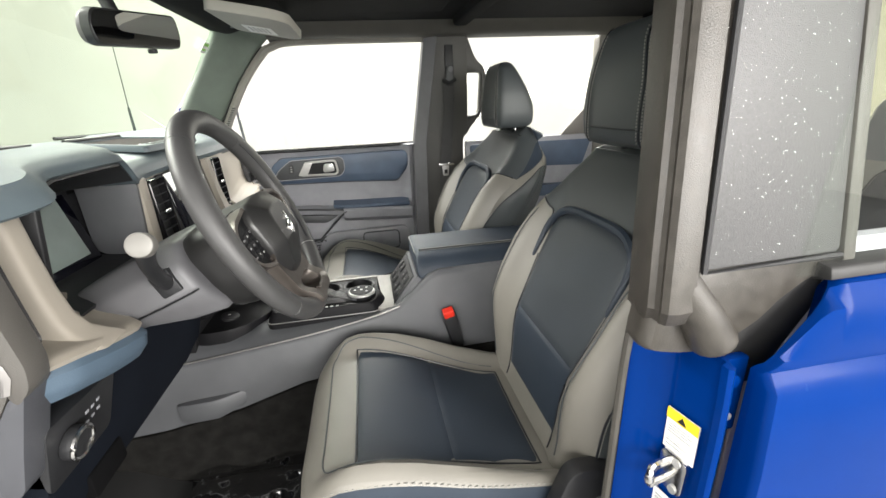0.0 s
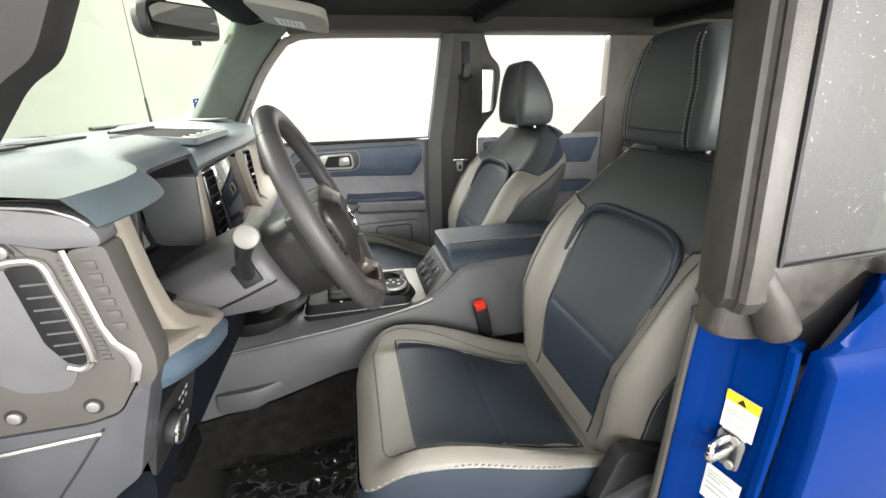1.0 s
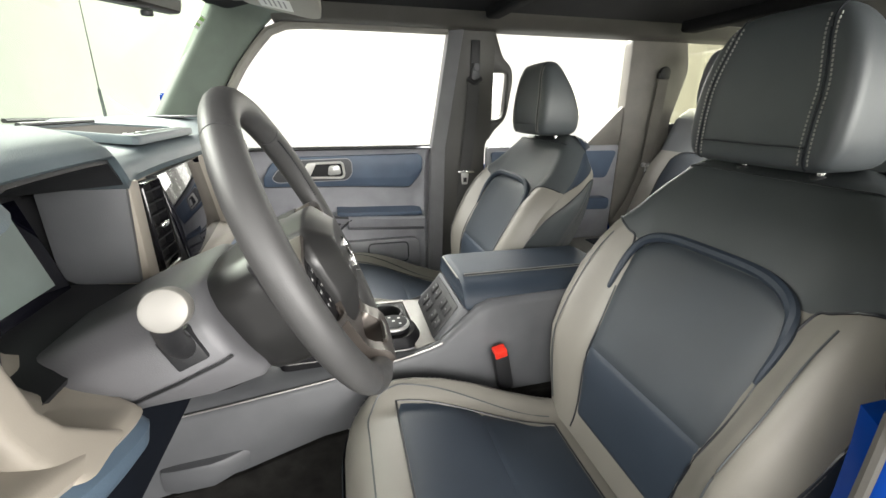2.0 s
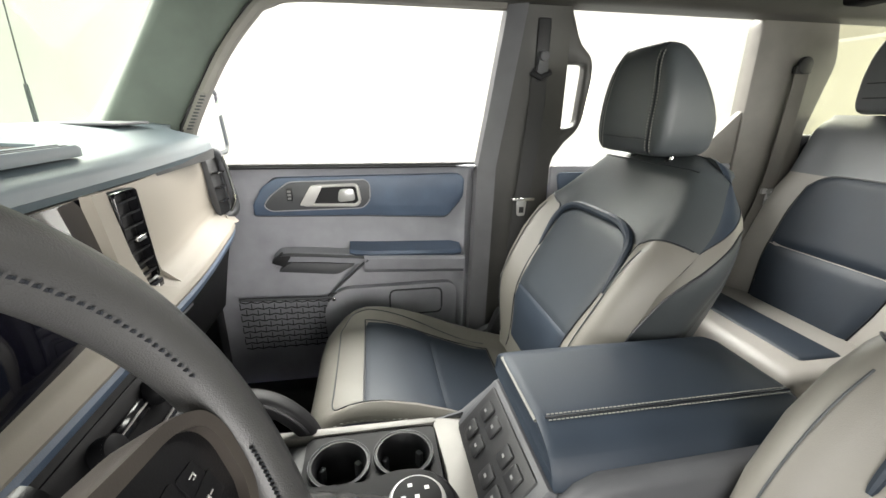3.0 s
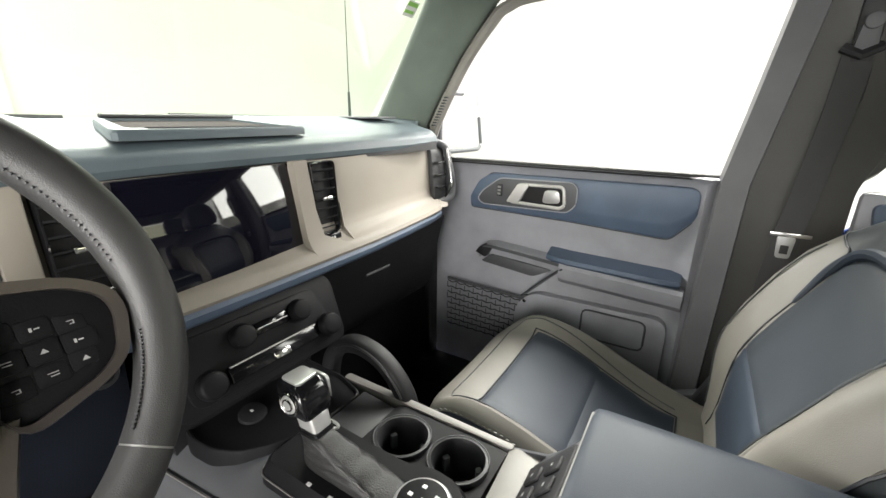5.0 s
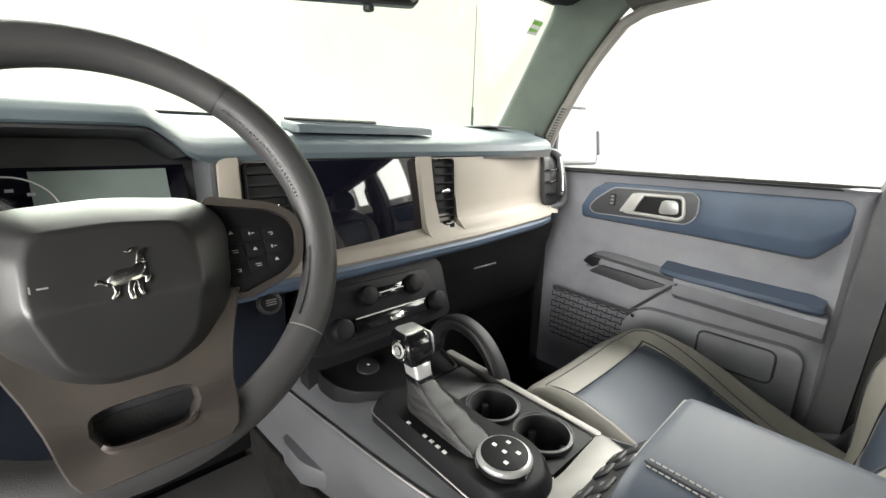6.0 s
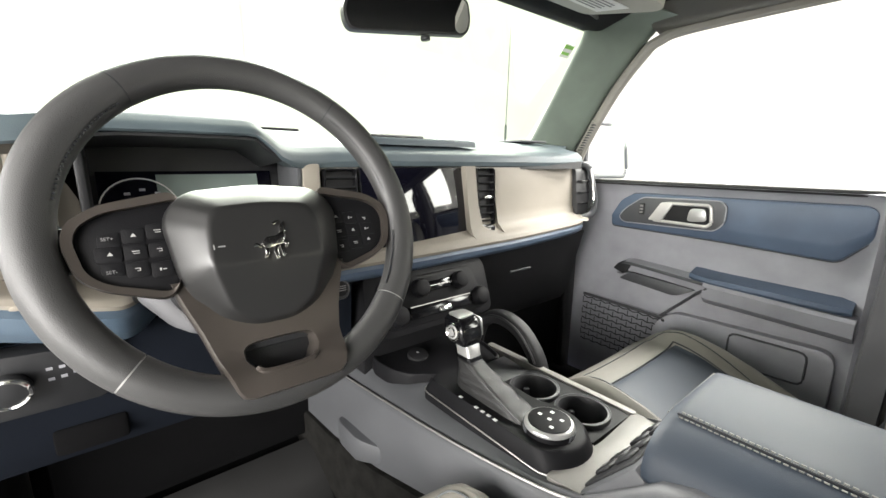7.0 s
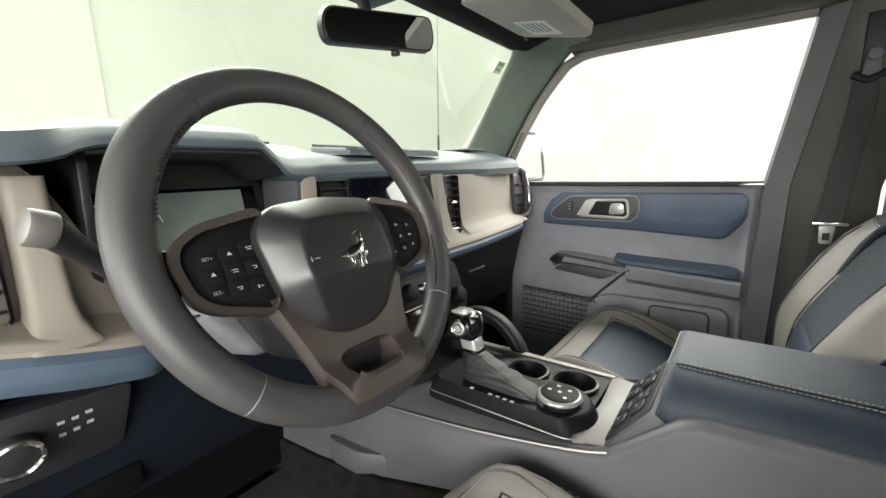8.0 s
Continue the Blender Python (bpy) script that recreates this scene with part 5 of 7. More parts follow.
part("beige_frame", loft([[(x - 0.05, -0.70, z), (x, -0.697, z), (x + 0.002, -0.655, z), (x - 0.008, -0.635, z), (x - 0.05, -0.60, z)] for x, z in ((-0.004, 1.350), (0.002, 1.27), (0.010, 1.21), (0.020, 1.195))]), BEIGE, dash)
VM8 = Matrix.Translation((0.004, 0, 1.262)) @ Matrix.Rotation(radians(-6), 4, "Y")
vent(-0.690, -0.642, 1.202, 1.316, 0, M=VM8, knob=True, n=5)
hzb = thing("dimmer_button", "small black button with white marks under the vent", "button")
part("cap", rbox(-0.01, 0.020, -0.688, -0.646, 1.187, 1.201, 0.003), BLACK, hzb)
part("marking", rbox(0.0202, 0.0208, -0.662, -0.653, 1.191, 1.197, 0), WHITE, hzb, smooth=False)

# outboard end of the dash: caps, ribbed frame, vent opening, silver line and raised bars
endc = thing("dash_end_panel", "lilac-grey dash end panel with a ribbed brown-grey vent frame", "trim panel")
def end_plate(name, poly, y0, y1, mat, label="", r=0.003, rad=0.008):
    return part(name, prism(rounded(poly, rad, 4), "y", y0, y1, r), mat, endc, label)


end_plate("lettered_strip", [(0.014, 1.342), (0.046, 1.345), (0.053, 1.28), (0.060, 1.222), (0.056, 1.198), (0.040, 1.180), (0.034, 1.192), (0.042, 1.220), (0.026, 1.242), (0.018, 1.29)], -0.731, -0.700, ENDBROWN, "brown-grey strip with raised bars")
for i in range(6):
    t = (i + 0.5) / 6
    z, x = 1.333 - 0.080 * t, 0.0285 + 0.010 * t
    part("raised_bar", rbox(x - 0.006, x + 0.006, -0.7325, -0.7300, z - 0.0045, z + 0.0045, 0.0008), ENDBROWN, endc)
part("silver_strip", loft([[(x - w, -0.7318, z), (x, -0.7335, z + 0.001), (x + w, -0.7318, z + 0.001), (x, -0.726, z)] for x, z, w in ((0.0115, 1.342, 0.003), (0.0165, 1.30, 0.0035), (0.021, 1.262, 0.0035), (0.026, 1.243, 0.0045), (0.038, 1.227, 0.0055), (0.0405, 1.212, 0.005), (0.034, 1.194, 0.0045))]), DULL, endc, "pale silver strip")
end_plate("frame", [(-0.30, 1.368), (-0.032, 1.353), (0.002, 1.343), (0.012, 1.335), (0.024, 1.245), (0.040, 1.215), (0.033, 1.192), (0.010, 1.158), (-0.02, 1.150), (-0.30, 1.150)], -0.7285, -0.700, ENDBROWN, "ribbed brown-grey frame")
for i in range(22):
    z = 1.332 - 0.0052 * i
    x = 0.0075 + 0.009 * i / 22
    part("rib", rbox(x - 0.0040, x + 0.0040, -0.7297, -0.728, z - 0.0013, z + 0.0013, 0), ENDBROWN, endc, smooth=False)
for i in range(9):
    x = -0.090 + 0.0085 * i
    part("rib", moved(rbox(-0.0012, 0.0012, -0.7297, -0.728, -0.011, 0.011, 0), Matrix.Translation((x, 0, 1.347 + 0.0025 * (4 - i) * 0.3)) @ Matrix.Rotation(radians(-35), 4, "Y")), ENDBROWN, endc, smooth=False)
end_plate("pad_plate", [(-0.30, 1.340), (-0.045, 1.331), (-0.022, 1.322), (-0.012, 1.25), (-0.008, 1.222), (-0.024, 1.194), (-0.066, 1.196), (-0.085, 1.215), (-0.30, 1.205)], -0.7300, -0.7200, SHROUD, "lilac-grey inner plate", 0.002, 0.012)
end_plate("vent_dark", [(-0.038, 1.330), (-0.008, 1.331), (0.001, 1.26), (0.002, 1.230), (-0.006, 1.221), (-0.018, 1.226), (-0.030, 1.25)], -0.7310, -0.7250, MATT, "", 0.0005, 0.004)
for i in range(7):
    t = (i + 0.7) / 7.4
    z, x = 1.322 - 0.096 * t, -0.012 + 0.010 * t
    part("slat", rbox(x - 0.018, x + 0.006, -0.7330, -0.7305, z - 0.0010, z + 0.0010, 0), CHAR, endc, smooth=False)
part("vent_ring", tube([(x, -0.7308, z) for x, z in spline2([(-0.040, 1.3345), (-0.010, 1.3335), (-0.003, 1.305), (0.003, 1.26), (0.004, 1.228), (-0.006, 1.218), (-0.018, 1.222)])], 0.0042, 8), DULL, endc, "pale silver vent ring")
for x, z in ((-0.035, 1.3455), (-0.012, 1.170), (-0.082, 1.170)):
    part("bolt", disc((x, -0.728, z), (0, -1, 0), 0.0065, 0.004, 16, 0.0015), DULL, endc, "dull steel bolt")
    part("bolt_recess", disc((x, -0.7270, z), (0, -1, 0), 0.0095, 0.002, 16), BLACK, endc)
end_plate("upper_cap", [(-0.30, 1.405), (-0.022, 1.384), (0.026, 1.374), (0.044, 1.360), (0.046, 1.344), (0.002, 1.345), (-0.032, 1.355), (-0.30, 1.370)], -0.7320, -0.700, SHROUD, "lilac-grey upper cap", 0.005, 0.010)
part("cap_edge", tube(spline([(-0.25, -0.7305, 1.402), (-0.022, -0.7318, 1.3855), (0.024, -0.7318, 1.3755), (0.040, -0.7310, 1.3635)], 5), 0.0012, 5), SILVER, endc)
end_plate("lower_cap", [(-0.30, 1.148), (-0.02, 1.148), (0.011, 1.156), (0.034, 1.190), (0.050, 1.196), (0.044, 1.180), (0.022, 1.115), (0.008, 1.068), (-0.022, 1.046), (-0.10, 0.97), (-0.30, 0.90)], -0.7300, -0.690, LOWCAP, "lilac-grey lower end cap", 0.005, 0.010)
part("lower_edge", tube([(-0.2, -0.7315, 1.122), (-0.012, -0.7315, 1.136)], 0.0028, 6), DULL, endc, "pale edge line")
part("lower_joint", tube([(-0.010, -0.7305, 1.141), (-0.046, -0.7305, 1.094), (-0.09, -0.7305, 1.04)], 0.0012, 5), BLACK, endc)

# light switch panel and knee panels
lp = thing("light_switch_panel", "black switch panel with a chrome-ringed light knob", "switch panel")
PM = Matrix.Translation((0.010, 0, 1.078)) @ Matrix.Rotation(radians(14), 4, "Y")
part("plate", moved(prism(rounded([(-0.70, -0.05), (-0.575, -0.05), (-0.56, 0.035), (-0.70, 0.045)], 0.012), "x", -0.02, 0.004, 0.003), PM), BLACK, lp)
part("knob", moved(disc((0.004, -0.664, 0.0), (1, 0, 0), 0.021, 0.016, 28, 0.003), PM), BLACK, lp)
part("knob_ring", moved(tube([(0.019, -0.664 + 0.0195 * math.cos(a), 0.0195 * math.sin(a)) for a in [2 * math.pi * i / 28 for i in range(28)]], 0.003, 6, True), PM), CHROME, lp, "chrome ring")
part("marks", moved(merge(*[rbox(0.004, 0.0048, y, y + 0.006, z, z + 0.004, 0) for y, z in ((-0.63, 0.012), (-0.63, -0.004), (-0.618, 0.012), (-0.606, 0.014), (-0.606, 0.0), (-0.618, -0.003))]), PM), GREY, lp, smooth=False)
part("knee_panel", loft([[(x, -0.70, z), (x, y, z), (x - 0.05, y, z), (x - 0.05, -0.70, z)] for x, z, y in ((0.0, 1.125, -0.205), (0.0, 1.02, -0.21), (-0.008, 0.975, -0.23), (-0.03, 0.935, -0.26), (-0.09, 0.920, -0.28))]), KNEE, dash, "dark navy knee panel")
part("knee_pocket", rbox(-0.03, 0.000, -0.64, -0.56, 0.955, 0.995, 0.006), CARPET, dash)
part("glove_box", loft([[(x, 0.15, z), (x, 0.66, z), (x - 0.08, 0.66, z), (x - 0.08, 0.15, z)] for x, z in ((-0.055, 1.13), (-0.075, 1.05), (-0.10, 0.92), (-0.16, 0.84))]), MATT, dash, "black glove box lid")
part("glove_box_latch", tube([(-0.078, 0.33, 1.038), (-0.078, 0.42, 1.038)], 0.004, 6), CHAR, dash)
for box_u in ((-0.50, -0.13, 0.15, 0.68), (-0.50, -0.30, -0.70, 0.148)):
    part("under_dash", rbox(*box_u, 0.62, 0.98, 0.02), CARPET, dash)

# heater controls
hv = thing("heater_panel", "charcoal heater panel with four black knobs", "control panel")
HM = Matrix.Translation((0.030, -0.018, 1.066)) @ Matrix.Rotation(radians(-24), 4, "Y")
part("body", moved(prism(rounded([(-0.165, 0.072), (0.135, 0.072), (0.152, 0.05), (0.142, -0.06), (-0.155, -0.06), (-0.178, -0.02)], 0.02), "x", -0.10, 0.0, 0.006), HM), BUTTONBLK, hv)
part("recess", moved(prism(rounded([(-0.145, 0.052), (0.105, 0.052), (0.128, -0.048), (-0.14, -0.048)], 0.02), "x", -0.002, 0.003, 0.002), HM), BUTTONBLK, hv)
for y, z, r in ((-0.047, 0.024, 0.020), (0.060, 0.024, 0.020), (-0.112, -0.022, 0.022), (0.107, -0.022, 0.022)):
    k = part("knob", moved(disc((0.003, y, z), (1, 0, 0), r, 0.020, 24, 0.004, r * 0.88), HM), BUTTONBLK, hv, "black knob")
    part("knob_ring", moved(tube([(0.019, y + r * 0.86 * math.cos(a), z + r * 0.86 * math.sin(a)) for a in [2 * math.pi * i / 22 for i in range(22)]], 0.0008, 5, True), HM), DULL, k)
part("button_bar", moved(rbox(0.002, 0.010, -0.024, 0.036, 0.014, 0.034, 0.003), HM), GLOSS, hv)
part("button_bar", moved(rbox(0.002, 0.010, -0.085, 0.080, -0.036, -0.010, 0.003), HM), GLOSS, hv)
part("silver_line", moved(rbox(0.009, 0.012, -0.022, 0.034, 0.0232, 0.0250, 0), HM), DULL, hv, smooth=False)
part("silver_line", moved(rbox(0.009, 0.012, -0.082, 0.078, -0.0120, -0.0100, 0), HM), DULL, hv, smooth=False)
part("silver_key", moved(rbox(0.008, 0.014, -0.012, 0.018, -0.034, -0.022, 0.002), HM), CHROME, hv)

# ---- steering column and wheel ----
WC, WT = Vector((0.227, -0.423, 1.283)), radians(24)
WM = Matrix.Translation(WC) @ Matrix(((math.cos(WT), 0, -math.sin(WT), 0), (0, 1, 0, 0), (math.sin(WT), 0, math.cos(WT), 0), (0, 0, 0, 1)))
# in the wheel's own frame: x towards the driver, y to the passenger, z up the rim

col = thing("steering_column", "charcoal steering column shroud with a stalk", "steering column")
def shroud_ring(x, hw, low, zt, zs, zb):
    """A ring across the column: half width at the seam and at the bottom, heights of top, seam and bottom."""
    return [(x, y, z) for y, z in rounded([(-low, zb), (-hw, zs), (-hw * 0.97, zt - 0.030), (-hw * 0.62, zt), (hw * 0.62, zt), (hw * 0.97, zt - 0.030), (hw, zs), (low, zb)], 0.012, 3)]


part("shroud", moved(loft([shroud_ring(-0.29, 0.092, 0.060, 0.036, -0.030, -0.050), shroud_ring(-0.215, 0.108, 0.080, 0.040, -0.034, -0.060), shroud_ring(-0.160, 0.111, 0.074, 0.040, -0.036, -0.084), shroud_ring(-0.112, 0.110, 0.064, 0.038, -0.037, -0.097), shroud_ring(-0.104, 0.106, 0.060, 0.034, -0.037, -0.094), shroud_ring(-0.100, 0.098, 0.054, 0.026, -0.037, -0.086)]), WM), SHROUD, col, "lilac-grey plastic shroud", angle=75)
for sg in (1, -1):
    part("shroud_seam", moved(tube([(-0.215, sg * 0.1085, -0.034), (-0.160, sg * 0.1115, -0.036), (-0.112, sg * 0.1105, -0.037), (-0.103, sg * 0.106, -0.037)], 0.0016, 5), WM), BLACK, col)
stk = part("stalk", tube(spline([(0.107, -0.525, 1.220), (0.114, -0.560, 1.243), (0.126, -0.598, 1.278), (0.1425, -0.626, 1.308)], 4), [0.012, 0.0115, 0.011, 0.0105, 0.010, 0.010, 0.010, 0.010, 0.0105, 0.011, 0.012, 0.013, 0.0135], 14), BLACK, col, "black indicator stalk")
part("stalk_tip", disc((0.142, -0.622, 1.307), (0.14, -0.92, 0.30), 0.0152, 0.021, 28, 0.0035), DECK, stk, "grey round stalk tip")
part("stalk_socket", moved(rbox(-0.150, -0.118, -0.1135, -0.100, -0.026, 0.012, 0.003), WM), BLACK, col)
part("stalk", tube([(0.135, -0.34, 1.245), (0.150, -0.28, 1.260)], [0.013, 0.010], 10), BLACK, col)

wheel = thing("steering_wheel", "black leather steering wheel with bronze spokes and chrome emblem", "steering wheel")
R = 0.1745


def rim_arc(a0, a1, n, r=0.0178, dr=0.0):
    pts = [((dr, R * math.sin(a), R * math.cos(a))) for a in [a0 + (a1 - a0) * i / n for i in range(n + 1)]]
    rings = []
    for i, p in enumerate(pts):
        a = a0 + (a1 - a0) * i / n
        out = Vector((0, math.sin(a), math.cos(a)))
        grip = 1 + 0.06 * math.exp(-((abs((a + math.pi) % (2 * math.pi) - math.pi) - 1.05) / 0.35) ** 2)
        rings.append([Vector(p) + r * grip * (math.cos(t) * out * 1.02 + math.sin(t) * Vector((1, 0, 0)) * 0.92) for t in [2 * math.pi * k / 16 for k in range(16)]])
    return loft(rings)


SEAMS = [math.atan2(0.104, 0.131), math.atan2(0.138, -0.110), math.atan2(-0.130, -0.130), math.atan2(-0.107, 0.149)]
arcs = [(SEAMS[3], SEAMS[0]), (SEAMS[0], SEAMS[1]), (SEAMS[1], SEAMS[2] + 2 * math.pi), (SEAMS[2], SEAMS[3])]
for a0, a1 in arcs:
    part("rim", moved(rim_arc(a0 + 0.004, a1 - 0.004, 36), WM), WHEELHIDE, wheel, "black leather rim section")
for a in SEAMS:
    part("rim_seam", moved(rim_arc(a - 0.006, a + 0.006, 2, 0.0172), WM), SILVER if a in SEAMS[1:3] else PIPING, wheel)
for a0, a1 in ((SEAMS[0] + 0.05, SEAMS[0] + 0.75), (SEAMS[3] - 0.75, SEAMS[3] - 0.05), (SEAMS[1] - 0.5, SEAMS[1] - 0.05)):
    st_bm = bmesh.new()
    for i in range(26):
        a = a0 + (a1 - a0) * i / 26
        o = Vector((0.010, (R - 0.0155) * math.sin(a), (R - 0.0155) * math.cos(a)))
        bmesh.ops.create_cube(st_bm, size=1, matrix=Matrix.Translation(o) @ Matrix.Rotation(-a, 4, "X") @ Matrix.Rotation(0.6, 4, "Y") @ Matrix.Diagonal((0.0048, 0.0013, 0.0014, 1)))
    tagged(part("rim_stitching", moved(st_bm, WM), PIPING, wheel, smooth=False), kind="stuff")


def lettering(word, size):
    """A word in the built-in font, flat in x and y, centred."""
    cu = bpy.data.curves.new("lettering", "FONT")
    cu.body, cu.size, cu.align_x, cu.align_y, cu.extrude = word, size, "CENTER", "CENTER", 0.0003
    ob = bpy.data.objects.new("lettering", cu)
    me = bpy.data.meshes.new_from_object(ob)
    bm = bmesh.new()
    bm.from_mesh(me)
    bpy.data.objects.remove(ob)
    bpy.data.meshes.remove(me)
    bpy.data.curves.remove(cu)
    return bm


def plate(poly, x0, x1, r=0.003, rad=0.01):
    return moved(prism(rounded(poly, rad, 4), "x", x0, x1, r), WM)


HUB = [(-0.086, 0.010), (-0.066, 0.034), (0.0, 0.040), (0.066, 0.034), (0.086, 0.010), (0.078, -0.052), (0.056, -0.104), (0.026, -0.122), (-0.026, -0.122), (-0.056, -0.104), (-0.078, -0.052)]
HUBIN = [(-0.052, -0.006), (-0.044, 0.009), (0.0, 0.012), (0.044, 0.009), (0.052, -0.006), (0.054, -0.044), (0.041, -0.088), (0.018, -0.104), (-0.018, -0.104), (-0.041, -0.088), (-0.054, -0.044)]
HA, HB = rounded(HUB, 0.016, 4), rounded(HUBIN, 0.010, 4)
sink = lambda z: 0.42 * max(0.0, -0.047 - z)
mixr = lambda k: [((1 - k) * a[0] + k * b[0], (1 - k) * a[1] + k * b[1]) for a, b in zip(HA, HB)]
hub_rings = [[(x - sink(z), y, z) for y, z in mixr(k)] for x, k in ((-0.03, 0.04), (0.004, 0.0), (0.009, 0.02), (0.0125, 0.08), (0.029, 0.93), (0.0308, 1.0), (0.0310, 1.15))]
for k in (0.7, 0.4, 0.1):
    hub_rings.append([(0.031 - sink((z + 0.047) * k - 0.047), y * k, (z + 0.047) * k - 0.047) for y, z in HB])
part("hub_pad", moved(loft(hub_rings), WM), WHEELPAD, wheel, "black moulded centre pad", angle=42)
HC = rounded(HUB, 0.016, 4)
part("rear_cover", moved(loft([[(x, y * k, (z + 0.03) * k - 0.03) for y, z in HC] for x, k in ((-0.108, 0.88), (-0.102, 0.94), (-0.080, 1.0), (-0.045, 1.02), (-0.014, 0.98))]), WM), WHEELPAD, wheel, "black plastic rear cover", angle=70)
part("hub_back", plate([(-0.09, 0.035), (0.09, 0.035), (0.085, -0.06), (0.04, -0.13), (-0.04, -0.13), (-0.085, -0.06)], -0.05, -0.012), BLACK, wheel)
for sgn in (-1, 1):
    pod = [(sgn * 0.068, 0.037), (sgn * 0.132, 0.0245), (sgn * 0.153, 0.010), (sgn * 0.157, -0.008), (sgn * 0.149, -0.040), (sgn * 0.132, -0.053), (sgn * 0.084, -0.069), (sgn * 0.064, -0.02)]
    part("spoke_arm", moved(rbox(-0.016, -0.004, min(sgn * 0.13, sgn * 0.172), max(sgn * 0.13, sgn * 0.172), -0.030, 0.010, 0.004), WM), BLACK, wheel)
    inn = [(sgn * a, b) for a, b in ((0.066, 0.0285), (0.128, 0.0175), (0.1445, 0.0065), (0.1485, -0.007), (0.1425, -0.035), (0.1295, -0.0465), (0.083, -0.0615), (0.062, -0.02))]
    A, Bn = rounded(pod, 0.014, 4), rounded(inn, 0.010, 4)
    part("spoke_frame", moved(loft([[(-0.016, a * 0.97, b * 0.97) for a, b in A], [(0.004, a, b) for a, b in A], [(0.008, a * 0.985 + sgn * 0.0015, b * 0.985) for a, b in A], [(0.007, a, b) for a, b in Bn], [(-0.006, a, b) for a, b in Bn]], True, False), WM), BRONZE, wheel, "bronze spoke frame")
    pd = part("button_pod", plate(inn, -0.012, 0.001, 0.001), BUTTONBLK, wheel, "gloss black button pod")
    icons = []
    for i in range(3):
        for j in range(3):
            y, z = sgn * (0.0885 + 0.0182 * i), -0.0035 - 0.0158 * j + 0.0025 * (1 - i) * (1 - j)
            hw, hz = 0.0086, 0.0073
            if i == 2:
                quad_b = [(y - sgn * hw, z + hz), (y + sgn * (hw + 0.002 - 0.003 * (j != 1)), z + hz - 0.003 * (j == 0)), (y + sgn * (hw + 0.002 - 0.003 * (j != 1)), z - hz + 0.003 * (j == 2)), (y - sgn * hw, z - hz)]
            else:
                quad_b = [(y - hw, z + hz), (y + hw, z + hz), (y + hw, z - hz), (y - hw, z - hz)]
            part("button", plate(quad_b, -0.001, 0.0017 + 0.0006 * (j == 1), 0.0006, 0.003), BUTTONBLK, pd)
            x = 0.0018 + 0.0006 * (j == 1)
            kind_b = (i * 5 + j * 3 + (sgn > 0)) % 4
            if sgn < 0 and i == 2 and j != 1:
                continue
            if kind_b == 0:
                icons += [rbox(x, x + 0.0005, y - 0.0028, y + 0.0028, z + 0.0006, z + 0.0012, 0), rbox(x, x + 0.0005, y - 0.0018, y + 0.0028, z - 0.0014, z - 0.0008, 0)]
            elif kind_b == 1:
                icons += [moved(prism([(y - 0.0022, z - 0.0012), (y + 0.0022, z - 0.0012), (y, z + 0.0020)], "x", x, x + 0.0005), Matrix.Identity(4))]
            elif kind_b == 2:
                icons += [rbox(x, x + 0.0005, y - 0.0026, y - 0.0012, z - 0.0014, z + 0.0014, 0), rbox(x, x + 0.0005, y - 0.0002, y + 0.0026, z - 0.0004, z + 0.0004, 0)]
            else:
                icons += [rbox(x, x + 0.0005, y - 0.0024, y + 0.0010, z + 0.0008, z + 0.0013, 0), rbox(x, x + 0.0005, y + 0.0010, y + 0.0016, z - 0.0014, z + 0.0013, 0), rbox(x, x + 0.0005, y - 0.0010, y + 0.0010, z - 0.0014, z - 0.0009, 0)]
    part("marking", moved(merge(*icons), WM), PRINTGREY, pd, smooth=False)
    if sgn < 0:
        for word, j in (("SET+", 0), ("SET-", 2)):
            part("lettering", moved(lettering(word, 0.0042), WM @ Matrix.Translation((0.0021, -0.1255, -0.0052 - 0.0150 * j)) @ Matrix(((0, 0, 1, 0), (1, 0, 0, 0), (0, 1, 0, 0), (0, 0, 0, 1)))), GREYPRINT, pd, smooth=False)
# lower spokes: a bronze plate with a rounded hollow
YO = rounded([(-0.104, -0.052), (-0.074, -0.084), (-0.047, -0.175), (0.056, -0.175), (0.074, -0.084), (0.104, -0.052), (0.05, -0.05), (-0.05, -0.05)], 0.010, 4)
YI = [(-0.0005 + 0.034 * math.copysign(abs(math.cos(a)) ** 0.45, math.cos(a)) * (1 - 0.12 * (math.sin(a) < 0)), -0.1385 + 0.0150 * math.copysign(abs(math.sin(a)) ** 0.45, math.sin(a))) for a in [2 * math.pi * i / 40 for i in range(40)]]
YA = around(YO)
rise = lambda z: 0.0190 * smoothstep(-0.126, -0.157, z)
part("lower_spokes", moved(loft([[(-0.016, a, b) for a, b in YA], [(-0.002 + rise(b), a, b) for a, b in YA], [(0.003 + rise(b), a * 0.97, (b + 0.12) * 0.97 - 0.12) for a, b in YA], [(0.002 + rise(b), a * 1.06, (b + 0.1385) * 1.1 - 0.1385) for a, b in YI], [(-0.004 + rise(b), a, b) for a, b in YI], [(-0.022, a, b) for a, b in YI]], True, False), WM), BRONZE, wheel, "bronze lower spoke plate")
part("spoke_hollow", moved(rbox(-0.024, -0.018, -0.044, 0.044, -0.172, -0.112, 0.001), WM), BLACK, wheel)
part("hollow_lip", moved(tube([(0.001 + rise(b), a * 0.98, (b + 0.1385) * 0.98 - 0.1385) for a, b in YI[22:39]], 0.003, 6), WM), BRONZE, wheel)
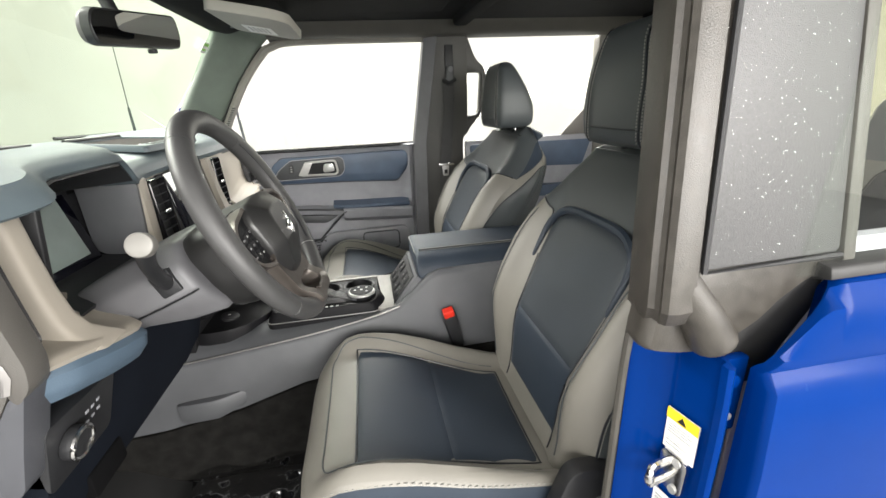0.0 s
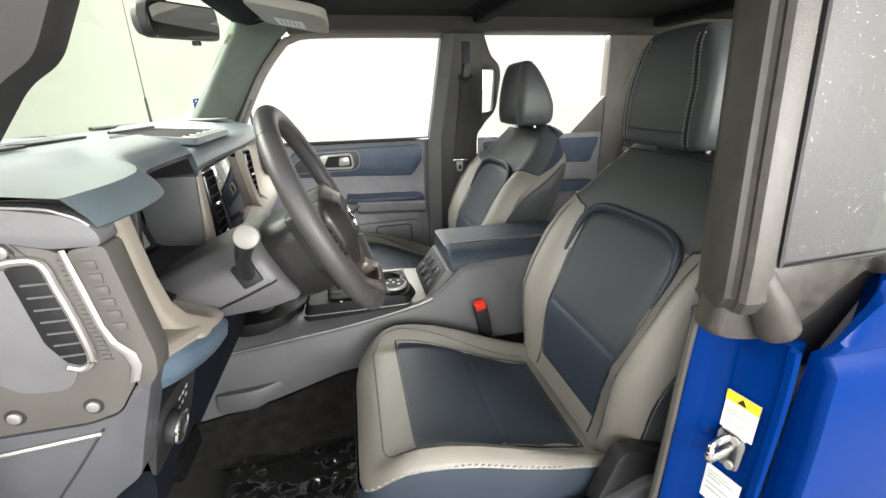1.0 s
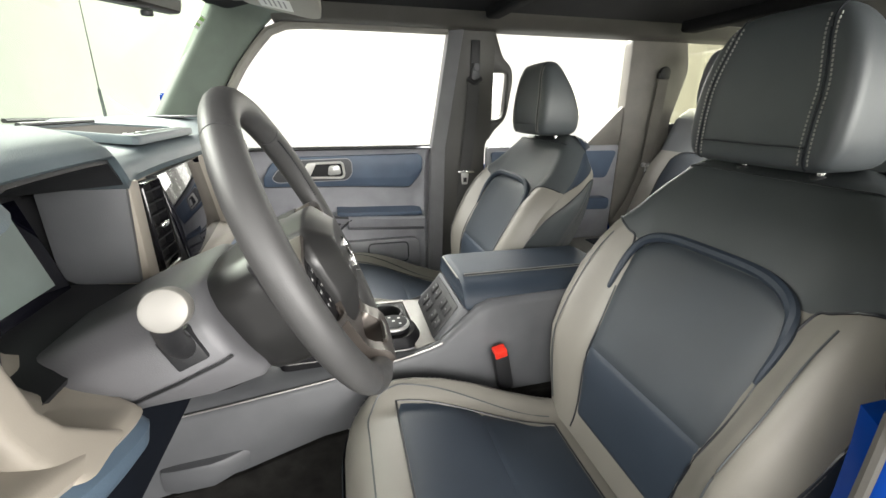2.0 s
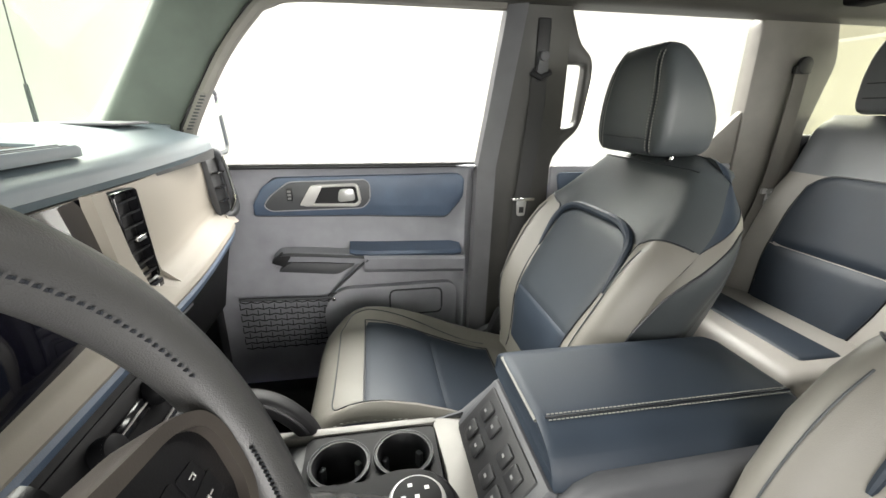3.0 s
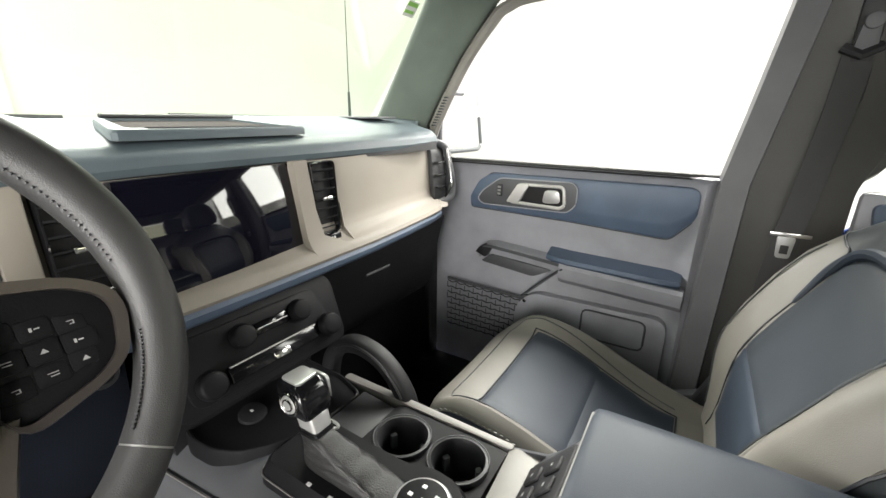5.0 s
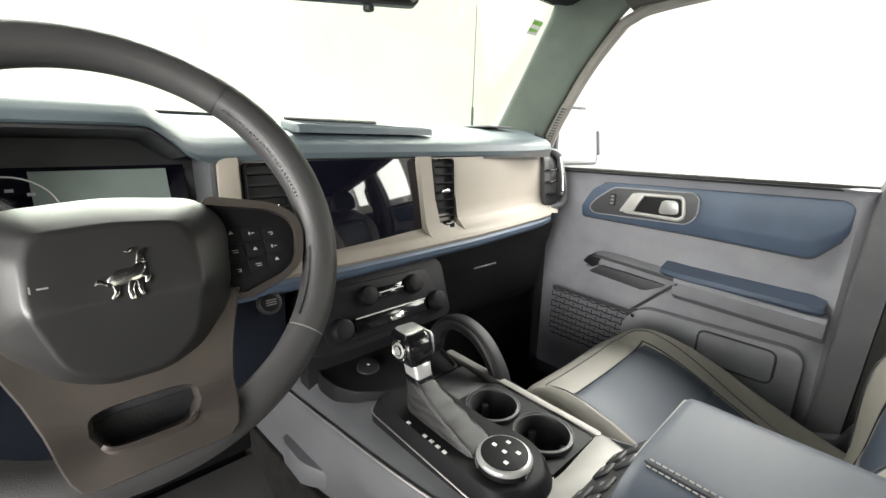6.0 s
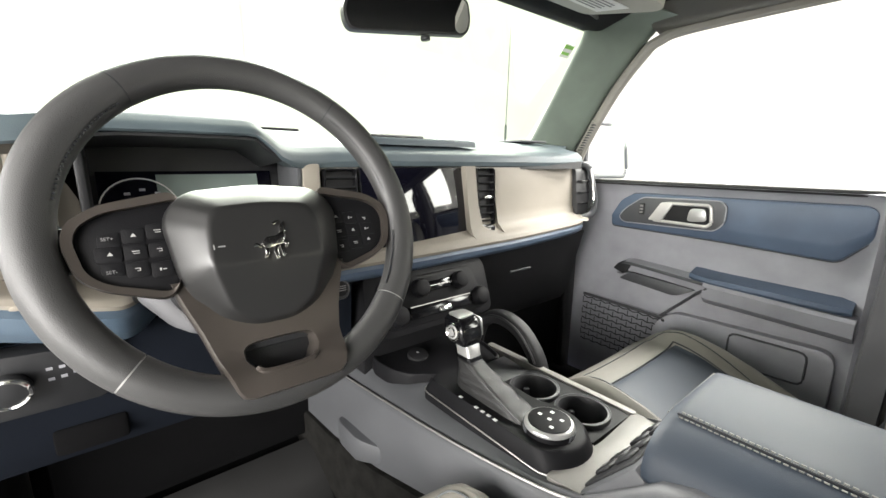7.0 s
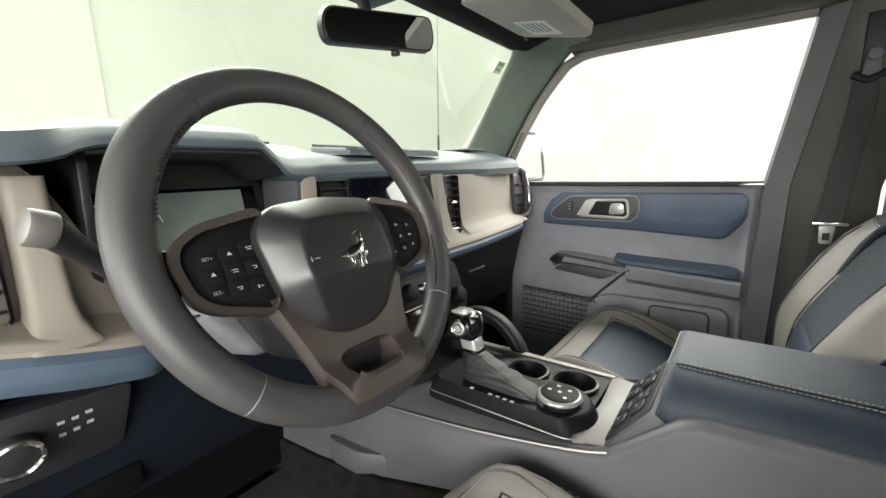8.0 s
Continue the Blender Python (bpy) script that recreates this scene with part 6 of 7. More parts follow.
emb = [[(-0.013, -0.010), (-0.006, -0.003), (0.004, -0.002), (0.011, 0.003), (0.014, -0.003), (0.010, -0.012), (0.002, -0.014), (-0.008, -0.016)],
       [(0.007, 0.000), (0.010, 0.010), (0.015, 0.013), (0.013, 0.006), (0.014, 0.000)], [(-0.013, -0.010), (-0.018, -0.008), (-0.021, -0.013), (-0.017, -0.012), (-0.012, -0.015)],
       [(-0.010, -0.014), (-0.005, -0.014), (-0.006, -0.022), (-0.010, -0.026), (-0.012, -0.024), (-0.009, -0.020)], [(0.001, -0.012), (0.006, -0.012), (0.003, -0.020), (0.004, -0.028), (0.000, -0.028), (-0.001, -0.020)],
       [(0.008, -0.010), (0.012, -0.007), (0.016, -0.012), (0.013, -0.017), (0.011, -0.016), (0.012, -0.012)], [(0.006, -0.012), (0.010, -0.013), (0.009, -0.021), (0.010, -0.026), (0.007, -0.026), (0.006, -0.020)], [(0.004, 0.009), (0.010, 0.014), (0.006, 0.014), (0.001, 0.011)]]
part("emblem", moved(merge(*[prism([(a * 0.95 + 0.003, b * 0.95 - 0.022) for a, b in e], "x", 0.0300, 0.0335, 0.0008) for e in emb]), WM), CHROME, wheel, "chrome emblem shape")
part("hub_marking", moved(merge(rbox(0.0308, 0.0313, -0.050, -0.049, -0.032, -0.027, 0), rbox(0.0308, 0.0313, -0.046, -0.040, -0.0300, -0.0288, 0)), WM), GREYPRINT, wheel, smooth=False)

sb = thing("start_button", "round black engine start button on the dash", "button")
part("bezel", disc((0.004, -0.235, 1.115), (0.95, 0, 0.3), 0.019, 0.014, 24, 0.003), BLACK, sb)
part("cap", disc((0.015, -0.235, 1.119), (0.95, 0, 0.3), 0.014, 0.006, 24, 0.002), BUTTONBLK, sb)
part("marking", merge(*[rbox(0.0215, 0.0225, -0.243, -0.227, 1.117 + 0.004 * i, 1.1182 + 0.004 * i, 0) for i in range(3)]), GREYPRINT, sb, smooth=False)

# ---- centre console ----
con = thing("centre_console", "charcoal centre console with cup holders and shifter deck", "console")
CON = ((-0.46, 0.840, -0.205, 0.165), (-0.16, 0.866, -0.182, 0.150), (0.05, 0.882, -0.170, 0.140), (0.24, 0.899, -0.158, 0.135), (0.40, 0.922, -0.146, 0.132), (0.46, 0.938, -0.142, 0.132), (0.545, 1.015, -0.140, 0.132), (0.575, 1.025, -0.138, 0.132), (0.93, 1.03, -0.135, 0.130))
con_rings = []
for x, zt, ya, yb in CON:
    con_rings.append([(x, ya + 0.004, 0.55), (x, ya - 0.006, 0.66), (x, ya - 0.004, 0.72), (x, ya, zt - 0.015), (x, ya + 0.006, zt - 0.004), (x, ya + 0.016, zt), (x, ya + 0.020, min(zt, 0.85) if x < 0.43 else zt - 0.001), (x, yb - 0.020, min(zt, 0.85) if x < 0.43 else zt - 0.001), (x, yb - 0.016, zt), (x, yb - 0.004, zt - 0.006), (x, yb, zt - 0.02), (x, yb + 0.004, 0.68), (x, yb, 0.55)])
part("body", loft(con_rings), CHAR, con, "charcoal plastic console body")
part("side_carpet", loft([[(x, y - 0.012, 0.53), (x, y - 0.014, z - 0.006), (x, y - 0.010, z), (x, -0.12, z + 0.004), (x, -0.12, 0.53)] for x, y, z in ((-0.46, -0.208, 0.69), (-0.16, -0.186, 0.692), (0.02, -0.176, 0.716), (0.19, -0.166, 0.760), (0.45, -0.150, 0.78), (0.75, -0.146, 0.785))]), LITCARPET, con, "black carpeted tunnel side")
part("knee_bump", loft([[(x, -0.165, z - h), (x, -0.180 - d, z - h * 0.92), (x, -0.183 - d, z - h * 0.80), (x, -0.183 - d, z - 0.010), (x, -0.179 - d, z - 0.003), (x, -0.165, z)] for x, z, h, d in ((-0.128, 0.764, 0.045, -0.006), (-0.118, 0.766, 0.056, 0.013), (-0.095, 0.768, 0.062, 0.018), (-0.03, 0.769, 0.062, 0.016), (-0.005, 0.770, 0.055, 0.010), (0.04, 0.772, 0.045, -0.010))]), CHAR, con)
part("side_line", tube(spline([(x, ya + 0.004, zt - 0.001) for x, zt, ya, yb in CON[1:6]], 5), 0.002, 6), DULL, con, "silver edge line")
part("deck", prism(rounded([(0.412, 0.0), (0.40, -0.125), (0.455, -0.115), (0.478, 0.118), (0.405, 0.118)], 0.012), "z", 0.900, 0.9285, 0.003), DECK, con, "pale silver-grey deck plate")
part("deck_edge", prism(rounded([(0.06, 0.105), (0.41, 0.107), (0.41, 0.120), (0.06, 0.122)], 0.006), "z", 0.900, 0.930, 0.003), DECK, con, "pale silver-grey deck edge")
part("deck_front", prism([(0.118, -0.095), (0.205, -0.02), (0.205, 0.092), (0.118, 0.10)], "z", 0.895, 0.925, 0.003), BLACK, con)
# smooth shoulder between the silver line and the bin and island
def shoulder(u, v):
    x = -0.30 + 0.72 * u
    zt, ya = table2(tuple((cx, (cz, cy)) for cx, cz, cy, cb in CON), x)
    yi = -0.06
    zi = lerp_table(((-0.30, 0.895), (0.0, 0.911), (0.2, 0.914), (0.40, 0.922), (0.46, 0.925)), x)
    k = v ** 0.8
    return (x, ya + 0.010 + (yi - ya - 0.010) * v, zt - 0.001 + (max(zi, zt - 0.001) - zt + 0.001) * math.sin(math.pi / 2 * min(k * 1.15, 1)))


part("shoulder", patch(shoulder, 40, 14, 0.006), CHAR, con, "smooth charcoal console shoulder")
isl = rounded([(0.115, -0.118), (0.115, -0.005), (0.30, -0.010), (0.335, 0.004), (0.385, 0.002), (0.418, -0.03), (0.420, -0.075), (0.395, -0.118)], 0.022, 4)
cxi, cyi = 0.26, -0.06
part("shifter_island", loft([[(x, y, z) for x, y in [((px - cxi) * k + cxi, (py - cyi) * k + cyi) for px, py in isl]] for z, k in ((0.88, 1.07), (0.915, 1.05), (0.926, 1.03), (0.944, 0.97), (0.949, 0.93))]), BUTTONBLK, con, "raised black shifter island")
part("island_line", tube([((px - cxi) * 1.045 + cxi, (py - cyi) * 1.06 + cyi, 0.922) for px, py in isl], 0.0013, 6, True), DULL, con)
for cx, cy, r in ((0.252, 0.040, 0.041), (0.350, 0.046, 0.041)):
    cup = thing("cup_holder", "black round cup holder in the console", "cup holder", "cup holders")
    ringp = lambda rr, z: [(cx + rr * math.cos(a), cy + rr * math.sin(a), z) for a in [2 * math.pi * i / 32 for i in range(32)]]
    part("well", loft([ringp(r + 0.006, 0.926), ringp(r + 0.005, 0.933), ringp(r, 0.934), ringp(r - 0.003, 0.929), ringp(r - 0.005, 0.86), ringp(0.001, 0.858)], True, False), BLACK, cup, "black well")
    cell = around([(cx - 0.055, -0.015), (cx + 0.055, -0.015), (cx + 0.055, 0.106), (cx - 0.055, 0.106)], 32, (cx, cy))
    part("surround", loft([[(x, y, 0.88) for x, y in cell], [(x, y, 0.9265) for x, y in cell], ringp(r + 0.004, 0.927), ringp(r + 0.002, 0.90)], True, False), BUTTONBLK, cup, "black surround")
    part("rim", tube([(x, y, 0.9345) for x, y, z in ringp(r + 0.005, 0)], 0.0008, 6, True), CHAR, cup, "thin grey rim")
    for k in range(3):
        a = 0.6 + 2.1 * k
        part("grip_tab", moved(rbox(r - 0.014, r - 0.004, -0.006, 0.006, 0.885, 0.912, 0.003), Matrix.Translation((cx, cy, 0)) @ Matrix.Rotation(a, 4, "Z")), CHAR, cup)
dl = thing("drive_mode_dial", "chrome-ringed drive mode dial on the console", "dial")
part("base", disc((0.360, -0.062, 0.934), (0, 0, 1), 0.044, 0.010, 32, 0.003), GLOSS, dl)
part("body", disc((0.360, -0.062, 0.944), (0, 0, 1), 0.0375, 0.014, 36, 0.002), BUTTONBLK, dl, "knurled black body")
part("ring", disc((0.360, -0.062, 0.956), (0, 0, 1), 0.0390, 0.008, 36, 0.003, 0.0365), SILVER, dl, "satin silver ring")
part("knurl", merge(*[moved(rbox(0.0374, 0.0393, -0.0022, 0.0022, 0.946, 0.957, 0), Matrix.Translation((0.360, -0.062, 0)) @ Matrix.Rotation(2 * math.pi * i / 40, 4, "Z")) for i in range(28)]), CHAR, dl, smooth=False)
part("cap", disc((0.360, -0.062, 0.9635), (0, 0, 1), 0.0325, 0.002, 32, 0.0008), BUTTONBLK, dl, "dark cap")
part("marking", merge(*[rbox(0.360 + dx - 0.003, 0.360 + dx + 0.003, -0.062 + dy - 0.0025, -0.062 + dy + 0.0025, 0.9656, 0.9662, 0) for dx, dy in ((-0.018, 0.0), (0.0, 0.0), (-0.008, 0.018), (0.014, 0.012), (0.014, -0.014))]), WHITE, dl, smooth=False)

sh = thing("gear_shifter", "black and silver gear shifter with a leather boot", "gear lever")
quad = lambda x, y, z, a, b: [(x + dx * a, y + dy * b, z) for dx, dy in rounded([(-1, -1), (1, -1), (1, 1), (-1, 1)], 0.4, 3)]
boot_rings = []
for i in range(15):
    k = i / 14
    x, z = 0.258 - 0.058 * k ** 0.8, 0.947 + 0.060 * k
    a, b = 0.062 * (1 - k) ** 1.25 + 0.019, 0.028 - 0.012 * k
    ring_b = []
    for q, (px, py, pz) in enumerate(quad(x, -0.066 - 0.014 * k, z, a, b)):
        w = 0.0022 * math.sin(26 * k + 2.2 * (px - x) / a + 1.3 * (py > -0.07)) * math.sin(math.pi * min(k * 1.1, 1))
        ring_b.append((px + w, py + w * (1 if py > -0.07 else -1), pz + 0.5 * w))
    boot_rings.append(ring_b)
part("boot", loft(boot_rings), BOOT, sh, "creased black leather boot", angle=70)
part("boot_seam", tube(spline([(0.205, -0.0945, 1.004), (0.245, -0.094, 0.985), (0.290, -0.092, 0.966), (0.328, -0.090, 0.952)], 5), 0.0022, 6), BOOT, sh)
part("neck", loft([quad(0.196, -0.076, 1.000, 0.017, 0.015), quad(0.188, -0.076, 1.030, 0.018, 0.016), quad(0.184, -0.076, 1.036, 0.017, 0.017)]), SILVER, sh, "silver neck")
part("neck_band", loft([quad(0.195, -0.076, 1.006, 0.0185, 0.0165), quad(0.193, -0.076, 1.013, 0.0185, 0.0165)]), GLOSS, sh)
part("knob", loft([quad(0.184, -0.076, 1.033, 0.019, 0.021), quad(0.181, -0.076, 1.044, 0.024, 0.025), quad(0.175, -0.076, 1.060, 0.026, 0.026), quad(0.171, -0.076, 1.074, 0.024, 0.024), quad(0.169, -0.076, 1.081, 0.017, 0.017)]), GLOSS, sh, "gloss black gear knob")
part("knob_inlay", prism(rounded([(0.152, -0.094), (0.188, -0.094), (0.186, -0.058), (0.154, -0.058)], 0.008), "z", 1.0795, 1.0830, 0.001), SILVER, sh, "silver cap inlay")
part("knob_plate", loft([[(x, -0.051 + dy, z) for x, z in rounded([(0.166, 1.040), (0.200, 1.040), (0.196, 1.076), (0.158, 1.076)], 0.008, 3)] for dy in (-0.002, 0.002)]), SILVER, sh, "silver side plate")
part("side_button", disc((0.178, -0.1015, 1.056), (0.1, -1, 0.1), 0.013, 0.004, 24, 0.0015), SILVER, sh, "round silver side button")
for rr in (0.016, 0.008):
    part("side_button_ring", tube([(0.178 + rr * math.cos(a), -0.1055 + 0.0015 * (rr > 0.01), 1.056 + rr * math.sin(a)) for a in [2 * math.pi * i / 24 for i in range(24)]], 0.0014, 5, True), CHROME, sh)
for x in (0.208, 0.247, 0.262, 0.276, 0.290):
    part("gear_mark", rbox(x, x + 0.007, -0.1135, -0.1085, 0.9485, 0.9497, 0), WHITE, con, smooth=False)
kb = thing("key_slot_tag", "small silver oval tag beside the shifter", "tag")
part("ring", tube([(0.155 + 0.016 * math.cos(a), -0.018 + 0.006 * math.sin(a), 0.953) for a in [2 * math.pi * i / 20 for i in range(20)]], 0.0025, 6, True), SILVER, kb)

# bin ahead of the shifter
BIN = rounded([(-0.075, -0.128), (-0.035, -0.142), (0.020, -0.138), (0.062, -0.118), (0.092, -0.080), (0.120, -0.030), (0.120, 0.090), (0.05, 0.112), (-0.075, 0.115)], 0.014, 4)
bcx, bcy = 0.02, -0.02
part("bin", loft([[((x - bcx) * k + bcx, (y - bcy) * k + bcy, z) for x, y in BIN] for z, k in ((0.895, 1.0), (0.922, 1.0), (0.928, 0.985), (0.929, 0.965), (0.927, 0.95), (0.9235, 0.935), (0.923, 0.5))]), BUTTONBLK, con, "shallow black bin with a rounded lip")
part("bin_wall", loft([[(-0.065, -0.150, 0.87), (-0.065, 0.12, 0.87), (-0.10, 0.12, 0.87), (-0.10, -0.150, 0.87)], [(-0.03, -0.165, 1.01), (-0.03, 0.12, 1.01), (-0.09, 0.12, 1.01), (-0.09, -0.165, 1.01)]]), MATT, con)
sock = part("bin_socket", disc((0.000, -0.052, 0.920), (0.2, -0.04, 1), 0.023, 0.012, 28, 0.003), MATT, con, "round black socket cover")
part("socket_mark", rbox(-0.003, 0.003, -0.054, -0.050, 0.9325, 0.9335, 0), PRINTGREY, sock, smooth=False)
gb = thing("console_grab_bar", "black curved grab bar on the console side", "grab bar")
arcp = spline([(0.0, 0.125, 0.90), (0.015, 0.125, 0.955), (0.05, 0.125, 0.990), (0.095, 0.125, 1.000), (0.145, 0.125, 0.985), (0.185, 0.125, 0.945), (0.203, 0.125, 0.90), (0.20, 0.125, 0.84)], 5)
def square_bar(pts, ry, rn):
    """A bar of rounded square section lying in the plane of x and z."""
    rings = []
    for i, p in enumerate(pts):
        d = (pts[min(i + 1, len(pts) - 1)] - pts[max(i - 1, 0)]).normalized()
        n = Vector((-d.z, 0, d.x))
        rings.append([p + Vector((0, ry * math.copysign(abs(math.sin(a)) ** 0.55, math.sin(a)), 0)) + n * rn * math.copysign(abs(math.cos(a)) ** 0.55, math.cos(a)) for a in [2 * math.pi * k / 20 for k in range(20)]])
    return loft(rings)


part("bar", square_bar(arcp, 0.017, 0.0155), MATT, gb)
part("bar_inlay", tube([p + Vector((0.003, -0.017, 0.006)) for p in arcp[8:-8]], 0.003, 6), BLACK, gb)

# sloped switch pod and padded lid
sp = thing("console_switch_pod", "sloped charcoal window switch pod below the armrest", "switch panel")
SPM = Matrix.Translation((0.478, -0.010, 0.966)) @ Matrix.Rotation(radians(-52), 4, "Y")
part("body", moved(rbox(-0.058, 0.058, -0.108, 0.118, -0.04, 0.0, 0.008), SPM), CHAR, sp)
part("plate", moved(rbox(-0.048, 0.048, -0.090, 0.100, -0.002, 0.004, 0.003), SPM), BLACK, sp)
for i, y in enumerate((-0.062, -0.026, 0.030, 0.066)):
    for x in (-0.020, 0.020):
        k = part("switch", moved(rbox(x - 0.014, x + 0.014, y - 0.013, y + 0.013, 0.003, 0.009, 0.003), SPM), BLACK, sp)
        part("marking", moved(rbox(x - 0.002, x + 0.002, y - 0.003, y + 0.003, 0.0089, 0.0096, 0), SPM), GREYPRINT, k, smooth=False)
lid = thing("armrest_lid", "padded navy leather armrest lid with pale stitching", "armrest")
LID = rounded([(-0.118, 0.998), (-0.112, 1.030), (-0.090, 1.052), (-0.050, 1.064), (0.098, 1.063), (0.128, 1.045), (0.134, 1.0)], [0.008, 0.015, 0.02, 0.012, 0.015, 0.015, 0.008], 3)
part("pad", loft([[(x, (y - 0.01) * k + 0.01, (z - 1.03) * k2 + 1.03 + dz) for y, z in LID] for x, k, k2, dz in ((0.522, 0.93, 0.55, 0.004), (0.519, 0.965, 0.80, 0.002), (0.522, 0.99, 0.95, 0), (0.532, 1.0, 1.0, 0), (0.70, 1.0, 1.0, 0.0), (0.90, 0.99, 1.0, -0.002), (0.915, 0.97, 0.9, -0.004), (0.920, 0.92, 0.7, -0.004))]), NAVY, lid)
part("lid_base", rbox(0.535, 0.91, -0.115, 0.13, 0.985, 1.0, 0.004), BLACK, lid)
for yy, zz in ((-0.052, 1.0645), (-0.060, 1.0620)):
    ds = bmesh.new()
    for i in range(62):
        bmesh.ops.create_cube(ds, size=1, matrix=Matrix.Translation((0.535 + 0.006 * i, yy, zz)) @ Matrix.Diagonal((0.004, 0.0013, 0.0013, 1)))
    tagged(part("stitching", ds, STITCH, lid, smooth=False), kind="stuff")
part("seam", tube([(0.530, -0.056, 1.0632), (0.905, -0.056, 1.0632)], 0.0015, 5), PIPING, lid)
part("edge_piping", tube([(0.5195, -0.05, 1.055), (0.5195, 0.095, 1.056)], 0.003, 6), STITCH, lid)
rc = thing("rear_console_end", "grey rear end panel of the centre console", "console")
part("panel", rbox(0.931, 0.96, -0.125, 0.12, 0.60, 1.02, 0.012), CHAR, rc)

# ---- passenger front door ----
door = thing("passenger_door", "closed passenger door with grey and slate-blue trim", "car door")
part("outer_skin", rbox(-0.20, 0.70, 0.832, 0.855, 0.50, 1.262, 0.010), BLUE, door, "blue painted door skin")
def door_card(u, v):
    x = -0.17 + 0.815 * u
    pts = [(0.808, 0.55), (0.795, 0.70), (0.790, 0.90), (0.795, 0.93), (0.800, 1.00), (0.800, 1.10), (0.797, 1.14), (0.785, 1.25), (0.765, 1.278), (0.748, 1.287), (0.765, 1.290), (0.80, 1.288)]
    k = v * (len(pts) - 1)
    i = min(int(k), len(pts) - 2)
    t = k - i
    y = pts[i][0] + (pts[i + 1][0] - pts[i][0]) * t
    e = smoothstep(0.955, 1.0, u)
    return (x, y - 0.030 * smoothstep(0.90, 0.97, u) * (1 - smoothstep(0.90, 1.0, v)) + 0.03 * e, pts[i][1] + (pts[i + 1][1] - pts[i][1]) * t)


part("door_card", patch(door_card, 40, 33, 0.006), GREY, door, "grey moulded door card")
part("window_seal", tube([(-0.14, 0.757, 1.289), (0.625, 0.757, 1.289)], 0.0085, 8), RUBBER, door)
up = [(-0.028, 1.142), (0.005, 1.222), (0.045, 1.256), (0.585, 1.262), (0.600, 1.245), (0.598, 1.185), (0.545, 1.122), (0.30, 1.134)]
UPR = rounded(up, 0.015, 4)
cxu, cyu = 0.30, 1.195
part("upper_pad", loft([[(( px - cxu) * k + cxu, y, (pz - cyu) * k2 + cyu + dz) for px, pz in UPR] for y, k, k2, dz in ((0.805, 1.0, 1.0, 0), (0.782, 1.0, 1.0, 0), (0.772, 0.995, 0.95, 0.002), (0.762, 0.985, 0.72, 0.016), (0.760, 0.97, 0.60, 0.018))]), BLUEPAD, door, "slate-blue padded upper panel")
part("pad_edge", tube([(px, 0.783, pz) for px, pz in UPR], 0.0028, 5, True), CHAR, door)
BZ = rounded([(0.012, 1.178), (0.030, 1.205), (0.085, 1.246), (0.298, 1.250), (0.312, 1.236), (0.312, 1.190), (0.290, 1.166), (0.03, 1.163)], 0.014, 4)
bez = part("handle_bezel", prism(BZ, "y", 0.748, 0.77, 0.005), CHAR, door, "charcoal handle bezel")
part("bezel_line", tube([(a, 0.7485, b) for a, b in BZ], 0.002, 5, True), GREY, bez)
HR = rounded([(0.118, 1.180), (0.150, 1.233), (0.276, 1.236), (0.282, 1.186), (0.270, 1.176)], 0.014, 4)
part("handle_ring", tube([(a, 0.745, b) for a, b in HR], 0.0048, 8, True), SATIN, bez, "satin silver handle ring")
part("handle_recess", prism([((a - 0.2) * 0.93 + 0.2, (b - 1.205) * 0.9 + 1.205) for a, b in HR], "y", 0.7455, 0.750, 0), MATT, bez)
part("handle_left", prism(rounded([(0.112, 1.180), (0.146, 1.236), (0.180, 1.236), (0.150, 1.180)], 0.007), "y", 0.735, 0.750, 0.003), SATIN, bez, "chrome handle blade")
part("handle_lever", prism(rounded([(0.218, 1.186), (0.224, 1.224), (0.264, 1.226), (0.270, 1.190)], 0.012), "y", 0.741, 0.750, 0.003), SILVER, bez)
part("lock_switch", rbox(0.078, 0.094, 0.742, 0.752, 1.192, 1.228, 0.003), BLACK, bez)
part("lock_marks", merge(*[rbox(0.081, 0.091, 0.7412, 0.7422, 1.197 + 0.010 * i, 1.203 + 0.010 * i, 0) for i in range(3)]), GREYPRINT, bez, smooth=False)
# armrest: slate-blue pad, pull pocket and grey body
part("armrest_pad", loft([[(x, 0.80, z - 0.010), (x, 0.760 - d, z - 0.012), (x, 0.752 - d, z - 0.004), (x, 0.756 - d, z + 0.006), (x, 0.80, z + 0.018)] for x, z, d in ((0.242, 1.030, 0.0), (0.262, 1.030, 0.012), (0.30, 1.027, 0.016), (0.56, 1.020, 0.016), (0.590, 1.018, 0.004))]), BLUEPAD, door, "slate-blue armrest pad")
part("armrest_body", loft([[(x, 0.80, 1.016 - k), (x, 0.742, 1.013 - k), (x, 0.735, 1.004 - k), (x, 0.742, 0.968 - k), (x, 0.765, 0.950 - k), (x, 0.80, 0.945 - k)] for x, k in ((0.285, -0.006), (0.30, -0.004), (0.40, 0.0), (0.56, 0.008), (0.60, 0.010))]), GREY, door, "grey armrest body")
part("pull_pocket", loft([[(x, 0.80, z + 0.012), (x, 0.755, z + 0.008), (x, 0.748, z), (x, 0.756, z - 0.022), (x, 0.80, z - 0.036)] for x, z in ((0.020, 1.010), (0.035, 1.022), (0.06, 1.026), (0.16, 1.020), (0.292, 1.008))]), GREY, door)
part("pocket_lip", tube(spline([(0.018, 0.756, 1.008), (0.045, 0.748, 1.028), (0.12, 0.747, 1.026), (0.29, 0.744, 1.012)], 5), 0.005, 6), CHAR, door)
part("pocket_end", prism(rounded([(0.012, 1.006), (0.040, 1.034), (0.072, 1.026), (0.050, 0.992)], 0.008), "y", 0.744, 0.79, 0.004), BLACK, door)
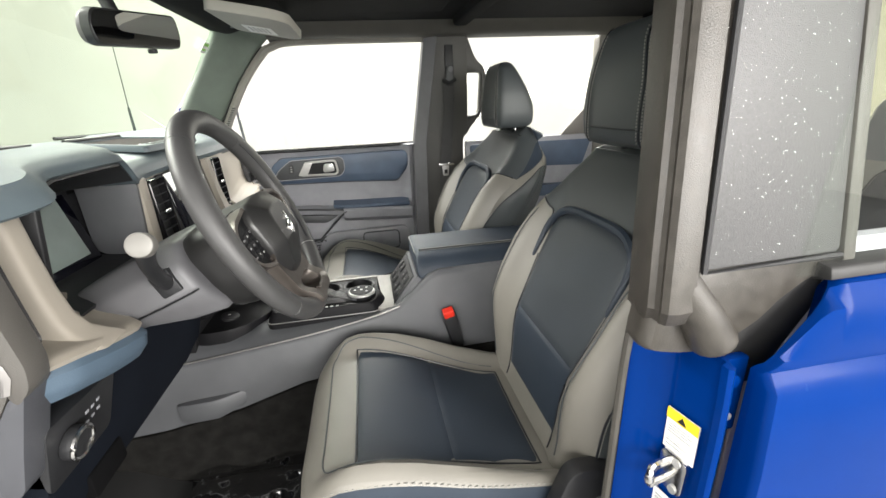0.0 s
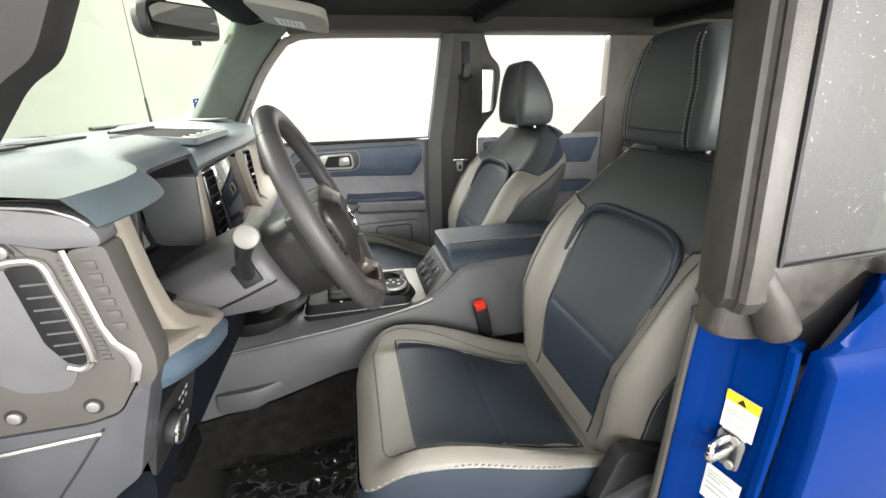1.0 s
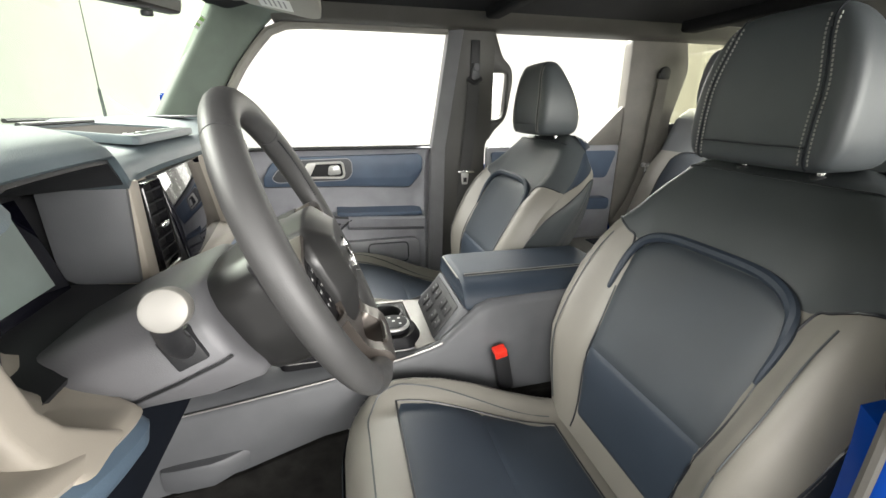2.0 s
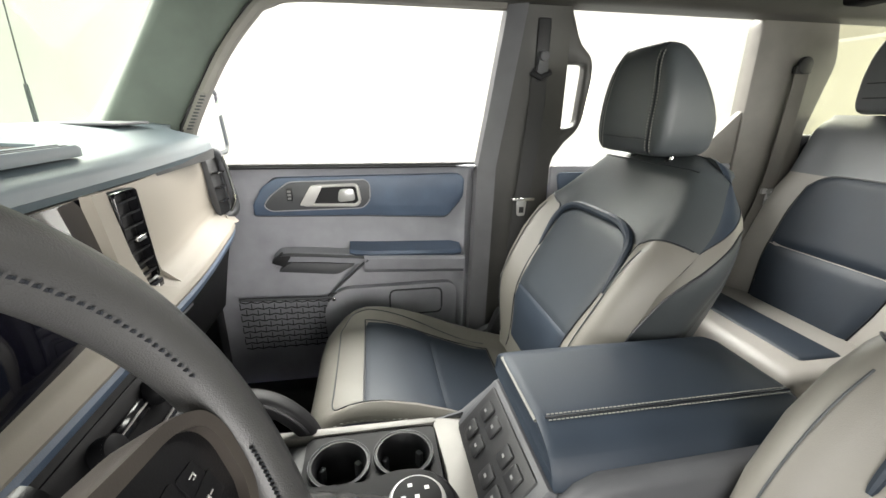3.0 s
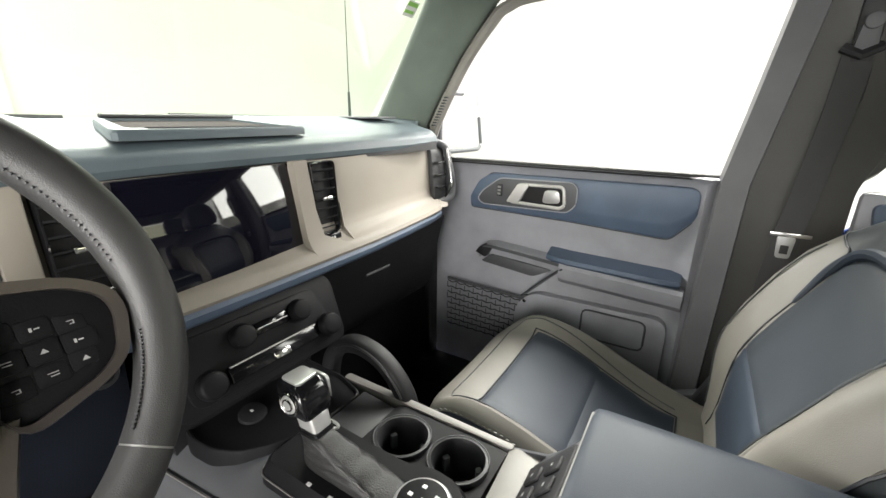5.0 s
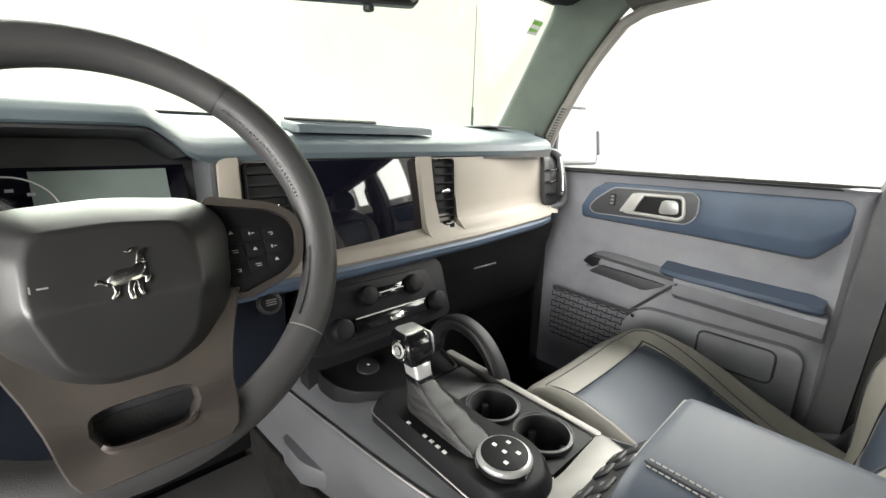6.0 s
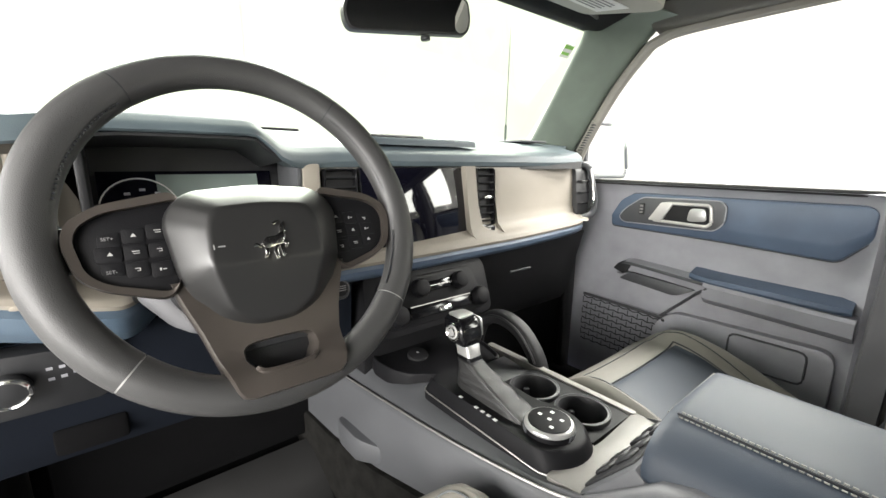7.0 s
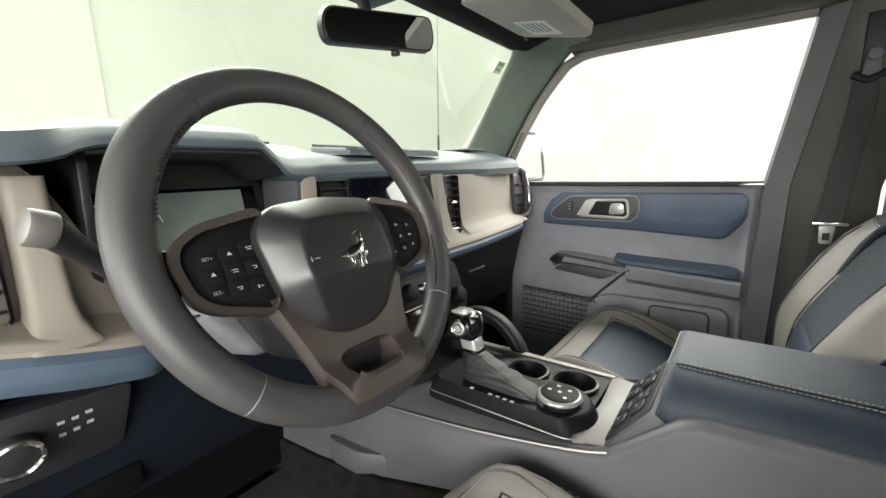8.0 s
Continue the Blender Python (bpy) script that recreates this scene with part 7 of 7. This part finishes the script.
# charcoal sheet stands in for the shade below the pull pocket
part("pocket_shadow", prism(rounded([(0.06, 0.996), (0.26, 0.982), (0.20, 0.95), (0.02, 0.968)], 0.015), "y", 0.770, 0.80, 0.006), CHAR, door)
part("panel_cut", tube([(0.297, 0.738, 1.006), (0.262, 0.752, 0.972), (0.165, 0.783, 0.872)], 0.0045, 6), CHAR, door)
part("lower_bulge", prism(rounded([(0.20, 0.90), (0.58, 0.905), (0.58, 0.60), (0.16, 0.60), (0.15, 0.84)], 0.04), "y", 0.762, 0.80, 0.016), GREY, door)
part("lower_recess_edge", tube([(a, 0.7615, b) for a, b in rounded([(0.36, 0.888), (0.53, 0.888), (0.53, 0.80), (0.36, 0.80)], 0.02, 3)], 0.003, 5, True), CHAR, door)
# net pocket
net = thing("door_net_pocket", "black net pocket stretched on the passenger door", "net pocket")
nb = bmesh.new()
cols, rows = 17, 9
def npt(i, j):
    u, v = i / cols, j / rows
    return Vector((-0.10 + 0.285 * u, 0.764 + 0.012 * (v - 0.5) ** 2, 0.700 + (0.172 + 0.010 * (1 - u)) * v))
for i in range(cols):
    for j in range(rows):
        up_ = 0.38 if (i + j) % 2 else 0.62
        p, q = npt(i, j + up_), npt(i + 1, j + 1 - up_)
        o = Vector((0, 0, 0.0016))
        vs = [nb.verts.new(x) for x in (p - o, q - o, q + o, p + o)]
        vs2 = [nb.verts.new(x + Vector((0, 0.002, 0))) for x in (p - o, q - o, q + o, p + o)]
        nb.faces.new(vs)
        nb.faces.new(vs2[::-1])
        if (i + j) % 2 and j + 1 < rows:
            p, q = npt(i, j + up_), npt(i, j + 1.38)
            o = Vector((0.0014, 0, 0))
            nb.faces.new([nb.verts.new(x) for x in (p - o, p + o, q + o, q - o)])
part("mesh", nb, BLACK, net, smooth=False)
part("band", tube([npt(0, rows), npt(cols, rows)], 0.005, 6), CHAR, net)
part("hook", disc((0.183, 0.766, 0.868), (0, -1, 0), 0.006, 0.006, 14, 0.002), CHROME, net)
part("hook_plate", prism(rounded([(0.16, 0.858), (0.205, 0.853), (0.215, 0.868), (0.20, 0.885), (0.175, 0.886)], 0.008), "y", 0.766, 0.778, 0.002), CHAR, net)

# ---- outside mirror ----
om = thing("door_mirror", "passenger door mirror in a dark frame reflecting the studio", "mirror")
MO = [(y, z) for y, z in rounded([(0.845, 1.300), (1.130, 1.295), (1.150, 1.315), (1.105, 1.490), (1.08, 1.497), (0.845, 1.492)], 0.025, 4)]
MM = Matrix.Translation((-0.190, 0, 0))
part("housing", moved(loft([[(0.0, y, z) for y, z in MO], [(-0.08, (y - 1.0) * 0.98 + 1.0, (z - 1.4) * 0.98 + 1.4) for y, z in MO], [(-0.16, (y - 1.0) * 0.85 + 1.0, (z - 1.4) * 0.8 + 1.41) for y, z in MO]]), MM), BLUE, om, "blue mirror housing")
part("frame", moved(tube([(0.002, y, z) for y, z in MO], 0.0095, 8, True), MM), CHAR, om, "dark grey frame")
part("glass", moved(prism([((y - 1.0) * 0.97 + 1.0, (z - 1.4) * 0.97 + 1.4) for y, z in MO], "x", 0.002, 0.005, 0), MM), MIRROR, om, "mirror glass", smooth=False)
part("foot", tube([(-0.17, 0.77, 1.31), (-0.21, 0.87, 1.33)], 0.022, 10), BLACK, om)

# ---- rear-view mirror, visor ----
rv = thing("rear_view_mirror", "black rear-view mirror hanging under the windscreen header", "mirror")
RM = Matrix.Translation((-0.048, -0.033, 1.632)) @ Matrix.Rotation(radians(-14), 4, "Z") @ Matrix.Rotation(radians(1), 4, "Y") @ Matrix.Rotation(radians(6), 4, "X")
RO = rounded([(-0.130, -0.030), (0.122, -0.036), (0.134, -0.010), (0.130, 0.036), (-0.120, 0.036), (-0.136, 0.006)], 0.018, 4)
part("housing", moved(loft([[(0.004, a, b) for a, b in RO], [(-0.012, a * 1.02, b * 1.04) for a, b in RO], [(-0.035, a * 0.9, b * 0.85) for a, b in RO], [(-0.045, a * 0.5, b * 0.5) for a, b in RO]]), RM), BLACK, rv)
part("glass", moved(prism([(a * 0.965, b * 0.90) for a, b in RO], "x", 0.004, 0.0055, 0), RM), MIRROR, rv, "mirror glass", smooth=False)
part("nub", moved(disc((-0.004, 0.03, -0.036), (0, 0, -1), 0.010, 0.010, 16, 0.003), RM), BLACK, rv)
part("stem", tube([(-0.085, -0.033, 1.65), (-0.10, -0.033, 1.70), (-0.085, -0.033, 1.745)], 0.014, 10), BLACK, rv)
part("sensor_box", rbox(-0.13, -0.04, -0.085, 0.02, 1.70, 1.745, 0.012), BLACK, rv)
vz = thing("sun_visor", "pale grey folded sun visor with a printed label", "sun visor")
VMt = Matrix.Translation((0.055, 0.30, 1.712)) @ Matrix.Rotation(radians(9), 4, "Y")
VO = rounded([(-0.005, -0.20), (0.155, -0.195), (0.195, -0.16), (0.195, 0.11), (0.165, 0.145), (0.0, 0.115)], 0.03, 4)
part("board", moved(prism(VO, "z", -0.012, 0.012, 0.008), VMt), VISOR, vz)
part("label", moved(rbox(0.045, 0.125, -0.03, 0.09, -0.0140, -0.0125, 0), VMt), WHITE, vz, "white printed label", smooth=False)
part("label_print", moved(merge(*[rbox(0.06 + 0.012 * i, 0.0635 + 0.012 * i, -0.015, 0.055 + 0.008 * (i % 2), -0.0150, -0.0142, 0) for i in range(5)]), VMt), GREYPRINT, vz, smooth=False)
part("arm", tube([(0.055, 0.42, 1.712), (0.0, 0.55, 1.735)], 0.006, 8), BLACK, vz)
ws = thing("windscreen_sticker", "small green and white inspection sticker in the windscreen corner", "sticker")
part("sheet", moved(rbox(-0.001, 0.001, -0.022, 0.022, -0.02, 0.02, 0), Matrix.Translation((-0.102, 0.565, 1.672)) @ Matrix.Rotation(radians(38), 4, "Y")), WHITE, ws, smooth=False)
part("band", moved(merge(rbox(0.0012, 0.002, -0.02, 0.02, 0.006, 0.016, 0), rbox(0.0012, 0.002, -0.02, 0.015, -0.012, -0.004, 0)), Matrix.Translation((-0.102, 0.565, 1.672)) @ Matrix.Rotation(radians(38), 4, "Y")), GREENP, ws, smooth=False)

# ---- seat belts ----
def belt(pts, width, name, label, s=1, mat=None):
    bt = thing("seat_belt", label, "seat belt", "seat belts")
    P = spline(pts, 6)
    rings = []
    for i, p in enumerate(P):
        d = (P[min(i + 1, len(P) - 1)] - P[max(i - 1, 0)]).normalized()
        w = Vector((1, 0, 0)) - d * d.x
        w = w.normalized() * width / 2
        n = d.cross(w).normalized() * 0.0012
        rings.append([p - w - n, p + w - n, p + w + n, p - w + n])
    part("webbing", side(loft(rings), s), mat or WEBBING, bt, "woven webbing")
    return bt


b1 = belt([(0.792, 0.712, 1.535), (0.785, 0.706, 1.42), (0.768, 0.700, 1.25), (0.755, 0.700, 1.12), (0.745, 0.705, 0.90), (0.735, 0.712, 0.62)], 0.047, "b", "dark seat belt hanging on the centre pillar")
part("loop_guide", tube([(0.765, 0.706, 1.545), (0.792, 0.700, 1.530), (0.820, 0.706, 1.545)], 0.009, 8), BLACK, b1)
part("anchor", merge(prism(rounded([(0.778, 1.535), (0.812, 1.535), (0.808, 1.60), (0.786, 1.60)], 0.012), "y", 0.698, 0.716, 0.004), disc((0.797, 0.700, 1.585), (0, -1, 0), 0.014, 0.008, 18, 0.003)), CHAR, b1, "grey plastic anchor cover")
part("adjuster_track", rbox(0.778, 0.815, 0.710, 0.716, 1.45, 1.68, 0.004), BLACK, b1)
part("stop_bar", rbox(0.730, 0.800, 0.692, 0.700, 1.186, 1.196, 0.002), CHROME, b1, "steel tongue bar")
part("tongue", prism(rounded([(0.748, 1.140), (0.772, 1.140), (0.776, 1.186), (0.744, 1.186)], 0.006), "y", 0.693, 0.698, 0.001), SILVER, b1, "steel tongue")
part("tongue_slot", rbox(0.753, 0.767, 0.6915, 0.6935, 1.150, 1.168, 0), BLACK, b1, smooth=False)
b2 = belt([(1.662, 0.722, 1.57), (1.650, 0.715, 1.42), (1.630, 0.712, 1.20), (1.570, 0.706, 1.02), (1.50, 0.69, 0.93)], 0.052, "b", "khaki seat belt hanging on the rear pillar", mat=BELTKHAKI)
part("loop_guide", merge(disc((1.662, 0.728, 1.585), (0, -1, 0), 0.026, 0.016, 20, 0.005), rbox(1.63, 1.69, 0.715, 0.732, 1.560, 1.585, 0.006)), BLACK, b2)
part("tongue", merge(rbox(1.605, 1.675, 0.700, 0.711, 1.185, 1.205, 0.004), rbox(1.625, 1.655, 0.702, 0.708, 1.145, 1.187, 0.003)), SILVER, b2)
bk = thing("seat_belt_buckle", "black seat belt buckle with a red release button", "buckle")
BKM = Matrix.Translation((0.592, -0.160, 0.898)) @ Matrix.Rotation(radians(-14), 4, "Y") @ Matrix.Rotation(radians(8), 4, "X")
part("body", moved(rbox(-0.018, 0.018, -0.013, 0.013, -0.10, 0.018, 0.005), BKM), BLACK, bk)
part("release", moved(rbox(-0.015, 0.015, -0.0145, 0.010, 0.005, 0.026, 0.003), BKM), RED, bk, "red release button")
part("stem", moved(rbox(-0.013, 0.013, -0.006, 0.006, -0.20, -0.09, 0.003), BKM), BLACK, bk)

# ---- crumpled clear foil on the driver's floor ----
rng = random.Random(2)
def foil(u, v):
    x, y = -0.12 + 0.33 * u, -0.42 + 0.25 * v
    return (x, y, 0.545 + 0.02 * noise.noise((x * 9, y * 9, 0.3)) + 0.012 * noise.noise((x * 31, y * 31, 2)) + 0.004 * noise.noise((x * 80, y * 80, 5)) + 0.02 * smoothstep(0.85, 1, u))


fo = thing("floor_foil", "crumpled clear plastic foil lying on the driver floor", "plastic foil")
part("foil", patch(foil, 60, 46), FOIL, fo)
part("mat", patch(lambda u, v: (-0.30 + 0.52 * u, -0.64 + 0.44 * v, 0.522 + 0.09 * (1 - smoothstep(0, 0.35, u))), 12, 8, 0.006), RUBBER, fo)
